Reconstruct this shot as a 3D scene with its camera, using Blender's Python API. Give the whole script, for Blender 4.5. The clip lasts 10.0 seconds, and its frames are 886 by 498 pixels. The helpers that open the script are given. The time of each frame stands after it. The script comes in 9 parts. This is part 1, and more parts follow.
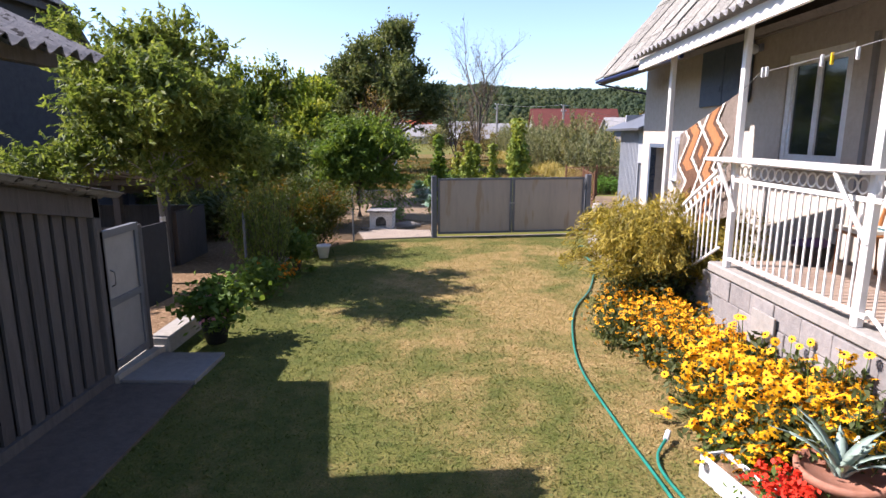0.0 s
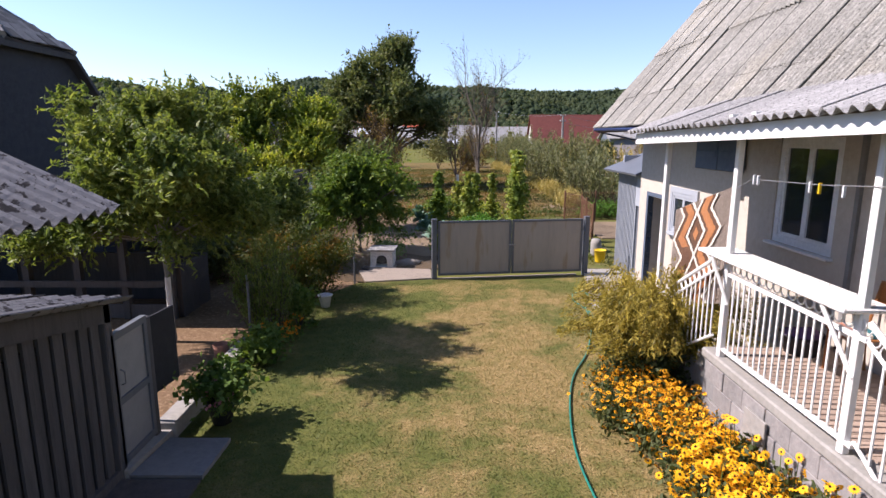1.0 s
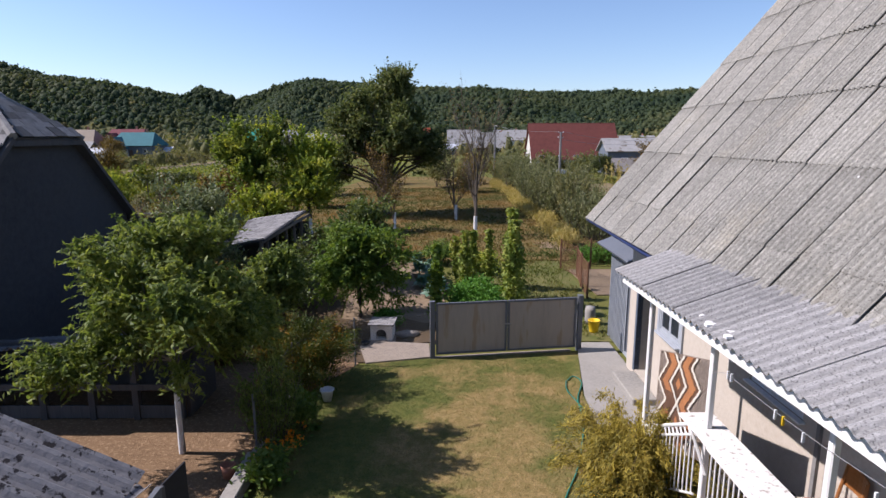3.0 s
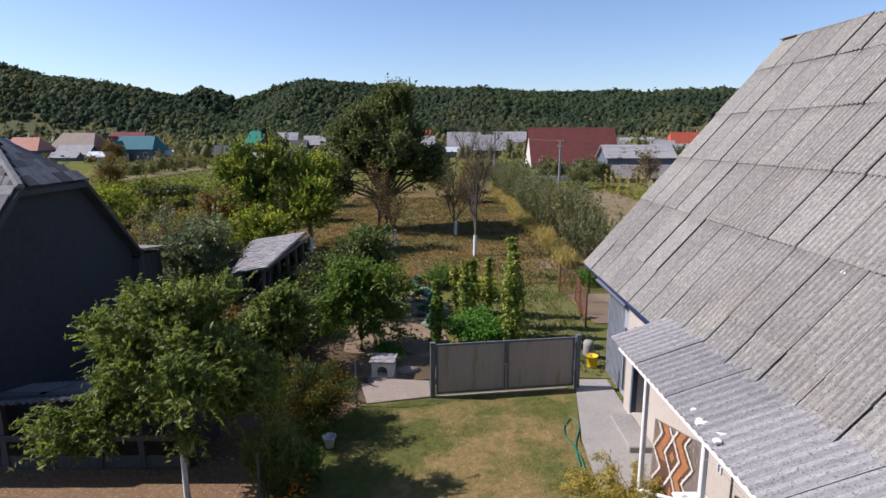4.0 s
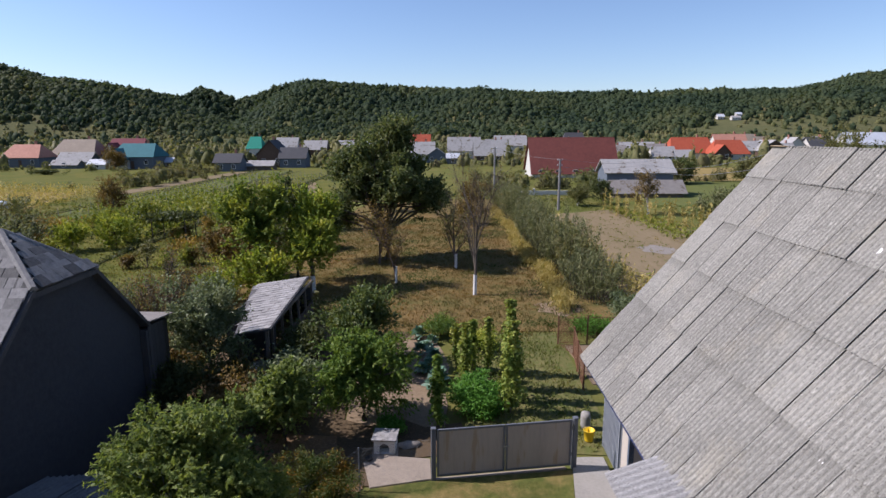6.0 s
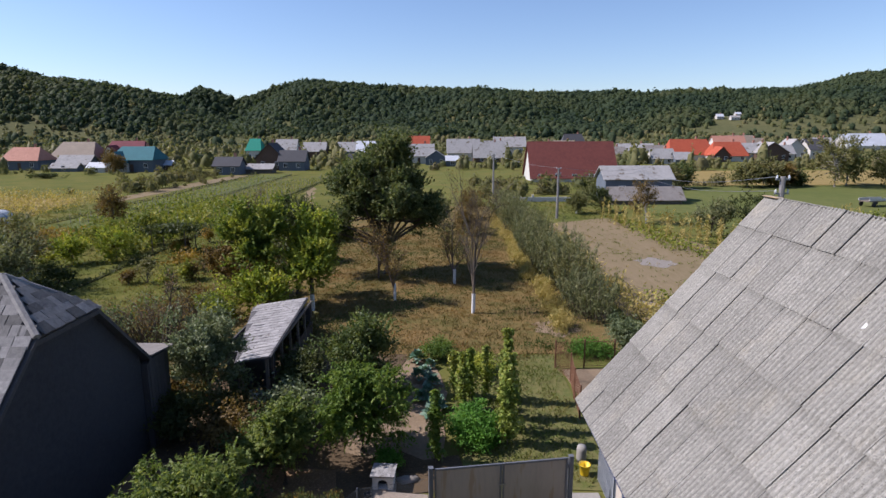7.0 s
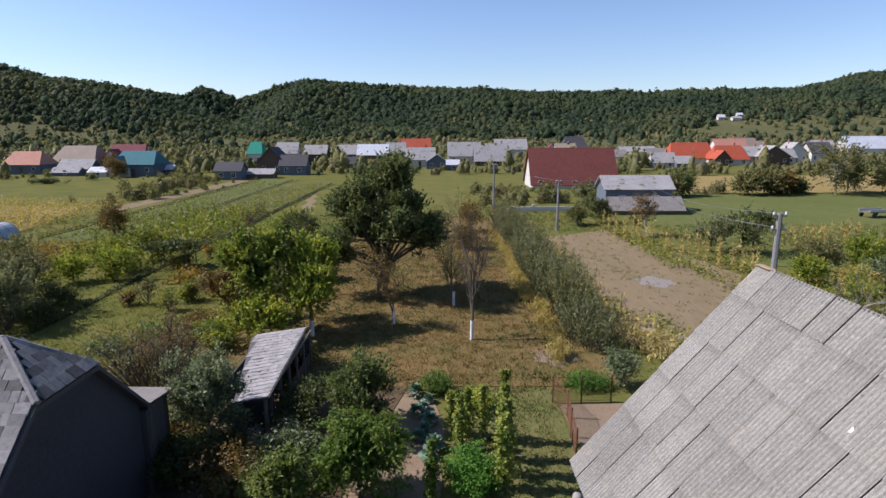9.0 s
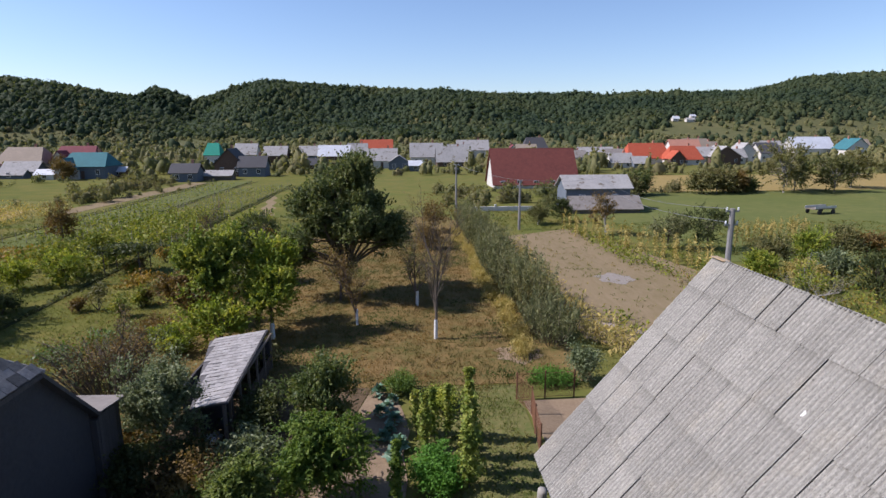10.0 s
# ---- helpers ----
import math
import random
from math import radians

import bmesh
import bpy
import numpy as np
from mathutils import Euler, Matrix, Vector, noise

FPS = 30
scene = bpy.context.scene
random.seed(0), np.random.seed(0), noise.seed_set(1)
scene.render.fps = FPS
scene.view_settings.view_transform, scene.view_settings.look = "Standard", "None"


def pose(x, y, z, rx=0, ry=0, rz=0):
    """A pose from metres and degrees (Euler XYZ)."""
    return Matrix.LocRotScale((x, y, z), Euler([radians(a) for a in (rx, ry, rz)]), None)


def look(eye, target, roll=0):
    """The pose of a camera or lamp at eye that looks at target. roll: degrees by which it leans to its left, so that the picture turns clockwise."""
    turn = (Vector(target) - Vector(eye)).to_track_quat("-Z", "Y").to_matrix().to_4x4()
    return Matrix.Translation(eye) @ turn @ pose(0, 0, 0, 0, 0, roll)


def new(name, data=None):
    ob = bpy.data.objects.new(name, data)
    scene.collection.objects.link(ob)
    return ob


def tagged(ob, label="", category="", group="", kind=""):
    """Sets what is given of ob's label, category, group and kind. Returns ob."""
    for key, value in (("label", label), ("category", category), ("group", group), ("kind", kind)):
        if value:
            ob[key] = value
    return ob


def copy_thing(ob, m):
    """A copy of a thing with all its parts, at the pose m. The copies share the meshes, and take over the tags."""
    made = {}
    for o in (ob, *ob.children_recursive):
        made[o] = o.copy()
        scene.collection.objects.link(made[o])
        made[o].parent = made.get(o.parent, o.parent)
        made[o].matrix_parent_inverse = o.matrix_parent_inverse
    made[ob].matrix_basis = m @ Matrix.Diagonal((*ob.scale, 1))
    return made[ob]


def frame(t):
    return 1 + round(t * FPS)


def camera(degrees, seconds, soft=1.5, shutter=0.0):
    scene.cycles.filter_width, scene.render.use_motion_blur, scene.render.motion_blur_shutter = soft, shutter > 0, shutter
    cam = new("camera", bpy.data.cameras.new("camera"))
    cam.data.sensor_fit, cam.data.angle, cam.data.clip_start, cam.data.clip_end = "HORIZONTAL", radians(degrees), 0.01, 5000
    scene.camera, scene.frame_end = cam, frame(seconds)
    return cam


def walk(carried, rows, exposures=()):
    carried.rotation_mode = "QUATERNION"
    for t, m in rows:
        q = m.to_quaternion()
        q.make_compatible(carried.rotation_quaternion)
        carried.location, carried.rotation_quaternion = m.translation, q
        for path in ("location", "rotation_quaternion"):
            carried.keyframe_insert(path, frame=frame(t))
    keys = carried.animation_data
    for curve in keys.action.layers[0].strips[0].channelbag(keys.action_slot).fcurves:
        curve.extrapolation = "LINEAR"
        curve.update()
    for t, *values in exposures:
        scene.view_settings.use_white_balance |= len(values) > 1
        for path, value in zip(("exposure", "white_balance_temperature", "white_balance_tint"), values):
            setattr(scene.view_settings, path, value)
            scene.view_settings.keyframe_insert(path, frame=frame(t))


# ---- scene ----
cam = camera(75.9, 10.0)
METRES, EYE, TILT, LEAN, TURN = 9.4, 2.36, -11.2, 0.0, 0.0
ROWS = [
    (0.0, 0.0, 0.0, 0.0, 0.0, 0.0, -0.0),
    (0.5, 0.0004, -0.007, 0.0511, -0.01, 0.03, -0.08),
    (1.0, -0.0017, -0.0169, 0.1036, -0.06, 0.09, -0.07),
    (1.5, -0.002, -0.0291, 0.1581, -0.07, 0.05, -0.04),
    (2.0, -0.001, -0.0401, 0.2118, -0.02, 0.05, 0.01),
    (2.5, 0.0012, -0.0504, 0.2631, -0.09, 0.03, 0.07),
    (4.0, 0.0029, -0.0834, 0.429, -0.12, -0.09, 0.18),
    (4.5, 0.0015, -0.0923, 0.4855, -0.08, -0.09, 0.17),
    (5.0, -0.0024, -0.1018, 0.5454, -0.06, -0.1, 0.22),
    (5.5, -0.0008, -0.1129, 0.6086, -0.08, -0.15, 0.2),
    (7.0, 0.0089, -0.144, 0.789, -0.16, -0.34, 0.21),
    (7.5, 0.0101, -0.1557, 0.8509, -0.18, -0.41, 0.21),
    (8.0, 0.0132, -0.1649, 0.9161, -0.15, -0.5, 0.23),
    (8.5, 0.019, -0.1647, 0.9539, -0.09, -0.55, 0.2),
    (9.0, 0.0236, -0.156, 0.9561, -0.04, -0.46, 0.15),
    (9.5, 0.0272, -0.1473, 0.951, -0.81, -0.44, 0.31),
    (10.0, 0.0289, -0.1423, 0.9435, -3.71, -0.37, 0.89),
]
walk(cam, [(t, pose(0, 0, EYE, TILT, LEAN, TURN) @ pose(METRES * x, METRES * y, METRES * z, 90 + pitch, roll, yaw)) for t, x, y, z, yaw, pitch, roll in ROWS],
     [(0.0, 1.44, 6450, 23), (1.0, 1.02, 6420, 23), (2.5, 0.65, 6270, 21), (4.0, 0.52, 6200, 20), (5.5, 0.48, 6170, 20), (7.0, 0.49, 6180, 20), (10.0, 0.54, 6200, 20)])

# ---- light ----
SUN_FROM = Vector((-0.717, 0.05, 0.695))
world = bpy.data.worlds.new("world")
scene.world = world
world.use_nodes = True
wn = world.node_tree.nodes
sky = wn.new("ShaderNodeTexSky")
sky.sky_type = "NISHITA"
sky.sun_disc = False
sky.sun_elevation = radians(44)
sky.sun_rotation = radians(-86)
sky.air_density = 1.0
sky.dust_density = 0.3
sky.ozone_density = 4.0
wn["Background"].inputs["Strength"].default_value = 0.102
world.node_tree.links.new(sky.outputs[0], wn["Background"].inputs["Color"])
sun_data = bpy.data.lights.new("sun", "SUN")
sun_data.energy = 5.0
sun_data.angle = radians(0.6)
sun_data.color = (1.0, 0.95, 0.88)
sun = new("sun", sun_data)
sun.matrix_world = look(SUN_FROM * 60, (0, 0, 0))

# ---- materials ----


def mix_rgb(nt, fac, a, b, mode="MIX"):
    n = nt.nodes.new("ShaderNodeMix")
    n.data_type, n.blend_type = "RGBA", mode
    for sock, v in ((n.inputs[0], fac), (n.inputs[6], a), (n.inputs[7], b)):
        if isinstance(v, (int, float)):
            sock.default_value = v
        elif isinstance(v, tuple):
            sock.default_value = (*v[:3], 1)
        else:
            nt.links.new(v, sock)
    return n.outputs[2]


def noise_fac(nt, vec, scale, low=0.35, high=0.65, detail=4.0, rough=0.6):
    n = nt.nodes.new("ShaderNodeTexNoise")
    n.inputs["Scale"].default_value = scale
    n.inputs["Detail"].default_value = detail
    n.inputs["Roughness"].default_value = rough
    nt.links.new(vec, n.inputs["Vector"])
    r = nt.nodes.new("ShaderNodeMapRange")
    r.inputs[1].default_value, r.inputs[2].default_value = low, high
    nt.links.new(n.outputs["Fac"], r.inputs[0])
    return r.outputs[0]


def world_vec(nt, stretch=(1, 1, 1), local=False):
    m = nt.nodes.new("ShaderNodeMapping")
    m.inputs["Scale"].default_value = stretch
    if local:
        # each piece takes its own stretch of the pattern along y
        c = nt.nodes.new("ShaderNodeTexCoord")
        info = nt.nodes.new("ShaderNodeObjectInfo")
        shift = nt.nodes.new("ShaderNodeCombineXYZ")
        big = nt.nodes.new("ShaderNodeMath")
        big.operation = "MULTIPLY"
        big.inputs[1].default_value = 60.0
        nt.links.new(info.outputs["Random"], big.inputs[0])
        nt.links.new(big.outputs[0], shift.inputs[1])
        add = nt.nodes.new("ShaderNodeVectorMath")
        nt.links.new(c.outputs["Object"], add.inputs[0])
        nt.links.new(shift.outputs[0], add.inputs[1])
        nt.links.new(add.outputs[0], m.inputs[0])
    else:
        g = nt.nodes.new("ShaderNodeNewGeometry")
        nt.links.new(g.outputs["Position"], m.inputs[0])
    return m.outputs[0]


def surface(name, a, b, c=None, big=1.0, small=12.0, rough=0.85, bump=0.3, metal=0.0, stretch=(1, 1, 1), per_piece=0.0,
            spots=None, spot_scale=30.0, spot_low=0.62, local=False, bump_scale=None, spec=0.3):
    """A worn surface: colours a and b mixed at a large scale, c at a small one, spots on top."""
    m = bpy.data.materials.new(name)
    m.use_nodes = True
    nt = m.node_tree
    p = nt.nodes["Principled BSDF"]
    vec = world_vec(nt, stretch, local)
    col = mix_rgb(nt, noise_fac(nt, vec, big), a, b)
    fine = noise_fac(nt, vec, small, 0.3, 0.7, 6.0, 0.7)
    col = mix_rgb(nt, fine, col, c if c else tuple(v * 0.72 for v in a))
    if spots:
        col = mix_rgb(nt, noise_fac(nt, vec, spot_scale, spot_low, spot_low + 0.06, 3.0), col, spots)
    if per_piece:
        info = nt.nodes.new("ShaderNodeObjectInfo")
        r = nt.nodes.new("ShaderNodeMapRange")
        r.inputs[3].default_value, r.inputs[4].default_value = 1 - per_piece, 1 + per_piece
        nt.links.new(info.outputs["Random"], r.inputs[0])
        hsv = nt.nodes.new("ShaderNodeHueSaturation")
        nt.links.new(r.outputs[0], hsv.inputs["Value"])
        nt.links.new(col, hsv.inputs["Color"])
        col = hsv.outputs[0]
    nt.links.new(col, p.inputs["Base Color"])
    p.inputs["Roughness"].default_value = rough
    p.inputs["Metallic"].default_value = metal
    p.inputs["Specular IOR Level"].default_value = spec
    if bump:
        bn = nt.nodes.new("ShaderNodeBump")
        bn.inputs["Strength"].default_value = bump
        bn.inputs["Distance"].default_value = 0.02
        nt.links.new(noise_fac(nt, vec, bump_scale or small * 2, 0.2, 0.8, 6.0, 0.7), bn.inputs["Height"])
        nt.links.new(bn.outputs[0], p.inputs["Normal"])
    return m


def dry_mask(nt):
    """Where the lawn is parched: ragged patches, most in its middle."""
    g = nt.nodes.new("ShaderNodeNewGeometry")
    off = nt.nodes.new("ShaderNodeVectorMath")
    off.operation = "SUBTRACT"
    off.inputs[1].default_value = (1.45, 8.4, 0.0)
    nt.links.new(g.outputs["Position"], off.inputs[0])
    sc = nt.nodes.new("ShaderNodeVectorMath")
    sc.operation = "MULTIPLY"
    sc.inputs[1].default_value = (0.42, 0.2, 0.0)
    nt.links.new(off.outputs[0], sc.inputs[0])
    ln = nt.nodes.new("ShaderNodeVectorMath")
    ln.operation = "LENGTH"
    nt.links.new(sc.outputs[0], ln.inputs[0])
    n1 = noise_fac(nt, g.outputs["Position"], 0.75, 0.2, 0.8, 5.0, 0.62)
    n2 = noise_fac(nt, g.outputs["Position"], 3.2, 0.2, 0.8, 4.0, 0.65)
    add = nt.nodes.new("ShaderNodeMath")
    add.operation = "MULTIPLY_ADD"
    nt.links.new(n2, add.inputs[0])
    add.inputs[1].default_value = 0.35
    nt.links.new(n1, add.inputs[2])
    sub = nt.nodes.new("ShaderNodeMath")
    sub.operation = "MULTIPLY_ADD"
    nt.links.new(ln.outputs["Value"], sub.inputs[0])
    sub.inputs[1].default_value = -0.30
    nt.links.new(add.outputs[0], sub.inputs[2])
    r = nt.nodes.new("ShaderNodeMapRange")
    r.inputs[1].default_value, r.inputs[2].default_value = 0.26, 0.62
    nt.links.new(sub.outputs[0], r.inputs[0])
    return r.outputs[0]


def lawn_mat():
    m = bpy.data.materials.new("lawn")
    m.use_nodes = True
    nt = m.node_tree
    p = nt.nodes["Principled BSDF"]
    vec = world_vec(nt)
    green = mix_rgb(nt, noise_fac(nt, vec, 5.0, 0.35, 0.65), (0.072, 0.092, 0.021), (0.135, 0.134, 0.036))
    straw = mix_rgb(nt, noise_fac(nt, vec, 7.0, 0.35, 0.65), (0.33, 0.225, 0.10), (0.21, 0.15, 0.055))
    col = mix_rgb(nt, dry_mask(nt), green, straw)
    col = mix_rgb(nt, noise_fac(nt, vec, 45.0, 0.45, 0.7), col, (0.085, 0.086, 0.03))
    nt.links.new(col, p.inputs["Base Color"])
    p.inputs["Roughness"].default_value = 0.95
    p.inputs["Specular IOR Level"].default_value = 0.1
    bn = nt.nodes.new("ShaderNodeBump")
    bn.inputs["Strength"].default_value = 0.7
    bn.inputs["Distance"].default_value = 0.02
    nt.links.new(noise_fac(nt, vec, 60.0, 0.2, 0.8, 6.0, 0.7), bn.inputs["Height"])
    nt.links.new(bn.outputs[0], p.inputs["Normal"])
    return m


def roof_mat(name, mid, dark, light, lichen, pitch):
    """Weathered fibre cement: streaks down the slope, pale grain, lichen, dirt and painted trough shading."""
    m = bpy.data.materials.new(name)
    m.use_nodes = True
    nt = m.node_tree
    p = nt.nodes["Principled BSDF"]
    vec = world_vec(nt)
    own = world_vec(nt, (7.0, 1.3, 7.0), local=True)
    col = mix_rgb(nt, noise_fac(nt, vec, 0.45, 0.36, 0.64, 5.0), mid, dark)
    col = mix_rgb(nt, noise_fac(nt, vec, 1.3, 0.55, 0.75, 5.0), col, lichen)
    col = mix_rgb(nt, noise_fac(nt, own, 1.0, 0.52, 0.85, 5.0, 0.7), col, dark)
    fleck = world_vec(nt, (40.0, 14.0, 40.0), local=True)
    col = mix_rgb(nt, noise_fac(nt, fleck, 1.0, 0.46, 0.74, 5.0, 0.8), col, light)
    streak = world_vec(nt, (26.0, 0.9, 26.0), local=True)
    col = mix_rgb(nt, noise_fac(nt, streak, 1.0, 0.55, 0.9, 4.0, 0.65), col, tuple(v * 0.72 for v in dark))
    col = mix_rgb(nt, noise_fac(nt, vec, 55.0, 0.55, 0.66, 4.0), col, tuple(v * 0.5 for v in dark))
    col = mix_rgb(nt, noise_fac(nt, vec, 11.0, 0.64, 0.70, 5.0, 0.75), col, tuple(v * 0.42 for v in dark))
    # darker band on each sheet just below the lap of the next one
    tc = nt.nodes.new("ShaderNodeTexCoord")
    sep = nt.nodes.new("ShaderNodeSeparateXYZ")
    nt.links.new(tc.outputs["Object"], sep.inputs[0])
    lap = nt.nodes.new("ShaderNodeMapRange")
    lap.inputs[1].default_value, lap.inputs[2].default_value = 0.98, 1.16
    lap.inputs[3].default_value, lap.inputs[4].default_value = 0.0, 0.4
    nt.links.new(sep.outputs["Y"], lap.inputs[0])
    lap_band = nt.nodes.new("ShaderNodeMath")
    lap_band.operation = "MULTIPLY"
    nt.links.new(lap.outputs[0], lap_band.inputs[0])
    nt.links.new(noise_fac(nt, vec, 2.2, 0.3, 0.6, 5.0), lap_band.inputs[1])
    col = mix_rgb(nt, lap_band.outputs[0], col, tuple(v * 0.66 for v in dark))
    # dirt and painted-in corrugation shading along the wave troughs, broken up
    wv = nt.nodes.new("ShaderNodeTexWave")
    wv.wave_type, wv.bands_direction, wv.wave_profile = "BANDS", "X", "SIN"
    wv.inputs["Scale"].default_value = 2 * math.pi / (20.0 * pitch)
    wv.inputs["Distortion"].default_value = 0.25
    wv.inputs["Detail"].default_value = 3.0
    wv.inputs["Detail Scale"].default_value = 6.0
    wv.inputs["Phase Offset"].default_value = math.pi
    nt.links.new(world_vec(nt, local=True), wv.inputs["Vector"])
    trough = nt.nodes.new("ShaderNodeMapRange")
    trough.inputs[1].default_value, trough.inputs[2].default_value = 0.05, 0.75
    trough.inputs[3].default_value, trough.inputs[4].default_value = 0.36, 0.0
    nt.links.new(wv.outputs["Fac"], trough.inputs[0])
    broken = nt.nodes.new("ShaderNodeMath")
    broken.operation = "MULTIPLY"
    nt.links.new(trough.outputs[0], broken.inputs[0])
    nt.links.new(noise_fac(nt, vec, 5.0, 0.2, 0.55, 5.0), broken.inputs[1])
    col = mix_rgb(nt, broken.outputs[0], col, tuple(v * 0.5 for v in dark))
    info = nt.nodes.new("ShaderNodeObjectInfo")
    r = nt.nodes.new("ShaderNodeMapRange")
    r.inputs[3].default_value, r.inputs[4].default_value = 0.9, 1.1
    nt.links.new(info.outputs["Random"], r.inputs[0])
    hsv = nt.nodes.new("ShaderNodeHueSaturation")
    nt.links.new(r.outputs[0], hsv.inputs["Value"])
    nt.links.new(col, hsv.inputs["Color"])
    nt.links.new(hsv.outputs[0], p.inputs["Base Color"])
    p.inputs["Roughness"].default_value = 0.95
    p.inputs["Specular IOR Level"].default_value = 0.2
    bn = nt.nodes.new("ShaderNodeBump")
    bn.inputs["Strength"].default_value = 0.5
    bn.inputs["Distance"].default_value = 0.015
    nt.links.new(noise_fac(nt, vec, 30.0, 0.2, 0.8, 6.0, 0.7), bn.inputs["Height"])
    nt.links.new(bn.outputs[0], p.inputs["Normal"])
    return m


def leafy(name, *cols, through_light=0.35, rough=0.6, patch=0.5, patch_scale=1.3, detail=2.0, dry=False, spec=0.2, tint=(1.0, 1.0, 0.45)):
    """Foliage whose leaves differ one by one and patch by patch."""
    m = bpy.data.materials.new(name)
    m.use_nodes = True
    nt = m.node_tree
    p = nt.nodes["Principled BSDF"]
    g = nt.nodes.new("ShaderNodeNewGeometry")
    ramp = nt.nodes.new("ShaderNodeValToRGB")
    ramp.color_ramp.elements[0].color = (*cols[0], 1)
    ramp.color_ramp.elements[1].color = (*cols[-1], 1)
    for i, cc in enumerate(cols[1:-1]):
        e = ramp.color_ramp.elements.new((i + 1) / (len(cols) - 1))
        e.color = (*cc, 1)
    add = nt.nodes.new("ShaderNodeMath")
    add.operation = "MULTIPLY_ADD"
    nt.links.new(g.outputs["Random Per Island"], add.inputs[0])
    add.inputs[1].default_value = 1 - patch
    sc = nt.nodes.new("ShaderNodeMath")
    sc.operation = "MULTIPLY"
    sc.inputs[1].default_value = patch
    nt.links.new(dry_mask(nt) if dry else noise_fac(nt, g.outputs["Position"], patch_scale, 0.35, 0.65, detail), sc.inputs[0])
    nt.links.new(sc.outputs[0], add.inputs[2])
    nt.links.new(add.outputs[0], ramp.inputs[0])
    nt.links.new(ramp.outputs[0], p.inputs["Base Color"])
    p.inputs["Roughness"].default_value = rough
    p.inputs["Specular IOR Level"].default_value = spec
    tr = nt.nodes.new("ShaderNodeBsdfTranslucent")
    nt.links.new(mix_rgb(nt, 1.0, ramp.outputs[0], tint, "MULTIPLY"), tr.inputs["Color"])
    mx = nt.nodes.new("ShaderNodeMixShader")
    mx.inputs[0].default_value = through_light
    nt.links.new(p.outputs[0], mx.inputs[1])
    nt.links.new(tr.outputs[0], mx.inputs[2])
    nt.links.new(mx.outputs[0], nt.nodes["Material Output"].inputs[0])
    return m


M = {}
M["lawn"] = lawn_mat()
M["grass"] = surface("grass", (0.07, 0.09, 0.022), (0.15, 0.12, 0.042), (0.11, 0.115, 0.03), big=0.22, small=1.6, bump=0.8, bump_scale=10, spec=0.03)
M["orchard"] = surface("orchard_grass", (0.135, 0.094, 0.04), (0.045, 0.066, 0.017), (0.18, 0.118, 0.05), big=0.32, small=1.8, bump=0.8, bump_scale=14, spec=0.03)
M["bean_ground"] = surface("thin_grass_earth", (0.10, 0.108, 0.034), (0.062, 0.098, 0.022), (0.16, 0.135, 0.06), big=0.5, small=3.5, bump=0.9, bump_scale=14, spec=0.03)
M["meadow"] = surface("meadow", (0.10, 0.116, 0.036), (0.135, 0.137, 0.047), (0.08, 0.096, 0.03), big=0.07, small=0.6, bump=0.4, spec=0.03)
M["field"] = surface("bare_field", (0.175, 0.135, 0.078), (0.13, 0.105, 0.052), (0.205, 0.158, 0.10), big=0.12, small=1.4, bump=0.5, stretch=(2.5, 0.5, 1), spec=0.03)
M["straw"] = surface("straw_field", (0.216, 0.162, 0.06), (0.162, 0.132, 0.045), (0.252, 0.186, 0.078), big=0.1, small=1.2, bump=0.4, spec=0.03)
M["dirt"] = surface("dirt", (0.165, 0.104, 0.06), (0.115, 0.073, 0.043), (0.21, 0.138, 0.082), big=1.2, small=9, bump=0.9, spots=(0.27, 0.18, 0.11), spot_scale=16, spot_low=0.56, spec=0.03)
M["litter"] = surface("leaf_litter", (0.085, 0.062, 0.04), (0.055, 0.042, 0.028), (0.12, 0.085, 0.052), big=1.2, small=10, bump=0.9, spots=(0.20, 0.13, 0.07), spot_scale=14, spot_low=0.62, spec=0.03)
M["garden"] = surface("garden_soil", (0.205, 0.15, 0.10), (0.155, 0.11, 0.072), (0.245, 0.185, 0.125), big=1.0, small=9, bump=0.9, spec=0.03)
M["concrete"] = surface("concrete", (0.25, 0.235, 0.21), (0.185, 0.176, 0.158), (0.29, 0.272, 0.248), big=0.9, small=16, bump=0.2)
M["concrete_dark"] = surface("concrete_old", (0.19, 0.182, 0.178), (0.14, 0.138, 0.136), (0.22, 0.212, 0.205), big=1.1, small=12, bump=0.3)
# old concrete in a darker copy: the shed's shadow is in the colour
M["path_dark"] = surface("shadowed_path", (0.08, 0.066, 0.058), (0.054, 0.045, 0.04), (0.105, 0.086, 0.074), big=1.1, small=12, bump=0.3)
M["block"] = surface("plinth_block", (0.20, 0.186, 0.178), (0.14, 0.134, 0.13), (0.26, 0.242, 0.23), big=1.6, small=10, bump=0.4, per_piece=0.14)
M["plaster"] = surface("plaster", (0.42, 0.37, 0.31), (0.35, 0.305, 0.255), (0.46, 0.41, 0.35), big=0.8, small=10, bump=0.25)
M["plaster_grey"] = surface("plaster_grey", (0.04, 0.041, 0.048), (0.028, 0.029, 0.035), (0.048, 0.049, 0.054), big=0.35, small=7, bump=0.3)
M["white"] = surface("white_paint", (0.70, 0.69, 0.67), (0.62, 0.61, 0.59), (0.68, 0.66, 0.63), big=2.0, small=14, rough=0.5, bump=0.08)
M["white_worn"] = surface("worn_white_paint", (0.68, 0.67, 0.65), (0.58, 0.57, 0.55), (0.64, 0.62, 0.59), big=2.0, small=14, rough=0.55, bump=0.15, spots=(0.33, 0.29, 0.25), spot_scale=16, spot_low=0.6)
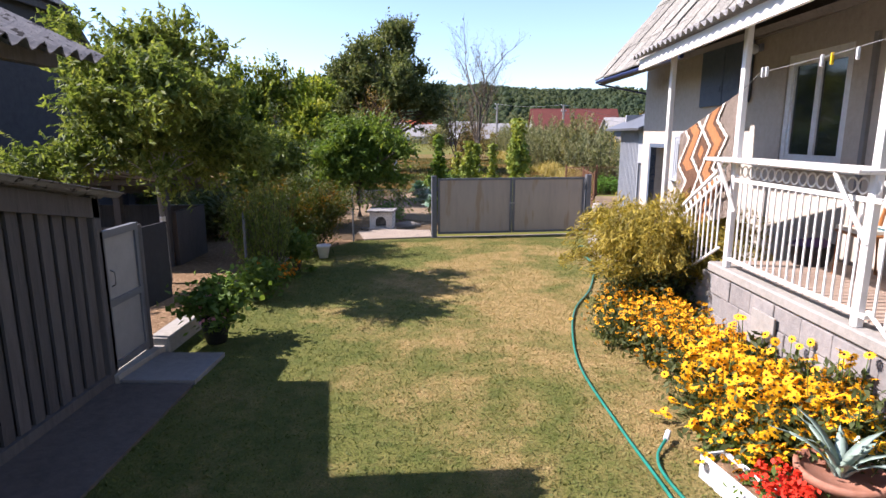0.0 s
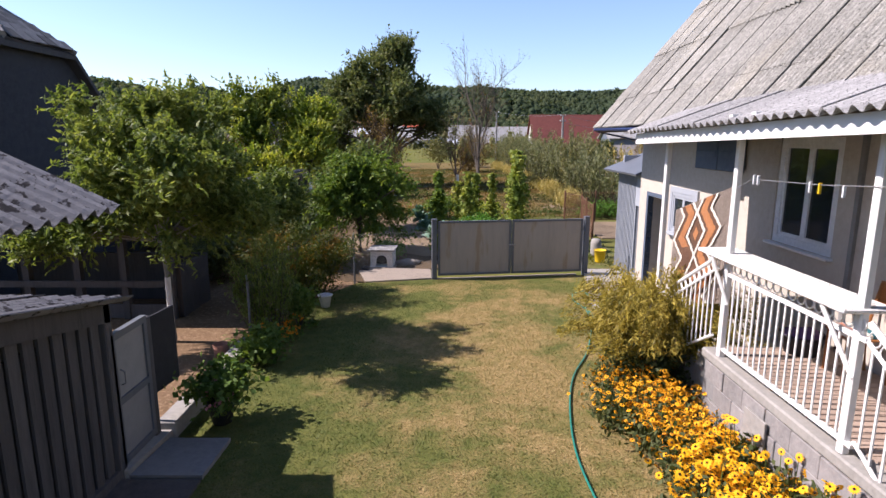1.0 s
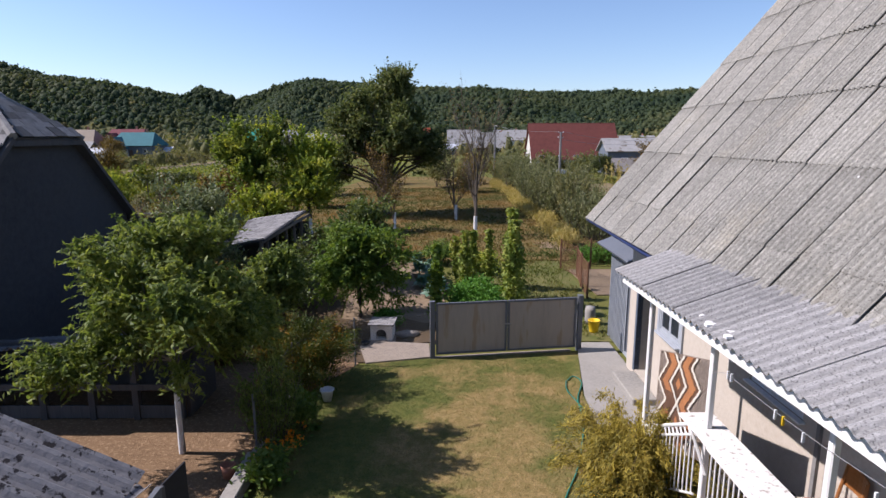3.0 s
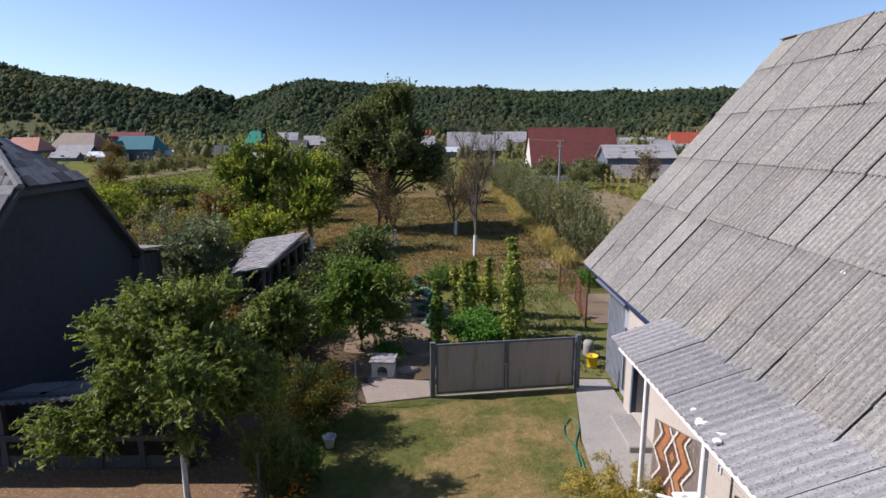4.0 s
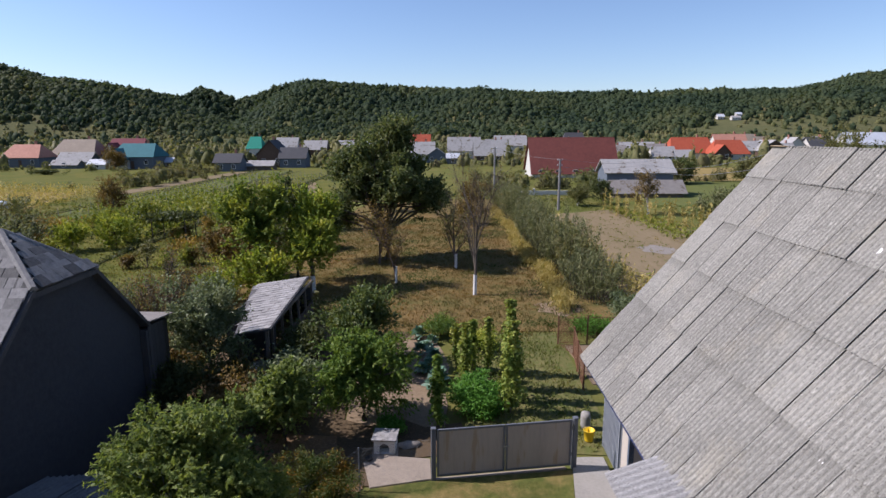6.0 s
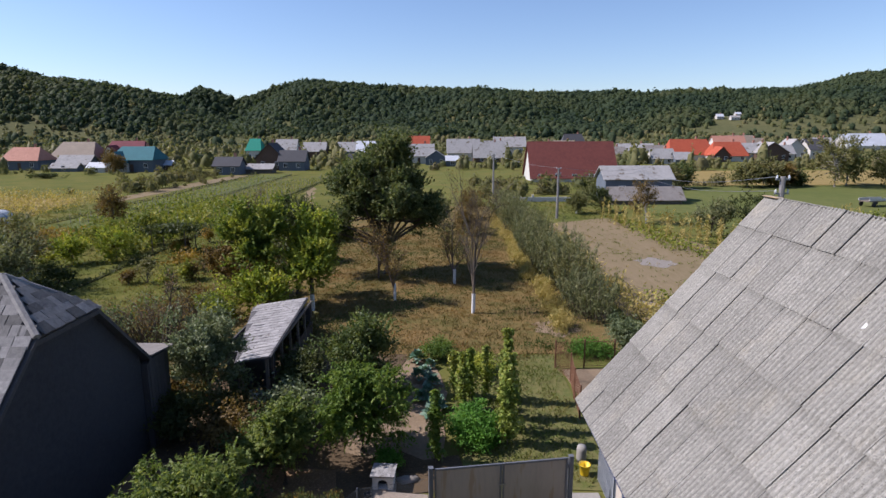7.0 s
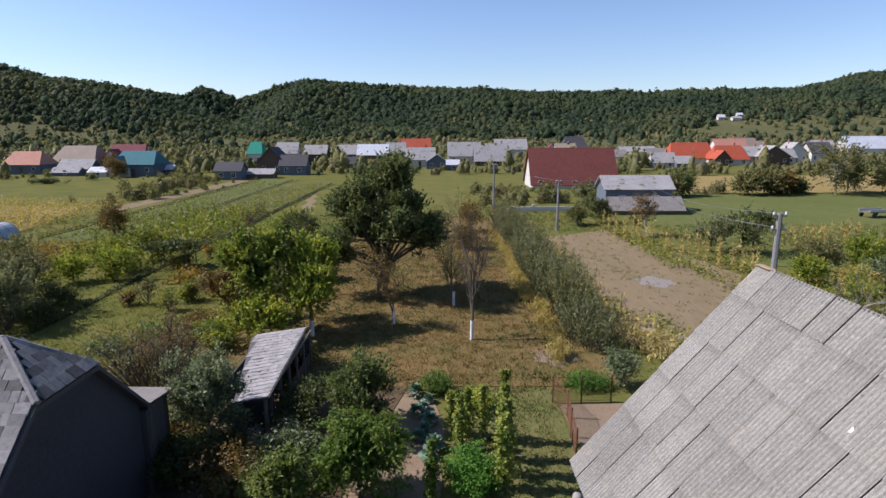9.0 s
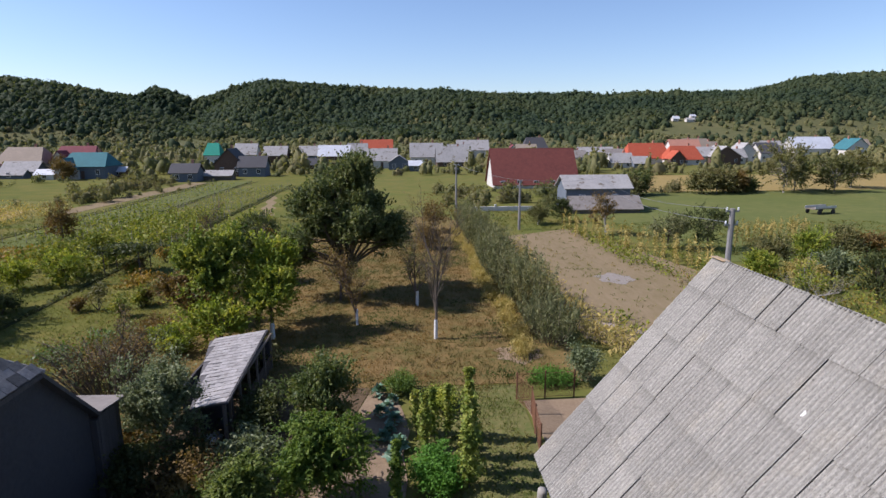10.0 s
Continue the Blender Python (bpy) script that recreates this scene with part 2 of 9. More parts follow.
M["white_frame"] = surface("white_frame", (0.80, 0.80, 0.80), (0.76, 0.76, 0.75), big=3.0, small=20, rough=0.35, bump=0)
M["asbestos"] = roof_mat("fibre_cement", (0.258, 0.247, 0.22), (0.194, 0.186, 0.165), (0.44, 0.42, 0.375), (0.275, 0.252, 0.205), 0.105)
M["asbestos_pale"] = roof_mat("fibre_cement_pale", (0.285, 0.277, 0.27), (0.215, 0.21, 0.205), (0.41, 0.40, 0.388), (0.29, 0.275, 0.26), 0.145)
M["asbestos_dark"] = surface("fibre_cement_mossy", (0.145, 0.142, 0.15), (0.095, 0.092, 0.098), (0.19, 0.188, 0.195), big=1.2, small=9, rough=0.95, bump=0.4, per_piece=0.06,
                        spots=(0.02, 0.018, 0.02), spot_scale=12, spot_low=0.56)
# mossy sheet recoloured darker, with the shade on the shelter roof painted in
M["asbestos_black"] = surface("fibre_cement_shaded", (0.12, 0.116, 0.116), (0.08, 0.078, 0.08), (0.16, 0.156, 0.152), big=1.2, small=9, rough=0.95, bump=0.4)
M["lichen"] = surface("ochre_lichen", (0.34, 0.20, 0.07), (0.26, 0.17, 0.08), (0.30, 0.26, 0.20), big=3, small=16, bump=0.4)
M["slate"] = surface("old_slate", (0.125, 0.12, 0.116), (0.08, 0.077, 0.078), (0.18, 0.172, 0.165), big=1.5, small=9, rough=0.85, bump=0.5, per_piece=0.5,
                     spots=(0.20, 0.09, 0.05), spot_scale=2.2, spot_low=0.70)
M["shingle"] = surface("grey_shingle", (0.235, 0.225, 0.222), (0.16, 0.152, 0.15), (0.30, 0.29, 0.28), big=1.6, small=7, bump=0.5, per_piece=0.16,
                     spots=(0.10, 0.085, 0.07), spot_scale=6, spot_low=0.6)
M["wood_dark"] = surface("dark_boards", (0.064, 0.061, 0.063), (0.043, 0.042, 0.044), (0.082, 0.077, 0.077), big=1.0, small=5, stretch=(6, 6, 0.6), bump=0.3, per_piece=0.2)
M["wood_old"] = surface("weathered_wood", (0.12, 0.099, 0.078), (0.078, 0.063, 0.051), (0.156, 0.132, 0.108), big=1.0, small=6, stretch=(5, 5, 0.7), bump=0.4, per_piece=0.2)
M["wood_brown"] = surface("old_brown_boards", (0.07, 0.05, 0.038), (0.045, 0.033, 0.026), (0.09, 0.066, 0.05), big=1.0, small=6, stretch=(6, 6, 0.6), bump=0.4, per_piece=0.3)
M["wood_warm"] = surface("varnished_wood", (0.252, 0.096, 0.027), (0.18, 0.06, 0.018), (0.3, 0.126, 0.042), big=3, small=12, stretch=(1, 1, 5), rough=0.35, bump=0.1)
M["plank"] = surface("porch_plank", (0.3, 0.222, 0.174), (0.252, 0.186, 0.144), (0.336, 0.258, 0.204), big=2, small=10, rough=0.6, bump=0.1, per_piece=0.1)
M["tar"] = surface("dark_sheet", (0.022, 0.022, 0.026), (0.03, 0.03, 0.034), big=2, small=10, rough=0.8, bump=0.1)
# near-black surface that stands in for shade behind openings and slats
M["dark_in"] = surface("interior_shade", (0.03, 0.03, 0.032), (0.045, 0.043, 0.042), big=1, small=6, bump=0)
M["steel_grey"] = surface("grey_painted_steel", (0.105, 0.114, 0.129), (0.081, 0.09, 0.102), (0.12, 0.126, 0.141), big=1.2, small=12, rough=0.5, bump=0.05)
M["gate_sheet"] = surface("gate_sheet", (0.31, 0.275, 0.238), (0.255, 0.228, 0.204), (0.33, 0.288, 0.243), big=0.8, small=4, stretch=(3, 3, 0.5), rough=0.6, bump=0.08,
                        spots=(0.27, 0.21, 0.15), spot_scale=1.1, spot_low=0.6)
M["door_sheet"] = surface("pale_grey_sheet", (0.216, 0.216, 0.222), (0.18, 0.18, 0.186), (0.24, 0.24, 0.24), big=1.2, small=8, rough=0.6, bump=0.08)
M["cladding"] = surface("blue_grey_cladding", (0.29, 0.31, 0.34), (0.245, 0.265, 0.295), (0.32, 0.34, 0.37), big=0.8, small=6, rough=0.5, bump=0.05)
M["shutter"] = surface("grey_shutter", (0.075, 0.10, 0.145), (0.06, 0.08, 0.115), (0.095, 0.118, 0.155), big=1.2, small=9, rough=0.6, bump=0.1)
M["gutter"] = surface("blue_gutter", (0.02, 0.03, 0.09), (0.025, 0.035, 0.11), big=2, small=12, rough=0.35, bump=0)
M["rust"] = surface("rusty_iron", (0.114, 0.051, 0.027), (0.078, 0.036, 0.021), (0.15, 0.072, 0.039), big=2, small=18, rough=0.9, bump=0.3)
M["metal_grey"] = surface("galvanised", (0.27, 0.276, 0.282), (0.228, 0.234, 0.24), big=2, small=14, rough=0.45, metal=0.6, bump=0)
M["hose"] = surface("green_hose", (0.01, 0.16, 0.115), (0.012, 0.20, 0.15), big=2, small=20, rough=0.35, bump=0)
M["yellow_plastic"] = surface("yellow_plastic", (0.75, 0.50, 0.02), (0.70, 0.46, 0.02), big=2, small=10, rough=0.4, bump=0)
M["white_plastic"] = surface("white_plastic", (0.72, 0.73, 0.75), (0.66, 0.67, 0.70), big=2, small=10, rough=0.4, bump=0)
M["terracotta"] = surface("terracotta", (0.276, 0.12, 0.072), (0.228, 0.096, 0.06), (0.312, 0.15, 0.102), big=3, small=18, rough=0.8, bump=0.15)
M["rubber"] = surface("black_rubber", (0.02, 0.02, 0.022), (0.03, 0.03, 0.03), big=3, small=18, rough=0.7, bump=0.1)
M["bark"] = surface("bark", (0.081, 0.063, 0.048), (0.051, 0.0396, 0.0312), (0.114, 0.093, 0.072), big=2, small=14, stretch=(2, 2, 0.6), bump=0.8)
M["bark_pale"] = surface("bark_pale", (0.216, 0.204, 0.186), (0.162, 0.153, 0.138), (0.252, 0.24, 0.222), big=2, small=14, stretch=(2, 2, 0.6), bump=0.6)
M["twig_red"] = surface("grey_brown_twigs", (0.115, 0.08, 0.066), (0.085, 0.06, 0.05), (0.15, 0.11, 0.09), big=1, small=9, bump=0.3)
M["limewash"] = surface("limewash", (0.75, 0.75, 0.74), (0.66, 0.66, 0.65), (0.55, 0.53, 0.50), big=3, small=16, bump=0.3)
M["wire"] = surface("wire", (0.10, 0.104, 0.11), (0.08, 0.084, 0.088), big=3, small=9, rough=0.6, bump=0)
M["tile_red"] = surface("dark_red_tiles", (0.116, 0.0315, 0.0255), (0.09, 0.0255, 0.021), (0.143, 0.0413, 0.033), big=0.3, small=1.6, bump=0.4)
M["tile_orange"] = surface("orange_red_tiles", (0.32, 0.06, 0.027), (0.26, 0.046, 0.022), (0.37, 0.085, 0.044), big=0.3, small=1.6, bump=0.3)
M["tile_salmon"] = surface("salmon_tiles", (0.435, 0.21, 0.15), (0.375, 0.173, 0.124), big=0.3, small=1.6, bump=0.3)
M["tile_teal"] = surface("teal_sheet_roof", (0.0375, 0.15, 0.173), (0.03, 0.124, 0.143), big=0.3, small=1.6, bump=0.2)
M["tile_green"] = surface("green_sheet_roof", (0.015, 0.255, 0.18), (0.015, 0.217, 0.15), big=0.3, small=1.6, bump=0.2)
M["tile_tan"] = surface("tan_tiles", (0.285, 0.232, 0.18), (0.232, 0.188, 0.143), big=0.3, small=1.6, bump=0.3)
M["tile_grey"] = surface("grey_roof", (0.27, 0.262, 0.258), (0.20, 0.195, 0.19), (0.32, 0.31, 0.30), big=0.5, small=1.6, bump=0.3, spec=0.1, spots=(0.13, 0.11, 0.09), spot_scale=0.8, spot_low=0.6)
M["tile_worn"] = surface("worn_lean_to_roof", (0.19, 0.175, 0.16), (0.14, 0.125, 0.112), (0.23, 0.21, 0.195), big=0.6, small=2.2, bump=0.3, spec=0.1, spots=(0.10, 0.08, 0.06), spot_scale=1.2, spot_low=0.6)
M["tile_maroon"] = surface("maroon_roof", (0.18, 0.045, 0.0562), (0.143, 0.0375, 0.045), big=0.3, small=1.6, bump=0.3)
M["tile_dark"] = surface("dark_roof", (0.0675, 0.0675, 0.075), (0.0525, 0.0525, 0.0562), big=0.3, small=1.6, bump=0.3)
M["tin_white"] = surface("bright_tin_roof", (0.56, 0.58, 0.62), (0.46, 0.48, 0.52), big=0.3, small=1.6, rough=0.5, bump=0.05)
M["wall_white"] = surface("white_house_wall", (0.58, 0.56, 0.52), (0.48, 0.46, 0.42), big=0.4, small=2, bump=0.1)
M["wall_blue"] = surface("blue_grey_wall", (0.12, 0.144, 0.174), (0.096, 0.114, 0.144), big=0.4, small=2, bump=0.1)
M["wall_brown"] = surface("brown_house_wall", (0.114, 0.072, 0.054), (0.09, 0.057, 0.042), big=0.4, small=2, bump=0.1)
M["scrub"] = surface("scrub_hill", (0.085, 0.09, 0.04), (0.125, 0.115, 0.055), (0.07, 0.075, 0.034), big=0.02, small=0.2, bump=0.4, spec=0.03)
M["strip"] = surface("strip_grass", (0.06, 0.08, 0.018), (0.15, 0.125, 0.036), (0.10, 0.105, 0.026), big=0.2, small=0.9, bump=0.8, bump_scale=8, spec=0.03)
M["forest_floor"] = surface("forest_floor", (0.038, 0.056, 0.028), (0.05, 0.064, 0.03), (0.03, 0.046, 0.024), big=0.03, small=0.3, bump=0.5, spec=0.03)
M["balk"] = surface("balk_grass", (0.04, 0.045, 0.016), (0.065, 0.06, 0.022), big=0.5, small=3, bump=0.8, spec=0.03)


def glass_mat():
    m = bpy.data.materials.new("window_glass")
    m.use_nodes = True
    p = m.node_tree.nodes["Principled BSDF"]
    p.inputs["Base Color"].default_value = (0.02, 0.025, 0.03, 1)
    p.inputs["Roughness"].default_value = 0.05
    p.inputs["Specular IOR Level"].default_value = 0.6
    return m


M["glass"] = glass_mat()
M["leaf_peach"] = leafy("peach_leaves", (0.064, 0.102, 0.026), (0.146, 0.196, 0.048), (0.30, 0.33, 0.10), through_light=0.5, rough=0.55, spec=0.22, patch=0.4, tint=(1.0, 0.98, 0.5))
M["leaf_cherry"] = leafy("cherry_leaves", (0.053, 0.105, 0.02), (0.118, 0.186, 0.035), (0.225, 0.28, 0.058), through_light=0.45, rough=0.5, spec=0.15, patch=0.35)
M["leaf_plum"] = leafy("plum_leaves", (0.05, 0.08, 0.024), (0.10, 0.135, 0.042), (0.22, 0.23, 0.06), through_light=0.4, rough=0.5, spec=0.25, patch=0.4, tint=(1.0, 1.0, 0.55))
M["leaf_dark"] = leafy("dark_leaves", (0.04, 0.056, 0.022), (0.068, 0.086, 0.03), (0.115, 0.12, 0.044), through_light=0.35)
M["leaf_bright"] = leafy("bright_leaves", (0.05, 0.10, 0.02), (0.105, 0.17, 0.038), (0.20, 0.25, 0.06), through_light=0.42)
M["leaf_yellow"] = leafy("yellowing_leaves", (0.07, 0.125, 0.018), (0.22, 0.275, 0.04), (0.46, 0.44, 0.08), through_light=0.48, patch=0.55, patch_scale=1.1)
M["leaf_pear"] = leafy("pear_leaves", (0.085, 0.11, 0.05), (0.15, 0.185, 0.088), (0.26, 0.275, 0.15), through_light=0.32, rough=0.5, spec=0.25, tint=(1.0, 1.0, 0.6))
M["leaf_willow"] = leafy("hedge_leaves", (0.10, 0.105, 0.042), (0.165, 0.162, 0.066), (0.25, 0.215, 0.088), through_light=0.35)
M["leaf_brown"] = leafy("browning_leaves", (0.085, 0.065, 0.03), (0.16, 0.105, 0.035), (0.24, 0.16, 0.05))
M["leaf_gold"] = leafy("golden_feathery", (0.12, 0.115, 0.028), (0.30, 0.235, 0.045), (0.50, 0.39, 0.07), patch=0.35, patch_scale=2.5)
M["leaf_orange"] = leafy("amber_feathery", (0.022, 0.048, 0.010), (0.048, 0.072, 0.014), (0.085, 0.082, 0.014), (0.28, 0.125, 0.010), patch=0.6, patch_scale=2.2)
M["leaf_bean"] = leafy("bean_leaves", (0.10, 0.16, 0.03), (0.20, 0.25, 0.05), (0.38, 0.37, 0.09))
M["leaf_cabbage"] = leafy("cabbage_leaves", (0.05, 0.115, 0.07), (0.11, 0.20, 0.135), (0.28, 0.37, 0.30), through_light=0.15)
M["leaf_parsley"] = leafy("parsley_leaves", (0.045, 0.13, 0.015), (0.08, 0.20, 0.025), (0.13, 0.26, 0.04))
M["leaf_corn"] = leafy("dry_corn", (0.30, 0.24, 0.08), (0.46, 0.36, 0.13), (0.20, 0.21, 0.055))
M["leaf_dry"] = leafy("drying_leaves", (0.13, 0.12, 0.03), (0.27, 0.18, 0.04), (0.36, 0.20, 0.04))
M["leaf_vine"] = leafy("vine_leaves", (0.08, 0.13, 0.024), (0.19, 0.22, 0.035), (0.36, 0.31, 0.06))
# greens shifted towards blue: some distance haze is put into the colour
M["leaf_forest"] = leafy("forest_canopy", (0.034, 0.055, 0.034), (0.05, 0.072, 0.04), (0.066, 0.086, 0.042), (0.10, 0.108, 0.05), through_light=0.4, patch=0.68, patch_scale=0.014, detail=3.0, spec=0.05)
M["leaf_scrub"] = leafy("scrub_canopy", (0.085, 0.10, 0.045), (0.13, 0.14, 0.06), (0.185, 0.172, 0.078), (0.155, 0.13, 0.075), through_light=0.4, patch=0.55, patch_scale=0.03, spec=0.05)
M["leaf_walnut"] = leafy("walnut_leaves", (0.05, 0.072, 0.028), (0.11, 0.138, 0.052), (0.21, 0.21, 0.085), through_light=0.45, patch=0.4, tint=(1.0, 1.0, 0.6))
M["leaf_apple"] = leafy("apple_leaves", (0.045, 0.085, 0.018), (0.10, 0.15, 0.028), (0.22, 0.26, 0.045), (0.40, 0.40, 0.08), through_light=0.45, patch=0.6, patch_scale=0.9)
M["leaf_silver"] = leafy("silvery_hedge_leaves", (0.085, 0.10, 0.044), (0.17, 0.18, 0.085), (0.29, 0.28, 0.14), through_light=0.38, patch=0.45, tint=(1.0, 1.0, 0.6))
M["grass_blade"] = leafy("grass_blades", (0.08, 0.104, 0.024), (0.145, 0.15, 0.042), (0.38, 0.28, 0.13), through_light=0.25, patch=0.75, dry=True)
M["grass_rough"] = leafy("rough_grass", (0.10, 0.14, 0.03), (0.17, 0.175, 0.045), (0.30, 0.205, 0.075), through_light=0.3, patch=0.75, patch_scale=0.3, detail=4.0)
M["grass_dry"] = leafy("dry_orchard_grass", (0.045, 0.09, 0.018), (0.095, 0.098, 0.028), (0.185, 0.122, 0.044), (0.29, 0.178, 0.066), through_light=0.3, patch=0.8, patch_scale=0.25, detail=4.0)
M["grass_green"] = leafy("green_rough_grass", (0.06, 0.095, 0.018), (0.122, 0.135, 0.03), (0.26, 0.205, 0.065), through_light=0.38, patch=0.75, patch_scale=0.22, detail=4.0)
M["ash"] = surface("ash", (0.19, 0.168, 0.145), (0.16, 0.135, 0.11), (0.25, 0.23, 0.21), big=1.5, small=5, bump=0.5, spec=0.03)
M["purple"] = surface("purple_cloth", (0.10, 0.05, 0.13), (0.07, 0.035, 0.09), (0.13, 0.07, 0.16), big=4, small=30, bump=0.3)
M["petal"] = leafy("yellow_petals", (0.72, 0.33, 0.006), (0.80, 0.42, 0.01), (0.74, 0.27, 0.006), through_light=0.15)
M["petal_far"] = leafy("amber_petals", (0.70, 0.27, 0.006), (0.80, 0.40, 0.01), (0.62, 0.17, 0.006), through_light=0.15)
M["petal_orange"] = leafy("orange_petals", (0.70, 0.22, 0.01), (0.80, 0.30, 0.015), through_light=0.2)
M["petal_red"] = leafy("red_petals", (0.60, 0.03, 0.015), (0.75, 0.06, 0.02), through_light=0.2)
M["petal_pink"] = leafy("pink_petals", (0.50, 0.20, 0.24), (0.60, 0.30, 0.32), through_light=0.2)
M["petal_white"] = leafy("white_petals", (0.75, 0.72, 0.62), (0.8, 0.78, 0.7), through_light=0.2)
M["cone"] = surface("flower_cone", (0.03, 0.014, 0.006), (0.05, 0.022, 0.01), big=20, small=80, bump=0.3)
M["film"] = surface("greenhouse_film", (0.30, 0.34, 0.37), (0.22, 0.26, 0.29), (0.38, 0.41, 0.43), big=1.5, small=5, rough=0.6, bump=0.1)
M["paver"] = surface("pale_earth", (0.26, 0.215, 0.172), (0.20, 0.162, 0.13), (0.305, 0.255, 0.208), big=1.2, small=8, bump=0.5, spec=0.05)
M["agave"] = surface("agave_leaf", (0.20, 0.27, 0.23), (0.26, 0.32, 0.28), (0.15, 0.22, 0.18), big=4, small=18, rough=0.5, bump=0.1)

# ---- mesh tools ----


def quick_mesh(name, verts, faces):
    """A mesh from numpy arrays; every face has as many corners as faces has columns."""
    verts = np.asarray(verts, dtype=np.float32)
    faces = np.asarray(faces, dtype=np.int32)
    me = bpy.data.meshes.new(name)
    n, k = faces.shape
    me.vertices.add(len(verts))
    me.vertices.foreach_set("co", verts.ravel())
    me.loops.add(n * k)
    me.loops.foreach_set("vertex_index", faces.ravel())
    me.polygons.add(n)
    me.polygons.foreach_set("loop_start", np.arange(0, n * k, k, dtype=np.int32))
    me.polygons.foreach_set("loop_total", np.full(n, k, dtype=np.int32))
    me.update(calc_edges=True)
    return me


def obj(name, me, material=None, parent=None, label="", smooth=False):
    if isinstance(me, bmesh.types.BMesh):
        data = bpy.data.meshes.new(name)
        me.to_mesh(data)
        me.free()
        me = data
    for mm in (material if isinstance(material, (list, tuple)) else [material] if material else []):
        me.materials.append(mm)
    if smooth:
        me.polygons.foreach_set("use_smooth", [True] * len(me.polygons))
    ob = new(name, me)
    if parent is not None:
        ob.parent = parent
    if label:
        ob["label"] = label
    return ob


def part(name, bm, material, parent, label="", smooth=False):
    return obj(name, bm, material, parent, label, smooth)


def base(name, at, label, category, group="", kind="", turn=0.0):
    """An Empty at a thing's base."""
    ob = new(name)
    ob.matrix_basis = pose(*at, 0, 0, turn)
    ob.empty_display_size = 0.2
    return tagged(ob, label, category, group, kind)


def box(bm, x0, x1, y0, y1, z0, z1, bevel=0.0, m=None):
    r = bmesh.ops.create_cube(bm, size=1.0)
    t = Matrix.LocRotScale(((x0 + x1) / 2, (y0 + y1) / 2, (z0 + z1) / 2), None, (abs(x1 - x0), abs(y1 - y0), abs(z1 - z0)))
    bmesh.ops.transform(bm, matrix=(m @ t if m else t), verts=r["verts"])
    if bevel:
        es = list({e for v in r["verts"] for e in v.link_edges})
        bmesh.ops.bevel(bm, geom=es, offset=bevel, segments=1, affect="EDGES")
    return bm


def boxes(*rows, bevel=0.0):
    bm = bmesh.new()
    for r in rows:
        box(bm, *r, bevel=bevel)
    return bm


def tube(bm, pts, radii, sides=8, cap=True):
    """A tapered tube along points."""
    pts = [Vector(p) for p in pts]
    rings = []
    for i, p in enumerate(pts):
        d = (pts[min(i + 1, len(pts) - 1)] - pts[max(i - 1, 0)])
        if d.length < 1e-6:
            d = Vector((0, 0, 1))
        q = d.to_track_quat("Z", "Y")
        r = radii[i] if isinstance(radii, (list, tuple)) else radii
        rings.append([bm.verts.new(p + q @ Vector((r * math.cos(a), r * math.sin(a), 0))) for a in (2 * math.pi * k / sides for k in range(sides))])
    for a, b in zip(rings, rings[1:]):
        for k in range(sides):
            bm.faces.new((a[k], a[(k + 1) % sides], b[(k + 1) % sides], b[k]))
    if cap:
        bm.faces.new(rings[-1])
        bm.faces.new(rings[0][::-1])
    return bm


def lathe(bm, profile, sides=20, m=None):
    """A turned body: profile of (radius, height) pairs."""
    rings = []
    for r, z in profile:
        ring = [Vector((r * math.cos(a), r * math.sin(a), z)) for a in (2 * math.pi * k / sides for k in range(sides))]
        rings.append([bm.verts.new(m @ v if m else v) for v in ring])
    for a, b in zip(rings, rings[1:]):
        for k in range(sides):
            bm.faces.new((a[k], a[(k + 1) % sides], b[(k + 1) % sides], b[k]))
    return bm


def poly_prism(points, z0, z1):
    bm = bmesh.new()
    lo = [bm.verts.new((x, y, z0)) for x, y in points]
    hi = [bm.verts.new((x, y, z1)) for x, y in points]
    n = len(points)
    bm.faces.new(hi)
    bm.faces.new(lo[::-1])
    for i in range(n):
        bm.faces.new((lo[i], lo[(i + 1) % n], hi[(i + 1) % n], hi[i]))
    bmesh.ops.recalc_face_normals(bm, faces=bm.faces)
    return bm


def wall_x(x0, x1, y0, y1, z0, z1, holes=()):
    """A wall along y, with rectangular openings (ya, yb, za, zb)."""
    bm = bmesh.new()
    cuts = sorted({y0, y1, *[h[0] for h in holes], *[h[1] for h in holes]})
    for a, b in zip(cuts, cuts[1:]):
        mid = (a + b) / 2
        spans = [(z0, z1)]
        for h in holes:
            if h[0] < mid < h[1]:
                spans = [s for lo, hi in spans for s in ((lo, min(hi, h[2])), (max(lo, h[3]), hi)) if s[1] - s[0] > 1e-4]
        for lo, hi in spans:
            box(bm, x0, x1, a, b, lo, hi)
    bmesh.ops.remove_doubles(bm, verts=bm.verts, dist=1e-4)
    return bm


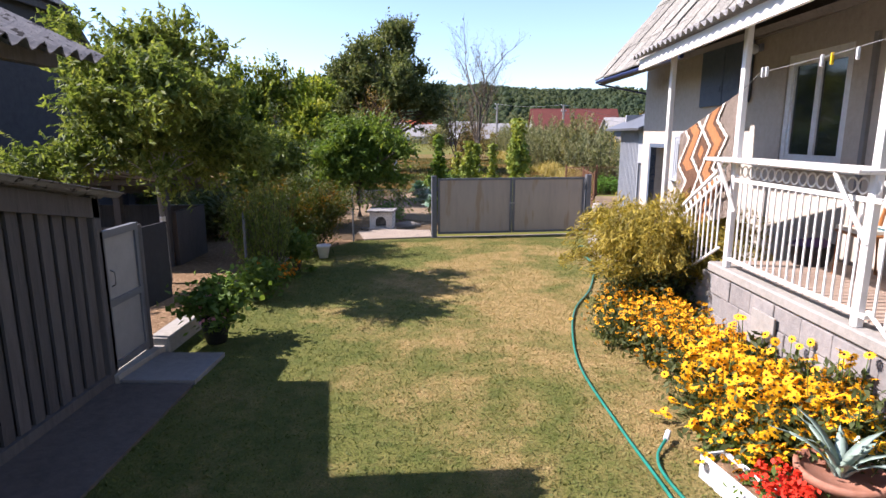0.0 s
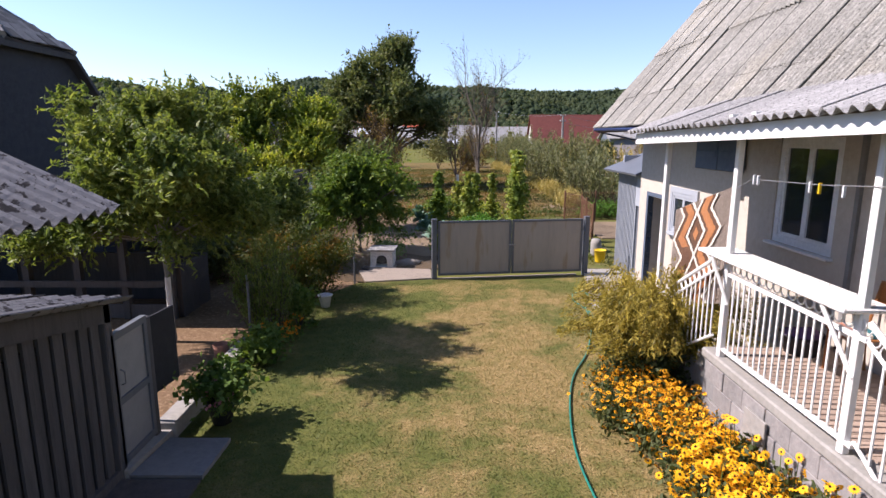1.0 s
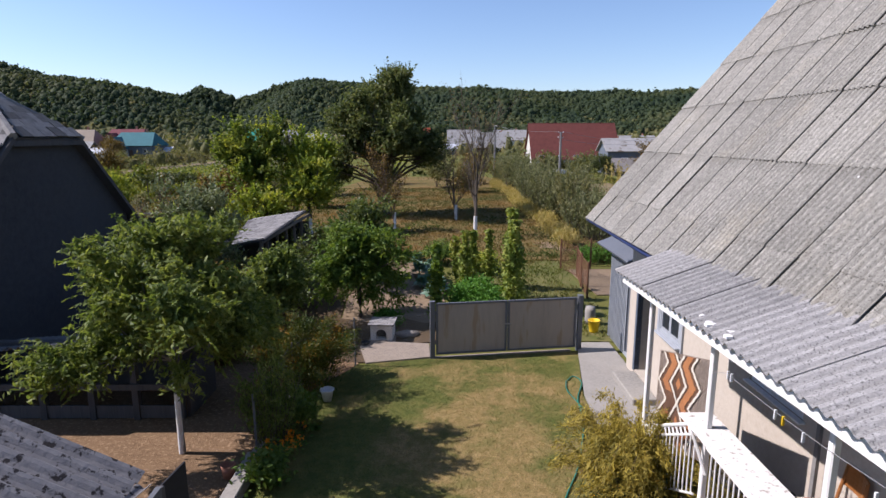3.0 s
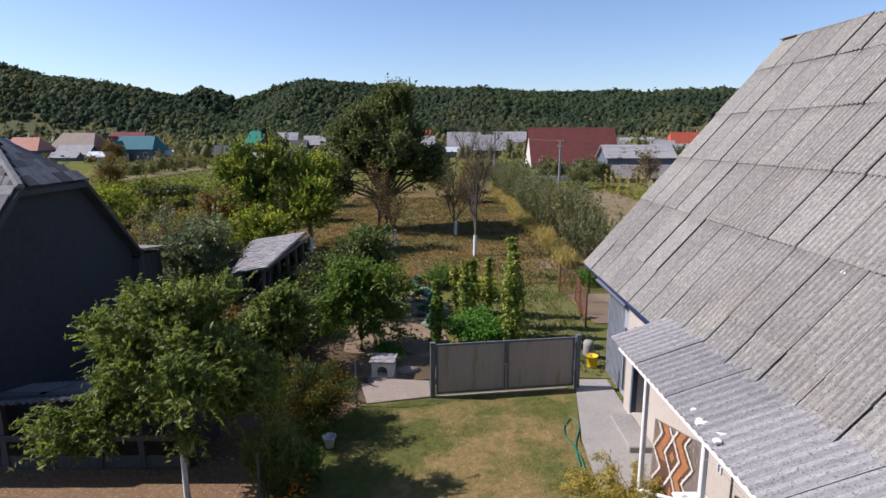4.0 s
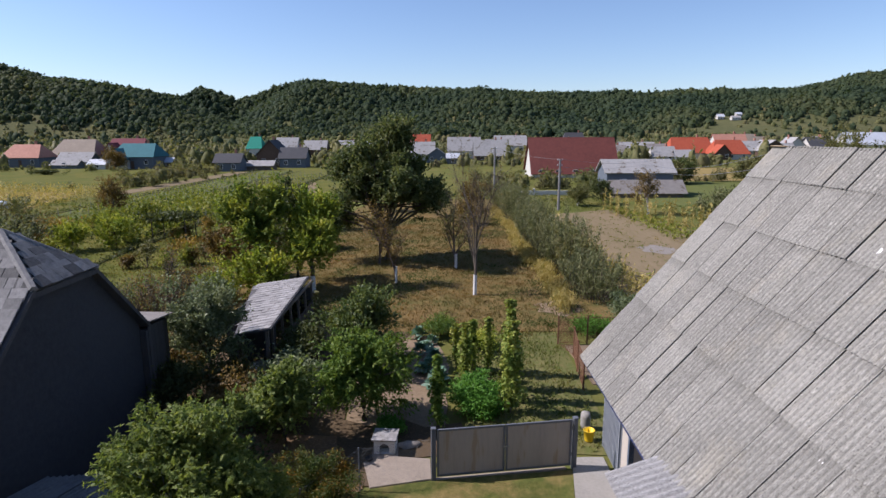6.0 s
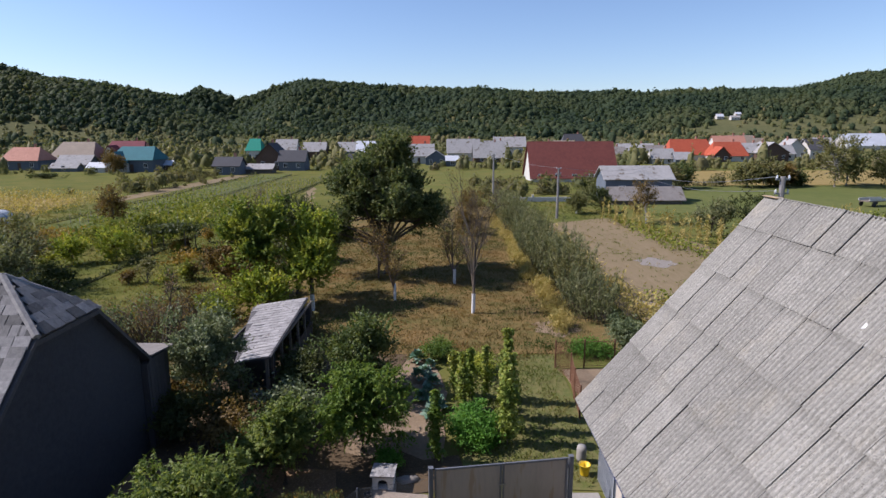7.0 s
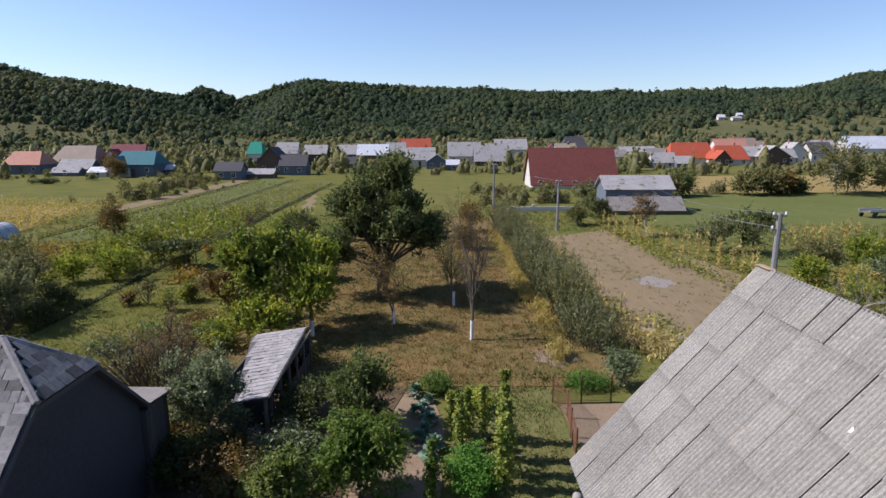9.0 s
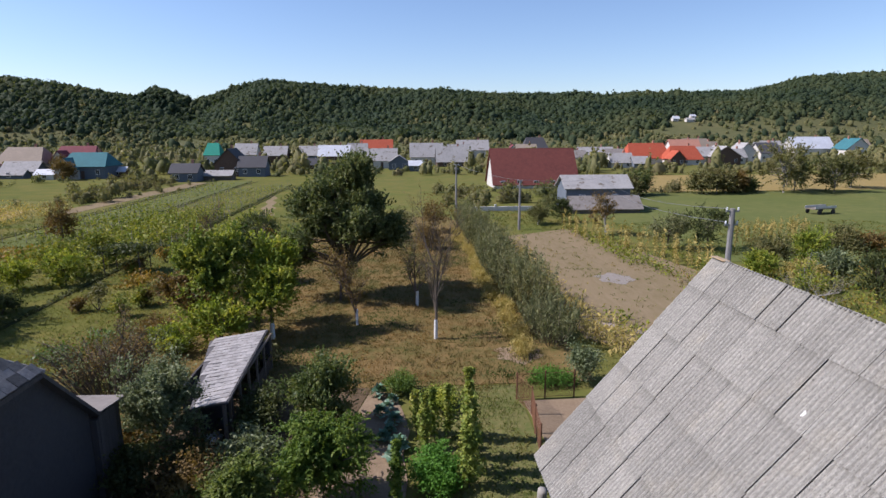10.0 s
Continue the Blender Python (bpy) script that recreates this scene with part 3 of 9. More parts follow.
def wave_sheet(width, length, waves, amp, thick=0.008, per=6):
    """A corrugated sheet: waves across x, length along y, from the origin."""
    nx = waves * per
    xs = np.linspace(0, width, nx + 1)
    zs = amp * np.cos(np.linspace(0, waves * 2 * math.pi, nx + 1))
    v, f = [], []
    for y in (0.0, length):
        for dz in (0.0, -thick):
            v += [(x, y, z + dz) for x, z in zip(xs, zs)]
    n = nx + 1
    for i in range(nx):
        f += [(i, i + 1, 2 * n + i + 1, 2 * n + i), (n + i + 1, n + i, 3 * n + i, 3 * n + i + 1)]
        f += [(n + i, n + i + 1, i + 1, i), (2 * n + i, 2 * n + i + 1, 3 * n + i + 1, 3 * n + i)]
    f += [(0, 2 * n, 3 * n, n), (nx, n + nx, 3 * n + nx, 2 * n + nx)]
    me = quick_mesh("sheet", v, f)
    me.polygons.foreach_set("use_smooth", [False] * len(me.polygons))
    return me


# ---- plants ----
RNG = np.random.default_rng(7)


def unit(v):
    return v / np.maximum(np.linalg.norm(v, axis=1, keepdims=True), 1e-9)


def leaf_mesh(name, centres, length, width, up=0.35, rng=RNG, droop=0.0, aim=None):
    """Folded kite-shaped leaves round the centres."""
    n = len(centres)
    d = rng.normal(size=(n, 3)) if aim is None else aim + rng.normal(size=(n, 3)) * 0.25
    d[:, 2] -= droop
    d = unit(d)
    nrm = rng.normal(size=(n, 3))
    nrm[:, 2] = np.abs(nrm[:, 2]) + up * 2
    side = unit(np.cross(d, unit(nrm)))
    top = np.cross(side, d)
    s = rng.uniform(0.65, 1.3, size=(n, 1))
    ll, ww = length * s, width * s
    v = np.stack([centres - d * ll / 2, centres + side * ww / 2 + top * ww * 0.15, centres + d * ll / 2, centres - side * ww / 2 + top * ww * 0.15], axis=1)
    f = np.arange(4 * n).reshape(n, 4)
    return quick_mesh(name, v.reshape(-1, 3), f)


def crown_points(n, centre, radii, clumps, spread, rng=RNG, shell=0.55, gaps=0.0):
    """Leaf places gathered in clumps through an uneven ellipsoid."""
    u = unit(rng.normal(size=(clumps, 3)))
    r = rng.uniform(shell, 1.0, size=(clumps, 1)) * rng.uniform(0.75, 1.12, size=(clumps, 1))
    wob = np.array([noise.noise(Vector(q) * 1.3 + Vector((float(radii[0]) * 7.1, clumps * 0.37, float(radii[2]) * 3.3))) for q in u])[:, None]
    cc = u * r * (0.98 + 0.45 * wob) * np.array(radii)
    w = rng.uniform(0.4, 1.6, size=clumps)
    pick = rng.choice(clumps, size=n, p=w / w.sum())
    sz = rng.uniform(0.6, 1.35, size=clumps)[pick][:, None]
    off = rng.normal(size=(n, 3)) * spread * sz * np.array((1, 1, 0.7))
    return np.array(centre) + cc[pick] + off, np.array(centre) + cc


def sprays(n, homes, weight, heart, rng, twig, per, spread, droop):
    """Leaves strung along short twigs that grow outwards from the clump centres; places and directions."""
    k = max(1, n // per)
    org = homes[rng.choice(len(homes), size=k, p=weight / weight.sum())] + rng.normal(size=(k, 3)) * spread * np.array((1, 1, 0.75))
    way = unit(unit(org - heart) * 0.75 + rng.normal(size=(k, 3)) * 0.55 + np.array((0, 0, 0.3)))
    ln = twig * rng.uniform(0.55, 1.35, size=(k, 1, 1))
    f = (np.arange(per)[None, :, None] + rng.uniform(0.1, 0.9, size=(k, per, 1))) / per
    pos = org[:, None] + way[:, None] * ln * f
    pos[:, :, 2] -= (droop * 0.55 * ln * f * f)[:, :, 0]
    side = unit(np.cross(way, rng.normal(size=(k, 3))))[:, None] * np.where(np.arange(per) % 2, 1.0, -1.0)[None, :, None]
    aim = way[:, None] * 0.7 + side * 0.85 + rng.normal(size=(k, per, 3)) * 0.3
    return pos.reshape(-1, 3), aim.reshape(-1, 3)


def limbs(bm, root, ends, r0, r1, rng, bend=0.15, sides=5):
    for e in ends:
        e = np.array(e)
        root_v = np.array(root)
        mid = root_v * 0.5 + e * 0.5 + rng.normal(size=3) * bend * np.linalg.norm(e - root_v) * 0.5
        mid[2] += 0.08 * np.linalg.norm(e - root_v)
        tube(bm, [root_v, root_v * 0.7 + mid * 0.3, mid, e], [r0, r0 * 0.8, (r0 + r1) / 2, r1], sides, cap=False)


def tree(name, at, centre_h, radii, trunk_r, leaves, leaf, material, label, category="tree", bark="bark", limewash=0.0, clumps=60, spread=0.35,
         seed=1, lean=(0, 0), shell=0.45, n_limbs=9, fork=0.35, group="", up=0.35, droop=0.0, lobes=(), hollow=None, leaf_wide=0.5, twig=None, per=8):
    """A tree: tapered trunk with limbs, and a crown of separate leaves in clumps."""
    rng = np.random.default_rng(seed)
    root = base(name, at, label, category, group)
    centre = np.array((lean[0], lean[1], centre_h))
    _, cl = crown_points(8, centre, radii, clumps, spread, rng, shell)
    total, weight = leaves, rng.uniform(0.4, 1.6, size=clumps) * leaves / clumps
    for lx, ly, lz, rx, ry, rz, n_l in lobes:
        _, cl2 = crown_points(8, (lx, ly, lz), (rx, ry, rz), 14, spread, rng, 0.2)
        cl, weight, total = np.concatenate([cl2, cl]), np.concatenate([rng.uniform(0.5, 1.5, 14) * n_l / 14, weight]), total + n_l
    pts, aims = sprays(total, cl, weight, centre - np.array((0, 0, radii[2] * 0.6)), rng, twig or leaf * 3.2, per, spread * 0.6, droop)
    if hollow:
        inside = (np.hypot(pts[:, 0] - hollow[0], pts[:, 1] - hollow[1]) < hollow[2]) & (pts[:, 2] < hollow[3])
        pts, aims = pts[~inside], aims[~inside]
    pts[:, 2] = np.maximum(pts[:, 2], 0.15)
    bm = bmesh.new()
    low = centre_h - radii[2]
    fk = np.array((lean[0] * 0.6, lean[1] * 0.6, max(0.3, low + fork * radii[2])))
    tube(bm, [(0, 0, -0.15), (0.02, 0.01, 0.05), (lean[0] * 0.25 + 0.03, lean[1] * 0.25, fk[2] * 0.5), fk, (centre + fk) / 2, centre],
         [trunk_r * 1.35, trunk_r * 1.1, trunk_r * 0.92, trunk_r * 0.8, trunk_r * 0.5, trunk_r * 0.25], 9)
    cl = cl[rng.permutation(len(cl))]
    limbs(bm, fk, cl[:n_limbs], trunk_r * 0.45, trunk_r * 0.12, rng)
    limbs(bm, (centre + fk) / 2, cl[n_limbs:n_limbs * 3], trunk_r * 0.28, trunk_r * 0.06, rng, sides=4)
    trunk = part("trunk", bm, M[bark], root, smooth=True)
    if limewash:
        bm = bmesh.new()
        tube(bm, [(0, 0, 0.0), (lean[0] * 0.1 + 0.01, lean[1] * 0.1, limewash)], [trunk_r * 1.22, trunk_r * 1.06], 10, cap=False)
        part("limewashed_band", bm, M["limewash"], root, "white limewashed lower trunk", smooth=True)
    part("crown", leaf_mesh("crown", pts, leaf, leaf * leaf_wide, up, rng, droop * 0.35, aims), M[material], root)
    return root


def twig_tree(name, at, height, spread_r, trunk_r, label, seed=1, material="twig_red", limewash=0.0, leaves=0, leaf=0.1, leaf_mat="leaf_brown", first=0.25, category="bare tree", group="", levels=4):
    """A nearly bare tree: branching twigs, few leaves."""
    rng = np.random.default_rng(seed)
    root = base(name, at, label, category, group)
    bm = bmesh.new()
    tips = []

    def grow(p, d, length, r, level):
        steps = 3
        pts = [p]
        dd = d
        for _ in range(steps):
            dd = unit((dd + rng.normal(size=3) * 0.10 + np.array((0, 0, 0.05)))[None])[0]
            pts.append(pts[-1] + dd * length / steps)
        tube(bm, pts, [r, r * 0.85, r * 0.7, r * 0.55], 6 if level < 2 else 3, cap=False)
        tips.append(pts[-1])
        tips.append(pts[2])
        if level >= levels:
            return
        for k in range(4 if level else 5):
            q = pts[1 + k % 3]
            nd = dd * (1.0 if level else 0.8) + unit(rng.normal(size=(1, 3)))[0] * (0.75 if level else 0.6) * (spread_r / (height * 0.35))
            nd[2] = abs(nd[2]) * 0.9 + 0.18
            grow(q, unit(nd[None])[0], length * rng.uniform(0.5, 0.72), r * 0.5, level + 1)

    grow(np.array((0, 0, -0.1)), np.array((0.02, 0.0, 1.0)), height * 0.5, trunk_r, 0)
    part("trunk", bm, M[material], root, smooth=True)
    if limewash:
        bm = bmesh.new()
        tube(bm, [(0, 0, 0.0), (0.01, 0, limewash)], [trunk_r * 1.12, trunk_r * 1.08], 10, cap=False)
        part("limewashed_band", bm, M["limewash"], root, "white limewashed lower trunk", smooth=True)
    if leaves:
        tp = np.array(tips)
        c = tp[rng.integers(0, len(tp), leaves)] + rng.normal(size=(leaves, 3)) * 0.12
        part("crown", leaf_mesh("crown", c, leaf, leaf * 0.5, 0.3, rng), M[leaf_mat], root)
    return root


def bush(name, at, radii, leaves, leaf, material, label, category="shrub", clumps=30, spread=0.2, seed=1, group="", up=0.35, centre=0.55, droop=0.0, wide=0.5, shell=0.3, stems=6):
    """A shrub: stems from the ground and a leafy body."""
    rng = np.random.default_rng(seed)
    root = base(name, at, label, category, group)
    pts, cl = crown_points(leaves, (0, 0, radii[2] * 2 * centre), radii, clumps, spread, rng, shell)
    pts[:, 2] = np.abs(pts[:, 2]) + 0.02
    if stems:
        bm = bmesh.new()
        limbs(bm, (0, 0, -0.05), cl[:stems], 0.025 + 0.012 * radii[2], 0.006, rng, sides=4)
        part("stems", bm, M["bark"], root)
    part("foliage", leaf_mesh("foliage", pts, leaf, leaf * wide, up, rng, droop), M[material], root)
    return root


def wand_shrub(name, at, wide, height, seed, material, label, category="shrub", group="", wands=46, per=80, leaf=0.19, ratio=0.29, arch=0.0, loose=0.11, low=0.12, bark="bark", thick=0.02):
    """A shrub of many upright or arching leafy shoots."""
    rng = np.random.default_rng(seed)
    root = base(name, at, label, category, group)
    bm = bmesh.new()
    pts, aims = [], []
    for _ in range(wands):
        ang, rr = rng.uniform(0, 6.283), wide * math.sqrt(rng.random())
        foot = np.array((rr * math.cos(ang) * 0.4, rr * math.sin(ang) * 0.4, -0.05))
        h = height * rng.uniform(0.55, 1.08) * (1.0 - 0.25 * rr / wide)
        mid = np.array((rr * math.cos(ang) * 0.8, rr * math.sin(ang) * 0.8, h * (0.62 + 0.3 * arch))) + rng.normal(size=3) * 0.05
        tip = np.array((rr * math.cos(ang) * (1 + 0.5 * arch) + rng.normal() * 0.1, rr * math.sin(ang) * (1 + 0.5 * arch) + rng.normal() * 0.1, h * (1 - 0.22 * arch)))
        q = [foot, foot * 0.25 + mid * 0.75 + np.array((0, 0, 0.04)), mid * 0.6 + tip * 0.4 + np.array((0, 0, 0.06 * arch)), tip]
        tube(bm, q, [thick, thick * 0.7, thick * 0.45, thick * 0.15], 3, cap=False)
        f = rng.uniform(low, 1.0, per)[:, None]
        k = np.minimum((f * 3).astype(int), 2)
        qa = np.array(q)
        a, b = qa[k[:, 0]], qa[k[:, 0] + 1]
        pts.append(a + (b - a) * (f * 3 - k) + rng.normal(size=(per, 3)) * loose * (1.25 - 0.7 * f))
        aims.append(unit(b - a) + rng.normal(size=(per, 3)) * 0.55)
    part("wood", bm, M[bark], root)
    part("foliage", leaf_mesh("foliage", np.concatenate(pts), leaf, leaf * ratio, 0.2, rng, 0.0, np.concatenate(aims)), M[material], root)
    return root

# ---- ground ----
SKYLINE = ((-0.80, 96), (-0.765, 113), (-0.667, 140), (-0.57, 150), (-0.47, 162), (-0.44, 166), (-0.405, 152), (-0.374, 160), (-0.345, 173), (-0.325, 166), (-0.277, 150),
           (-0.238, 143), (-0.18, 147), (-0.08, 153), (0.016, 160), (0.11, 164), (0.21, 163), (0.31, 162), (0.35, 168), (0.40, 166), (0.50, 166), (0.60, 160), (0.65, 150), (0.70, 136), (0.765, 130), (0.95, 124))


def smooth01(v):
    v = np.clip(v, 0, 1)
    return v * v * (3 - 2 * v)


SPUR = ((-0.90, 60), (-0.78, 105), (-0.667, 141), (-0.57, 152), (-0.50, 163), (-0.455, 180), (-0.42, 196), (-0.38, 214), (-0.34, 236))


def hill(x, y):
    """Ground height: a flat valley floor, a rising foot, a nearer spur and a wooded ridge."""
    y1 = np.maximum(y, 1.0)
    u = x / np.maximum(y1, 200)
    row = np.interp(u, [s[0] for s in SKYLINE], [s[1] for s in SKYLINE])
    top = 11.4 + 780 * (234 - row) / 1045 - 6.5
    fold = np.sin(x / 47.0 + 1.3 * np.sin(x / 131.0)) * np.sin((y - 455) / 98.6) ** 2 * 9.0 * (y > 455) * (y < 765)
    ridge = 6.0 * smooth01((y - 320) / 170) + (top - 6.0) * smooth01((y - 455) / 310) ** 0.85 + fold
    # the spur hides the lower back slope
    row_s = np.interp(u, [s[0] for s in SPUR], [s[1] for s in SPUR])
    crest = np.maximum(0.0, 11.4 + 610 * (234 - row_s) / 1045 - 2)
    spur = crest * smooth01((y - 430) / 180) * (1 - smooth01((y - 612) / 90)) * (u < -0.33)
    back = smooth01((y - 690) / 90)
    blend = smooth01((u + 0.46) / 0.26)
    low = 6.0 * smooth01((y - 320) / 170) + (ridge - 6.0) * np.where(y > 600, np.maximum(back, blend), blend)
    return np.maximum(np.where(u < -0.2, np.where(y > 430, low, ridge), ridge), spur)


def build_ground():
    xs = np.concatenate([np.arange(-1500, -90, 22), np.arange(-90, 90, 6), np.arange(90, 1500, 22)])
    ys = np.concatenate([np.arange(-260, -20, 30), np.arange(-20, 120, 6), np.arange(120, 300, 15), np.arange(300, 900, 12), np.arange(900, 1700, 60)])
    gx, gy = np.meshgrid(xs, ys)
    gz = hill(gx, gy) - 0.03
    nx, ny = len(xs), len(ys)
    i = np.arange(nx * ny).reshape(ny, nx)
    f = np.stack([i[:-1, :-1], i[:-1, 1:], i[1:, 1:], i[1:, :-1]], axis=-1).reshape(-1, 4)
    me = quick_mesh("ground", np.stack([gx, gy, gz], -1).reshape(-1, 3), f)
    ob = obj("ground", me, [M["grass"], M["scrub"], M["forest_floor"]], smooth=True)
    cy = gy[:-1, :-1].reshape(-1)
    me.polygons.foreach_set("material_index", (cy > 270).astype(np.int32) + (cy > 560).astype(np.int32))
    return tagged(ob, "green and dry grassy valley floor rising to hills", "ground", kind="structure")


build_ground()


def sheet(name, points, z, material, label, category="ground"):
    """A thin patch of ground lying on the big sheet."""
    return tagged(obj(name, poly_prism(points, -0.05, z), M[material]), label, category, kind="structure")


sheet("lawn", [(-2.5, -4), (3.2, -4), (3.1, 9.5), (3.0, 11.2), (3.5, 13.75), (-0.25, 13.3), (-2.0, 12.9), (-2.9, 11.3), (-3.02, 9.0), (-3.02, 5.97), (-2.5, 5.97)], 0.0, "lawn", "mown lawn with dry straw-coloured patches", "lawn")
sheet("pavement_side", [(3.0, 8.0), (4.45, 8.0), (4.45, 14.3), (3.6, 14.3), (3.52, 13.9), (3.05, 11.25), (2.97, 10.0)], 0.03, "concrete", "pale concrete path beside the house", "path")
sheet("yard_dirt", [(-9.2, 5.2), (-3.2, 5.2), (-2.4, 8.5), (-2.3, 12.0), (-2.0, 13.0), (-3, 15.5), (-9.2, 16)], -0.004, "dirt", "brown bare earth of the chicken yard", "yard")
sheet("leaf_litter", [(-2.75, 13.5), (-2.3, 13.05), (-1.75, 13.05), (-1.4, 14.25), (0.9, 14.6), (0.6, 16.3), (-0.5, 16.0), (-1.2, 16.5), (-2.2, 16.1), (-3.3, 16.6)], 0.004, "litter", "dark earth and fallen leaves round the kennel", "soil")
# darker than the yard dirt: tree shade is put into the ground colour
sheet("shaded_earth", [(-9.2, 16.02), (-3.0, 15.52), (-3.05, 16.5), (-3.25, 19), (-1.95, 22), (-1.45, 24.3), (-1.4, 24.58), (-9.2, 24.58)], -0.006, "litter", "earth and litter coloured dark for the shade under the fruit trees", "soil")
sheet("garden_soil", [(-2.7, 15.0), (-1.4, 15.0), (0.3, 15.2), (0.1, 16.4), (0.2, 17.4), (0.05, 19.0), (0.3, 20.6), (0.0, 22.4), (-0.4, 23.9), (-1.4, 24.3), (-1.9, 22), (-3.2, 19), (-3.0, 16.5)], 0.0, "garden", "dry crumbly soil of the vegetable garden", "soil")
sheet("orchard_floor", [(-12, 24.6), (9.0, 24.6), (9.4, 60), (6, 78), (-9, 78), (-12, 50)], -0.002, "orchard", "dry brown and green orchard grass", "orchard ground")
sheet("bean_plot", [(1.0, 14.7), (5.05, 14.4), (5.1, 18.9), (5.15, 24.4), (0.2, 24.5), (0.65, 20.6), (0.45, 19.0), (0.9, 17.4), (0.7, 16.0)], -0.003, "bean_ground", "trodden earth and thin grass round the beans", "garden ground")
sheet("brown_track", [(-17.9 + 0.4 * math.sin(j * 1.9) - j * 0.42, 66 + 2.6 * j) for j in range(17)] + [(-15.6 + 0.5 * math.sin(j * 2.3) - j * 0.5, 66 + 2.6 * j) for j in range(16, -1, -1)], 0.006, "field", "bare brown track beside the green strip", "track")
sheet("foot_path", [(10.6, 34.6), (11.4, 33.0), (12.8, 31.4), (14.6, 29.6), (14.9, 29.9), (13.1, 31.8), (11.7, 33.4), (10.9, 34.8)], 0.012, "paver", "pale trodden footpath at the field edge", "path")
sheet("ash_patch", [(16.7 + (1.3 + 0.35 * math.sin(j * 2.3)) * math.cos(j * 0.3), 43.0 + (1.6 + 0.4 * math.sin(j * 1.7)) * math.sin(j * 0.3)) for j in range(21)], 0.012, "ash", "grey ash patch on the bare field", "ash")
sheet("trodden_patch", [(6.0 + (1.1 + 0.3 * math.sin(j * 2.3)) * math.cos(j * 0.3), 28.1 + (1.2 + 0.3 * math.sin(j * 1.7)) * math.sin(j * 0.3)) for j in range(21)], 0.006, "garden", "trodden grey earth in the orchard", "soil")
sheet("fence_yard", [(5.4, 19.0), (8.6, 19.0), (8.6, 22.9), (5.2, 22.8)], 0.004, "garden", "reddish bare earth inside the wire fence", "soil")
sheet("field", [(10.3, 30), (13.5, 26), (24, 26), (24.5, 45), (20.5, 67), (10.8, 62)], 0.0, "field", "bare tan harvested field", "field")
sheet("meadow", [(29, 48), (140, 48), (140, 107), (40, 106), (27, 82), (27, 70)], 0.0, "meadow", "short green meadow", "meadow")
sheet("straw_field", [(40, 108), (150, 109), (150, 150), (60, 150)], 0.0, "straw", "yellow stubble field", "field")
sheet("dry_corner", [(-17, 23.5), (-9.2, 22.5), (-9.2, 33), (-13, 36.5), (-16.5, 33)], 0.006, "orchard", "brown dry earth and grass under the fruit trees", "ground")
sheet("near_strip", [(-23.7, 24.6), (-12.05, 24.6), (-12.05, 62), (-11, 78), (-23.7, 78)], -0.004, "strip", "mown green strip with yellow patches", "field")
sheet("vine_strip", [(-34.6, 28), (-24.3, 28), (-24.3, 92), (-35.2, 92)], -0.002, "strip", "grassy strip with vine rows", "field")
sheet("green_strip", [(-35.0, 93), (-24.5, 79), (-11, 79), (-16, 168), (-36, 160)], 0.0, "strip", "long bright green field strip", "field")
sheet("middle_strip", [(-43.6, 60), (-35.4, 60), (-36.6, 140), (-44.0, 140)], 0.0, "meadow", "green strip between dark balks", "field")
sheet("dry_strip", [(-51.5, 90), (-48.2, 84), (-45.5, 138), (-50, 138)], 0.0, "field", "narrow ploughed brown field strip", "field")
sheet("yellow_strip", [(-95, 60), (-48, 60), (-56, 89), (-110, 98)], 0.0, "straw", "yellow overgrown field strip", "field")
sheet("far_strip", [(-130, 104), (-56, 104), (-56, 140), (-130, 150)], 0.0, "strip", "green field strip before the village", "field")
for k, (px, y0, y1) in enumerate(((-24.0, 26, 128), (-35.2, 52, 140), (-44.3, 62, 138))):
    pts = [(px - 0.2 + 0.25 * math.sin(j * 1.7), y0 + (y1 - y0) * j / 12) for j in range(13)]
    sheet(f"balk_{k + 1}", pts + [(x + 0.35 + 0.12 * math.sin(y), y) for x, y in pts[::-1]], 0.02, "balk", "dark overgrown balk between field strips", "field edge")

# ---- the white house with the porch ----
EAVE_X, EAVE_Z, RIDGE_X, RIDGE_Z = 3.42, 3.58, 7.42, 8.42
Y_NEAR, Y_FAR = -3.0, 12.9
house = base("house", (4.4, 5.0, 0), "plastered white house with a steep grey corrugated roof and porch", "house")
house_inv = Matrix.Translation((-4.4, -5.0, 0))


def hpart(name, bm, material, label="", parent=None, smooth=False):
    """A part of the house given in world metres."""
    ob = part(name, bm, M[material] if isinstance(material, str) else material, parent or house, label, smooth)
    if parent is None:
        ob.matrix_parent_inverse = house_inv
    return ob


HOLES = [(11.3, 12.15, 0.18, 2.14), (9.87, 10.85, 1.58, 2.34), (6.36, 7.56, 2.0, 3.36), (3.6, 4.6, 1.0, 3.1)]
hpart("front_wall", wall_x(4.4, 4.7, Y_NEAR + 0.2, 12.72, -0.05, 4.5, HOLES), "plaster", "cream plastered wall with worn patches")
for yy in (Y_NEAR + 0.2, 12.42):
    bm = bmesh.new()
    lo = [bm.verts.new(v) for v in ((4.7, yy, -0.05), (10.4, yy, -0.05), (10.4, yy, 4.2), (7.42, yy, 8.15), (4.7, yy, 4.9))]
    hi = [bm.verts.new(v.co + Vector((0, 0.3, 0))) for v in lo]
    bm.faces.new(lo)
    bm.faces.new(hi[::-1])
    for i in range(5):
        bm.faces.new((lo[i], hi[i], hi[(i + 1) % 5], lo[(i + 1) % 5]))
    bmesh.ops.recalc_face_normals(bm, faces=bm.faces)
    hpart("gable_wall", bm, "plaster")
hpart("back_wall", boxes((10.1, 10.4, Y_NEAR + 0.5, 12.42, -0.05, 4.2)), "plaster")
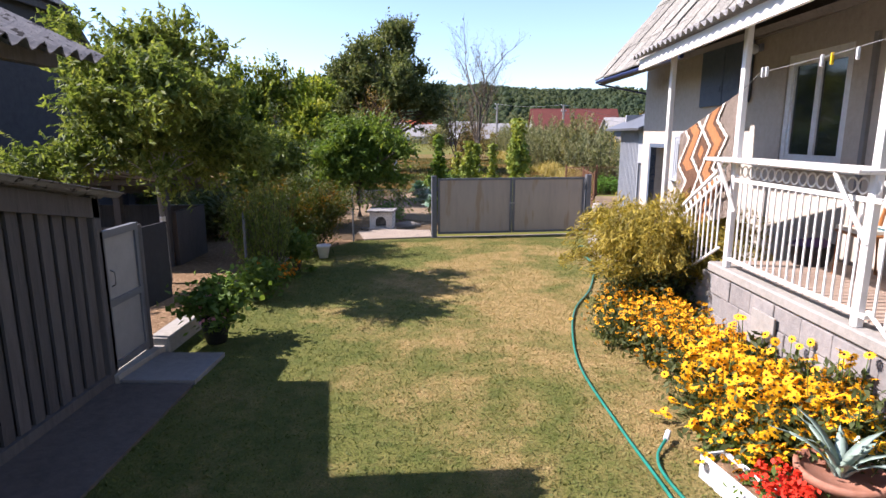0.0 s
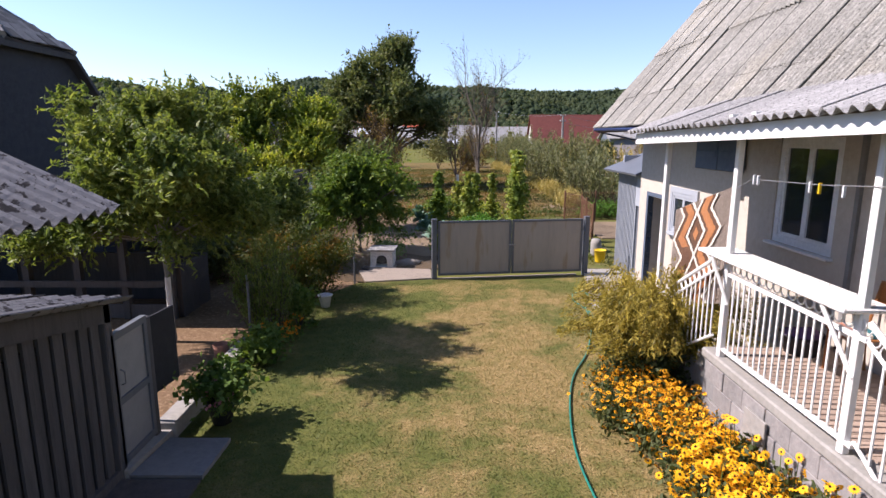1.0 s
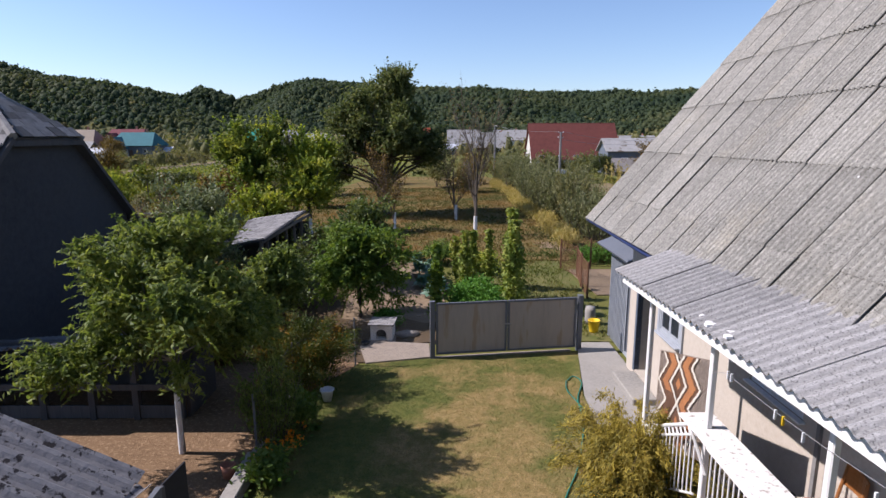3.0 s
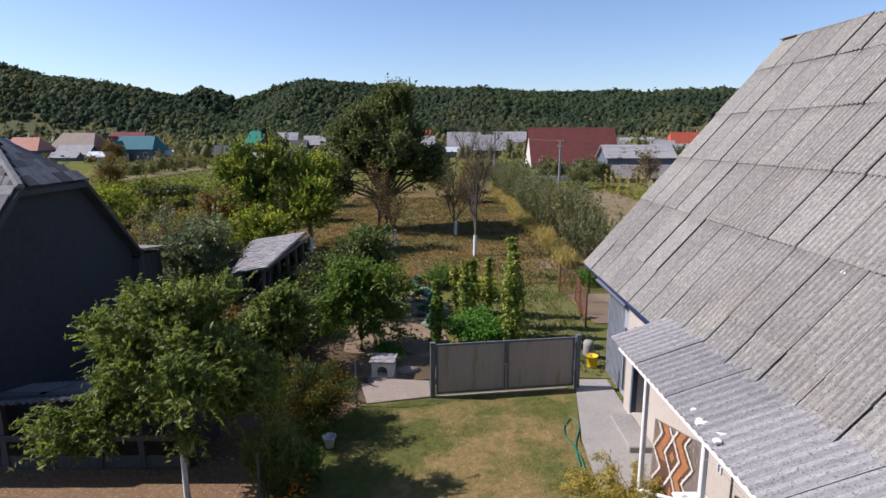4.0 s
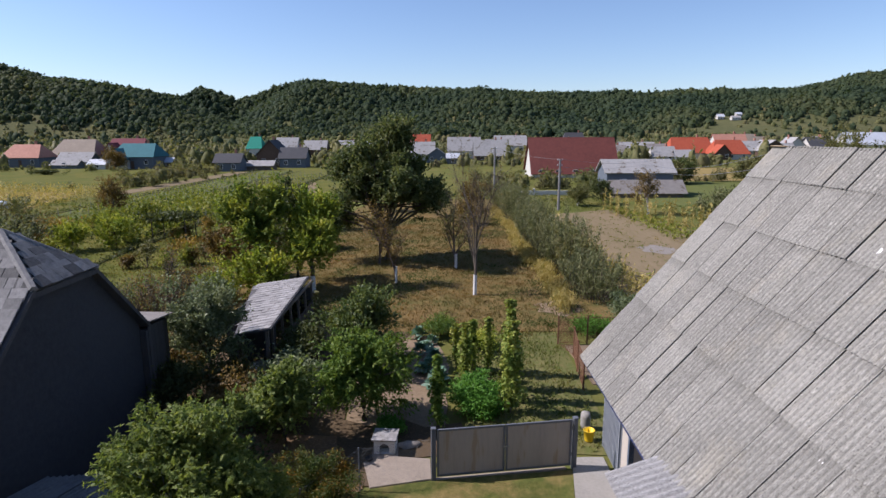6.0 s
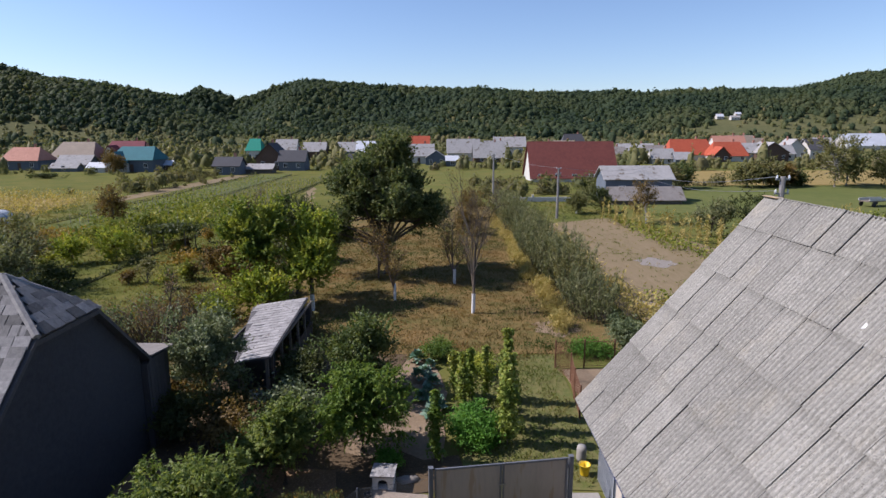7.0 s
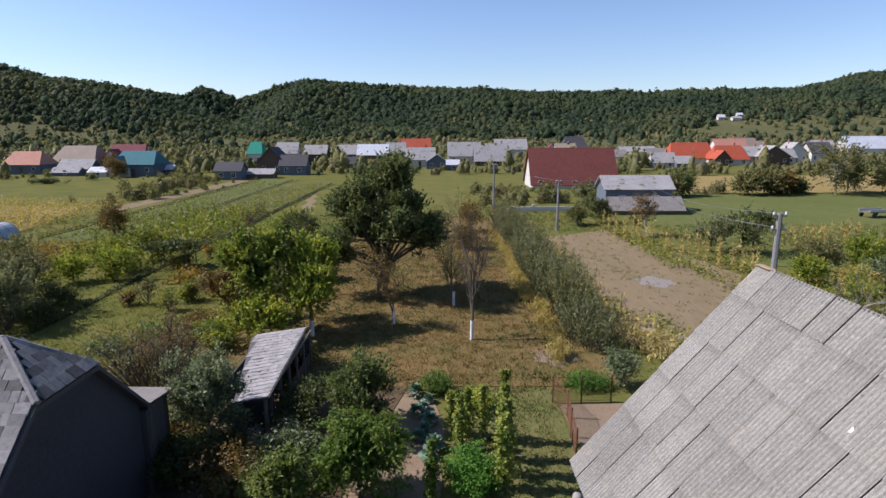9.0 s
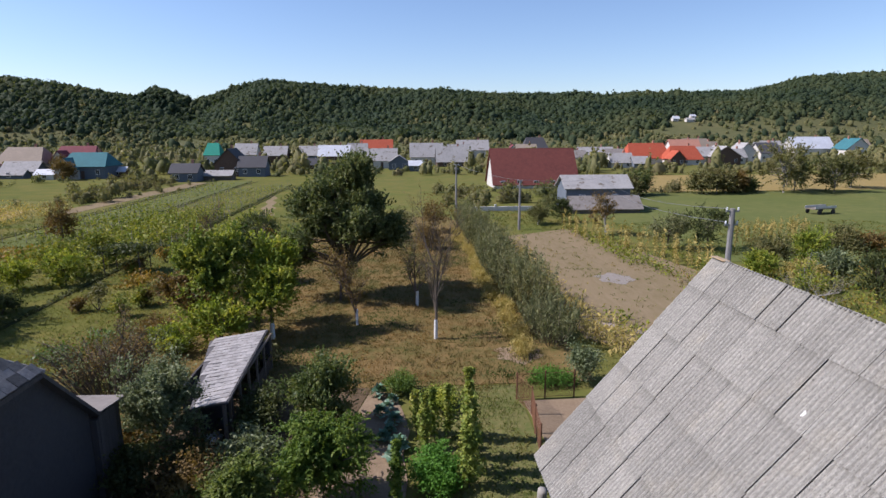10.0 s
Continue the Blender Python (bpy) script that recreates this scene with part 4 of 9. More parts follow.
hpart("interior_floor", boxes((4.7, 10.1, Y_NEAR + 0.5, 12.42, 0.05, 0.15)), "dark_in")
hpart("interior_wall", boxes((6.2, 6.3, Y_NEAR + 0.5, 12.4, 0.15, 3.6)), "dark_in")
# roof boarding under the sheets
bm = bmesh.new()
slope = math.atan2(RIDGE_Z - EAVE_Z, RIDGE_X - EAVE_X)
run = math.hypot(RIDGE_Z - EAVE_Z, RIDGE_X - EAVE_X)
for sgn in (1, -1):
    x_e = EAVE_X if sgn > 0 else 2 * RIDGE_X - EAVE_X
    m = Matrix.Translation((x_e, 0, EAVE_Z - 0.07)) @ Matrix.Rotation(-sgn * slope, 4, "Y")
    box(bm, 0, sgn * run, Y_NEAR + 0.05, Y_FAR - 0.05, -0.09, 0.0, m=m)
hpart("roof_boarding", bm, "wood_old")
roof = base("main_roof", (0, 0, 0), "", "")
roof.parent = house
roof.matrix_parent_inverse = house_inv
for key in ("label", "category"):
    if key in roof:
        del roof[key]
roof["label"] = "steep roof of grey fibre-cement sheets"
ROW_UP = ((-0.08, 0.86), (0.66, 1.32), (1.86, 1.32), (3.06, 1.32), (4.26, 1.32), (5.46, run - 5.46 + 0.07))
rng_r = random.Random(4)
row_mesh = {}
for up, ln in ROW_UP:
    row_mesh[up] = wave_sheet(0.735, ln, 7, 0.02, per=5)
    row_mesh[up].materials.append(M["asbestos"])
col_n = int((Y_FAR - Y_NEAR) / 0.63)
for side in (1, -1):
    for row, (up, ln) in enumerate(ROW_UP):
        for col in range(col_n):
            y = Y_FAR - 0.02 - col * 0.63
            s = new("roof_sheet", row_mesh[up])
            s.parent = roof
            dz = 0.05 + 0.012 * (5 - row) / 5 + rng_r.uniform(0.0, 0.004)
            skew = rng_r.uniform(-0.2, 0.2)
            lift = -rng_r.choice((0.6, 0.9, 1.3, 1.8, 2.4))
            if side > 0:
                base_m = Matrix.Translation((EAVE_X, y, EAVE_Z)) @ Matrix.Rotation(-slope, 4, "Y") @ Matrix.Translation((up, 0, dz))
                s.matrix_basis = base_m @ Matrix.Rotation(radians(-90), 4, "Z") @ pose(0, 0, 0, -1.15, lift, skew)
            else:
                base_m = Matrix.Translation((2 * RIDGE_X - EAVE_X, y - 0.735, EAVE_Z)) @ Matrix.Rotation(slope, 4, "Y") @ Matrix.Translation((-up, 0, dz))
                s.matrix_basis = base_m @ Matrix.Rotation(radians(90), 4, "Z") @ pose(0, 0, 0, -0.8, 0.5, skew)
hpart("ridge_end", boxes((RIDGE_X - 0.09, RIDGE_X + 0.09, 12.35, Y_FAR + 0.01, RIDGE_Z + 0.06, RIDGE_Z + 0.08), bevel=0.01), "lichen", "ochre lichened cap at the end of the ridge")
hpart("gutter", tube(bmesh.new(), [(EAVE_X - 0.05, Y_FAR, EAVE_Z - 0.06), (EAVE_X - 0.05, 8.4, EAVE_Z - 0.1)], 0.035, 8), "gutter", "blue metal gutter")
hpart("gutter_bracket", tube(bmesh.new(), [(EAVE_X - 0.03, Y_FAR - 0.05, EAVE_Z - 0.1), (4.4, Y_FAR - 0.2, EAVE_Z - 0.32)], 0.022, 6), "gutter", "blue metal downpipe")


def window(y0, y1, z0, z1, x, frame_mat, sashes=2, depth=0.08, sill=True, name="window", bar=0.06):
    """A window in the front wall: frame, sashes, panes, sill."""
    fr = hpart(name, boxes((x, x + depth, y0, y0 + bar, z0, z1), (x, x + depth, y1 - bar, y1, z0, z1), (x, x + depth, y0 + bar, y1 - bar, z0, z0 + bar),
                           (x, x + depth, y0 + bar, y1 - bar, z1 - bar, z1)), frame_mat)
    w = (y1 - y0 - 2 * bar) / sashes
    for k in range(sashes):
        a = y0 + bar + k * w
        b = a + w
        hp = part("sash", boxes((x + 0.012, x + depth - 0.012, a, a + 0.045, z0 + bar, z1 - bar), (x + 0.012, x + depth - 0.012, b - 0.045, b, z0 + bar, z1 - bar),
                                (x + 0.012, x + depth - 0.012, a + 0.045, b - 0.045, z0 + bar, z0 + bar + 0.05), (x + 0.012, x + depth - 0.012, a + 0.045, b - 0.045, z1 - bar - 0.05, z1 - bar)), M[frame_mat], fr)
        part("pane", boxes((x + 0.035, x + 0.042, a + 0.045, b - 0.045, z0 + bar + 0.05, z1 - bar - 0.05)), M["glass"], fr, "dark window pane")
    if sill:
        part("sill", boxes((x - 0.1, x + 0.02, y0 - 0.05, y1 + 0.05, z0 - 0.035, z0 - 0.003), bevel=0.008), M[frame_mat], fr)
    return fr


window(6.36, 7.56, 2.0, 3.36, 4.42, "white_frame", bar=0.09)
window(9.87, 10.85, 1.58, 2.34, 4.37, "cladding", sill=True)
hpart("window_surround", boxes((4.36, 4.398, 9.77, 9.868, 1.5, 2.44), (4.36, 4.398, 10.852, 10.95, 1.5, 2.44), (4.36, 4.398, 9.868, 10.852, 2.342, 2.44)), "cladding")
hpart("door_frame", boxes((4.38, 4.5, 11.2, 11.3, 0.16, 2.22), (4.38, 4.5, 12.15, 12.25, 0.16, 2.22), (4.38, 4.5, 11.3, 12.15, 2.14, 2.22)), "shutter", "grey-blue painted door frame")
# the doorway's shade is put into the leaf's colour
d = hpart("door", boxes((4.86, 4.9, 11.4, 12.1, 0.18, 2.1), bevel=0.005), "tar", "inner door leaf coloured near black for the doorway's shade")
part("door_handle", tube(bmesh.new(), [(4.84, 11.5, 1.05), (4.84, 11.6, 1.05)], 0.012, 6), M["metal_grey"], d)
hpart("porch_door", boxes((4.5, 4.54, 3.62, 4.58, 1.0, 3.08), bevel=0.01), "white_frame", "white porch door")
for y0, y1 in ((8.36, 9.13), (9.15, 9.92)):
    leaf_sh = hpart("wall_shutter", boxes((4.335, 4.38, y0, y1, 2.84, 4.02), bevel=0.01), "shutter", "closed grey-blue shutter under the eave")
    for zz in (3.05, 3.75):
        part("batten", boxes((4.318, 4.333, y0 + 0.04, y1 - 0.04, zz, zz + 0.09), bevel=0.004), M["shutter"], leaf_sh)
for yy in (6.02,):
    hpart("pilaster", boxes((4.36, 4.398, yy - 0.03, yy + 0.03, 1.0, 3.4)), "concrete_dark")

for k, at in enumerate(((6.28, 8.02, 7.11), (4.5, 6.16, 4.96))):
    spot = base("bird_dropping", at, "white splash on the grey roof sheets", "splash", "roof splashes")
    bm = poly_prism([(0.055 * (1 + 0.35 * math.sin(j * 2.7)) * math.cos(j * 0.6), 0.07 * (1 + 0.3 * math.sin(j * 1.9)) * math.sin(j * 0.6)) for j in range(10)], -0.01, 0.012)
    bm.transform(Matrix.Rotation(-slope, 4, "Y") @ Matrix.Scale((1.0, 0.5)[k], 4))
    part("splash", bm, M["white"], spot)
# porch
TIP_UP = 0.025


def tip(bm):
    """The porch roof rises a little towards its near end."""
    for v in bm.verts:
        v.co.z += (8.2 - v.co.y) * TIP_UP
    return bm


hpart("porch_roof_frame", tip(boxes((3.0, 3.08, -1.0, 8.2, 3.42, 3.5), (3.6, 3.68, -1.0, 8.2, 3.62, 3.7), (4.25, 4.33, -1.0, 8.2, 3.66, 3.74))), "wood_old")
proof = new("porch_roof")
proof.parent, proof.matrix_parent_inverse = house, house_inv
proof["label"] = "low porch roof of pale corrugated sheets"
p_slope = math.atan2(0.36, 1.0)
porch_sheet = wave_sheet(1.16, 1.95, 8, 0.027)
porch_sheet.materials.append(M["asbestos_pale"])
for col in range(10):
    s = new("roof_sheet", porch_sheet)
    s.parent = proof
    s.matrix_basis = (Matrix.Translation((2.62, 8.28 - col * 1.015, 3.42 + 0.006 * (col % 2) + col * 1.015 * TIP_UP)) @ Matrix.Rotation(-math.atan(TIP_UP), 4, "X") @ Matrix.Rotation(-p_slope, 4, "Y") @ Matrix.Rotation(radians(-90), 4, "Z")
                      @ pose(0, 0, 0, 0, -rng_r.choice((0.3, 0.6, 1.0)), rng_r.uniform(-0.3, 0.3)))
bm = bmesh.new()
box(bm, 2.72, 2.76, -1.0, 8.22, 3.26, 3.4)
hpart("porch_fascia", tip(bm), "white", "white painted fascia board under the porch roof")
for yy, z0 in ((7.82, 0.0), (5.95, 0.98), (4.0, 0.98), (1.9, 0.0)):
    hpart("porch_post", boxes((3.01, 3.08, yy - 0.035, yy + 0.035, z0, 3.42 + (8.2 - yy) * TIP_UP), bevel=0.012), "white")
hpart("porch_floor", boxes((2.98, 4.4, 2.9, 6.25, 0.88, 0.985), bevel=0.015), "concrete", "concrete porch slab")
hpart("porch_core", boxes((3.14, 4.4, 2.92, 6.22, -0.05, 0.88)), "concrete_dark")
for k in range(30):
    y = 2.95 + k * 0.108
    hpart("porch_plank", boxes((3.2, 4.38, y, y + 0.098, 0.985, 1.002)), "plank")
bk = boxes((3.0, 3.13, 0.006, 0.394, 0.004, 0.212), bevel=0.006)
bk_me = bpy.data.meshes.new("block")
bk.to_mesh(bk_me)
bk.free()
bk_me.materials.append(M["block"])
plinth = hpart("plinth", boxes((3.02, 3.13, 2.92, 6.22, -0.05, 0.87)), "concrete_dark", "grey block plinth under the porch")
for row in range(4):
    for col in range(9):
        y = 2.75 + col * 0.4 + (0.2 if row % 2 else 0.0)
        if y < 2.9 or y > 5.85:
            continue
        b = new("block", bk_me)
        b.parent = plinth
        b.location = (rng_r.uniform(-0.012, 0.006), y, 0.0 + row * 0.216)
hpart("plinth_vent", boxes((2.955, 2.98, 4.85, 5.22, 0.42, 0.76), bevel=0.004), "concrete", "pale perforated vent plate")
# balustrade
rail = new("balustrade")
rail.parent, rail.matrix_parent_inverse = house, house_inv
rail["label"] = "white painted metal porch railing"


def rpart(name, bm, material="white", label=""):
    return part(name, bm, M[material], rail, label)


rpart("shelf", boxes((2.86, 3.27, 3.95, 6.32, 2.1, 2.14), bevel=0.012), "white_worn", label="wide white board on top of the railing")
rpart("top_rail", boxes((3.02, 3.06, 3.9, 5.9, 1.9, 1.935)))
rpart("bottom_rail", boxes((3.02, 3.06, 3.9, 5.9, 1.07, 1.1)))
bal = bmesh.new()
tube(bal, [(3.04, 0, 1.1), (3.04, 0, 1.9)], 0.011, 6)
bal_me = bpy.data.meshes.new("baluster")
bal.to_mesh(bal_me)
bal.free()
bal_me.materials.append(M["white"])
for k in range(19):
    b = new("baluster", bal_me)
    b.parent = rail
    b.location = (0, 3.99 + k * 0.1, 0)
ring = bmesh.new()
hoops = []
for k in range(14):
    a = 2 * math.pi * k / 14
    hoops.append([ring.verts.new((dx, (0.055 + dr) * math.cos(a), (0.055 + dr) * math.sin(a))) for dx, dr in ((-0.008, 0), (0, 0.008), (0.008, 0), (0, -0.008))])
for k in range(14):
    for j in range(4):
        ring.faces.new((hoops[k][j], hoops[k][(j + 1) % 4], hoops[(k + 1) % 14][(j + 1) % 4], hoops[(k + 1) % 14][j]))
ring_me = bpy.data.meshes.new("ring")
ring.to_mesh(ring_me)
ring.free()
ring_me.materials.append(M["white"])
for k in range(17):
    b = new("ring", ring_me)
    b.parent = rail
    b.location = (3.04, 4.0 + k * 0.117, 2.01)
for ya, yb in ((4.2, 3.98), (5.65, 5.86)):
    rpart("brace", tube(bmesh.new(), [(2.88, ya + (0.35 if yb > 5 else -0.0), 2.1), (3.02, yb, 1.6)], 0.018, 6))


def stair_rail(y_a, z_a, y_b, z_b, drop, name):
    """A sloping rail with balusters and a band of rings."""
    st = new(name)
    st.parent, st.matrix_parent_inverse = house, house_inv
    st["label"] = "sloping white stair railing with rings"
    part("hand_rail", tube(bmesh.new(), [(3.04, y_a, z_a), (3.04, y_b, z_b)], 0.024, 8), M["white"], st)
    part("mid_rail", tube(bmesh.new(), [(3.04, y_a, z_a - 0.14), (3.04, y_b, z_b - 0.14)], 0.016, 6), M["white"], st)
    part("low_rail", tube(bmesh.new(), [(3.04, y_a, z_a - drop), (3.04, y_b, z_b - drop)], 0.016, 6), M["white"], st)
    n = int(abs(y_b - y_a) / 0.11)
    me = bpy.data.meshes.new("baluster")
    bmx = tube(bmesh.new(), [(3.04, 0, -drop), (3.04, 0, -0.14)], 0.011, 6)
    bmx.to_mesh(me)
    bmx.free()
    me.materials.append(M["white"])
    for k in range(n):
        f = (k + 0.5) / n
        b = new("baluster", me)
        b.parent = st
        b.location = (0, y_a + (y_b - y_a) * f, z_a + (z_b - z_a) * f)
        r = new("ring", ring_me)
        r.parent = st
        r.location = (3.04, y_a + (y_b - y_a) * f, z_a + (z_b - z_a) * f - 0.07)
    return st


stair_rail(6.15, 2.08, 7.85, 1.12, 0.92, "stair_rail")
stair_rail(3.9, 2.05, 2.5, 1.22, 0.92, "stair_rail")
for k in range(5):
    hpart("stair_step", boxes((3.1, 4.38, 6.26 + k * 0.32, 6.26 + (k + 1) * 0.32 + 0.02, -0.05, 0.82 - k * 0.17), bevel=0.008), "concrete")
for k in range(4):
    hpart("stair_step", boxes((3.1, 4.38, 2.9 - (k + 1) * 0.32, 2.9 - k * 0.32 + 0.0, -0.05, 0.8 - k * 0.2), bevel=0.008), "concrete")
hpart("door_step", boxes((3.88, 4.39, 10.68, 12.1, 0.0, 0.17), bevel=0.02), "concrete", "worn concrete step at the door")

# broken pieces lying at the edge of the porch roof
rng_b = random.Random(21)
for k in range(8):
    y = 5.75 - k * 0.1 + rng_b.uniform(-0.06, 0.06)
    sh = base("roof_shard", (2.70 + rng_b.uniform(-0.03, 0.1), y, 3.475 + (8.2 - y) * TIP_UP), "broken white piece of roof sheet on the porch roof", "debris", "roof shards", turn=rng_b.uniform(0, 360))
    w, l = rng_b.uniform(0.025, 0.05), rng_b.uniform(0.03, 0.08)
    part("piece", poly_prism([(-l, -w * 0.6), (l * 0.3, -w), (l, 0.1 * w), (l * 0.4, w), (-l * 0.7, w * 0.7)], -0.012, 0.012), M["white"], sh)

# patterned rug hung on the wall
rug = base("rug", (3.16, 7.0, 2.05), "brown woven rug with cream zigzag diamonds hung by the stairs", "rug")
M["rug_field"] = surface("rug_grey_brown", (0.36, 0.29, 0.24), (0.42, 0.34, 0.28), big=3, small=40, bump=0.4)
M["rug_cream"] = surface("rug_cream", (0.72, 0.66, 0.56), (0.64, 0.58, 0.49), big=4, small=40, bump=0.4)
M["rug_rust"] = surface("rug_rust", (0.34, 0.13, 0.045), (0.22, 0.075, 0.028), (0.38, 0.17, 0.07), big=5, small=40, bump=0.4)
M["rug_brown"] = surface("rug_brown", (0.10, 0.05, 0.03), (0.17, 0.085, 0.045), big=6, small=40, bump=0.4)


def rug_point(dx, y, z):
    """A point of the cloth: it hangs askew and in soft folds."""
    return (dx + 0.015 * math.sin(y * 7.0) * (0.6 - z), y, z - 0.30 * y)


bm = bmesh.new()
grid = [[bm.verts.new(rug_point(0.0, -0.75 + 1.46 * i / 16, -0.78 + 1.33 * j / 16)) for i in range(17)] for j in range(17)]
for j in range(16):
    for i in range(16):
        bm.faces.new((grid[j][i], grid[j][i + 1], grid[j + 1][i + 1], grid[j + 1][i]))
bmesh.ops.solidify(bm, geom=bm.faces[:], thickness=0.008)
part("cloth", bm, M["rug_field"], rug)


def rug_strip(key, inner, outer, side, dx):
    """A zigzag band of wool between two distances from the middle line."""
    bmz = bmesh.new()
    rows_z = []
    for i in range(73):
        z = -0.77 + 1.31 * i / 72
        tri = 1 - abs(2 * (((0.40 - z) / 0.54) % 1.0) - 1) + 0.035 * math.sin(i * 2.9 + 40 * inner) + 0.025 * math.sin(i * 1.3 + side)
        rows_z.append([bmz.verts.new(rug_point(dx, 0.03 + side * (w + 0.25 * tri), z)) for w in (inner, outer)])
    for a, b in zip(rows_z, rows_z[1:]):
        bmz.faces.new((a[0], a[1], b[1], b[0]))
    part("zigzag_band", bmz, M["rug_" + key], rug)


for side in (-1, 1):
    rug_strip("brown", 0.02, 0.36, side, -0.010)
    rug_strip("rust", 0.085, 0.25, side, -0.013)
    rug_strip("cream", -0.03, 0.028, side, -0.018 - 0.001 * side)
    rug_strip("cream", 0.335, 0.385, side, -0.018)
for zc in (0.13, -0.41):
    for key, s_, dx in (("brown", 0.21, -0.012), ("rust", 0.09, -0.015)):
        bmz = bmesh.new()
        bmz.faces.new([bmz.verts.new(rug_point(dx, 0.03 + y, z)) for y, z in ((-s_ * 0.95, zc), (0, zc - s_), (s_ * 0.95, zc), (0, zc + s_))])
        part("diamond", bmz, M["rug_" + key], rug)

lamp = base("wall_lamp", (4.4, 8.2, 3.56), "small round lamp on the porch wall", "lamp")
part("mount", boxes((-0.06, 0.0, -0.04, 0.04, -0.05, 0.05), bevel=0.01), M["metal_grey"], lamp)
part("globe", lathe(bmesh.new(), [(0.0, -0.07), (0.045, -0.055), (0.065, -0.01), (0.05, 0.04), (0.02, 0.065), (0.0, 0.07)], 14, Matrix.Translation((-0.12, 0, -0.02))), M["white_plastic"], lamp, "frosted glass globe", smooth=True)
part("neck", tube(bmesh.new(), [(-0.06, 0, 0.02), (-0.12, 0, 0.05)], 0.012, 6), M["metal_grey"], lamp)

# clothes line with pegs
line = base("clothes_line", (3.0, 5.0, 2.98), "thin clothes line with wooden pegs on the porch", "clothes line")
part("cord", tube(bmesh.new(), [(0.03, 0.95, -0.16), (0, 0.6, -0.03), (0, -0.46, -0.0), (0.0, -0.95, 0.03), (0.05, -2.0, 0.1)], 0.003, 5), M["door_sheet"], line)
for yy in (0.55, 0.48, -0.3, -0.42, -0.7, -1.5):
    part("peg", boxes((-0.012, 0.012, yy - 0.008, yy + 0.008, -0.075, 0.015), bevel=0.003), M["white_plastic"] if yy != -0.42 else M["yellow_plastic"], line)


def dining_chair(at, turn):
    """A bentwood chair with a striped cushion."""
    ch = base("chair", at, "brown varnished wooden chair with a striped cushion on the porch", "chair", turn=turn)
    part("seat", boxes((-0.21, 0.21, -0.2, 0.2, 0.43, 0.46), bevel=0.012), M["wood_warm"], ch)
    for sx in (-0.18, 0.18):
        part("leg", tube(bmesh.new(), [(sx, 0.17, 0), (sx * 0.95, 0.16, 0.44)], [0.016, 0.02], 8), M["wood_warm"], ch)
        part("back_leg", tube(bmesh.new(), [(sx, -0.22, 0), (sx, -0.19, 0.45), (sx * 0.98, -0.27, 0.93)], [0.017, 0.02, 0.016], 8), M["wood_warm"], ch)
    bmb = bmesh.new()
    rows = []
    for k in range(7):
        a0 = -0.19 + k * 0.0633
        c0 = -0.26 - 0.04 * math.cos(a0 * 7)
        rows.append([bmb.verts.new(p) for p in ((a0, c0 + 0.02, 0.70), (a0, c0, 0.70), (a0, c0 - 0.015, 0.95), (a0, c0 + 0.005, 0.95))])
    for r0, r1 in zip(rows, rows[1:]):
        for j in range(4):
            bmb.faces.new((r0[j], r0[(j + 1) % 4], r1[(j + 1) % 4], r1[j]))
    bmb.faces.new(rows[0])
    bmb.faces.new(rows[-1][::-1])
    part("backrest", bmb, M["wood_warm"], ch)
    cols = ("rug_cream", "tile_teal", "rug_cream", "tile_salmon", "rug_cream")
    for k, key in enumerate(cols):
        part("cushion_stripe", boxes((-0.2, 0.2, -0.19 + k * 0.076, -0.114 + k * 0.076, 0.462, 0.495)), M[key], ch)
    return ch


dining_chair((4.08, 5.38, 1.002), 82)
basket = base("laundry_basket", (3.98, 6.02, 1.002), "dark laundry basket with folded purple cloth on the porch", "basket")
part("body", lathe(bmesh.new(), [(0, 0.0), (0.17, 0.0), (0.22, 0.2), (0.235, 0.2), (0.235, 0.22), (0.21, 0.22), (0.16, 0.02), (0, 0.02)], 18), M["tar"], basket, smooth=True)
cloth = base("cloth", (3.98, 6.02, 1.12), "crumpled purple and teal cloth in the basket", "cloth")
bm = bmesh.new()
bmesh.ops.create_icosphere(bm, subdivisions=3, radius=0.19)
for v in bm.verts:
    k = 1 + 0.25 * noise.noise(v.co * 9)
    v.co = Vector((v.co.x * k, v.co.y * k, v.co.z * 0.6 * k + 0.06))
part("heap", bm, M["purple"], cloth, smooth=True)

# ---- annex behind the house ----
annex = base("annex", (4.6, 13.9, 0), "blue-grey sheet metal annex with a lean-to roof", "shed")
a_inv = Matrix.Translation((-4.6, -13.9, 0))


def apart(name, bm, material, label=""):
    ob = part(name, bm, M[material], annex, label)
    ob.matrix_parent_inverse = a_inv
    return ob


apart("wall", wall_x(4.62, 4.7, 12.98, 15.0, -0.05, 2.62, [(13.05, 13.6, 0.05, 1.75)]), "cladding")
for k in range(13):
    y = 13.66 + k * 0.105
    apart("cladding_rib", boxes((4.598, 4.617, y, y + 0.03, 0.0, 2.6)), "cladding")
apart("end_wall", boxes((4.7, 8.5, 14.92, 15.0, -0.05, 2.9)), "cladding")
apart("door", boxes((4.66, 4.69, 13.07, 13.58, 0.05, 1.73), bevel=0.005), "steel_grey", "dark steel door")
bm = bmesh.new()
box(bm, 0, 3.6, -0.2, 2.35, 0, 0.05, m=Matrix.Translation((4.3, 12.95, 2.5)) @ Matrix.Rotation(radians(-22), 4, "Y"))
apart("roof", bm, "steel_grey")

bucket = base("bucket", (4.28, 15.2, 0), "bright yellow plastic bucket on the grass", "bucket")
bm = lathe(bmesh.new(), [(0.0, 0.01), (0.12, 0.01), (0.125, 0.03), (0.16, 0.33), (0.172, 0.335), (0.172, 0.35), (0.155, 0.35), (0.115, 0.04), (0.0, 0.04)], 20)
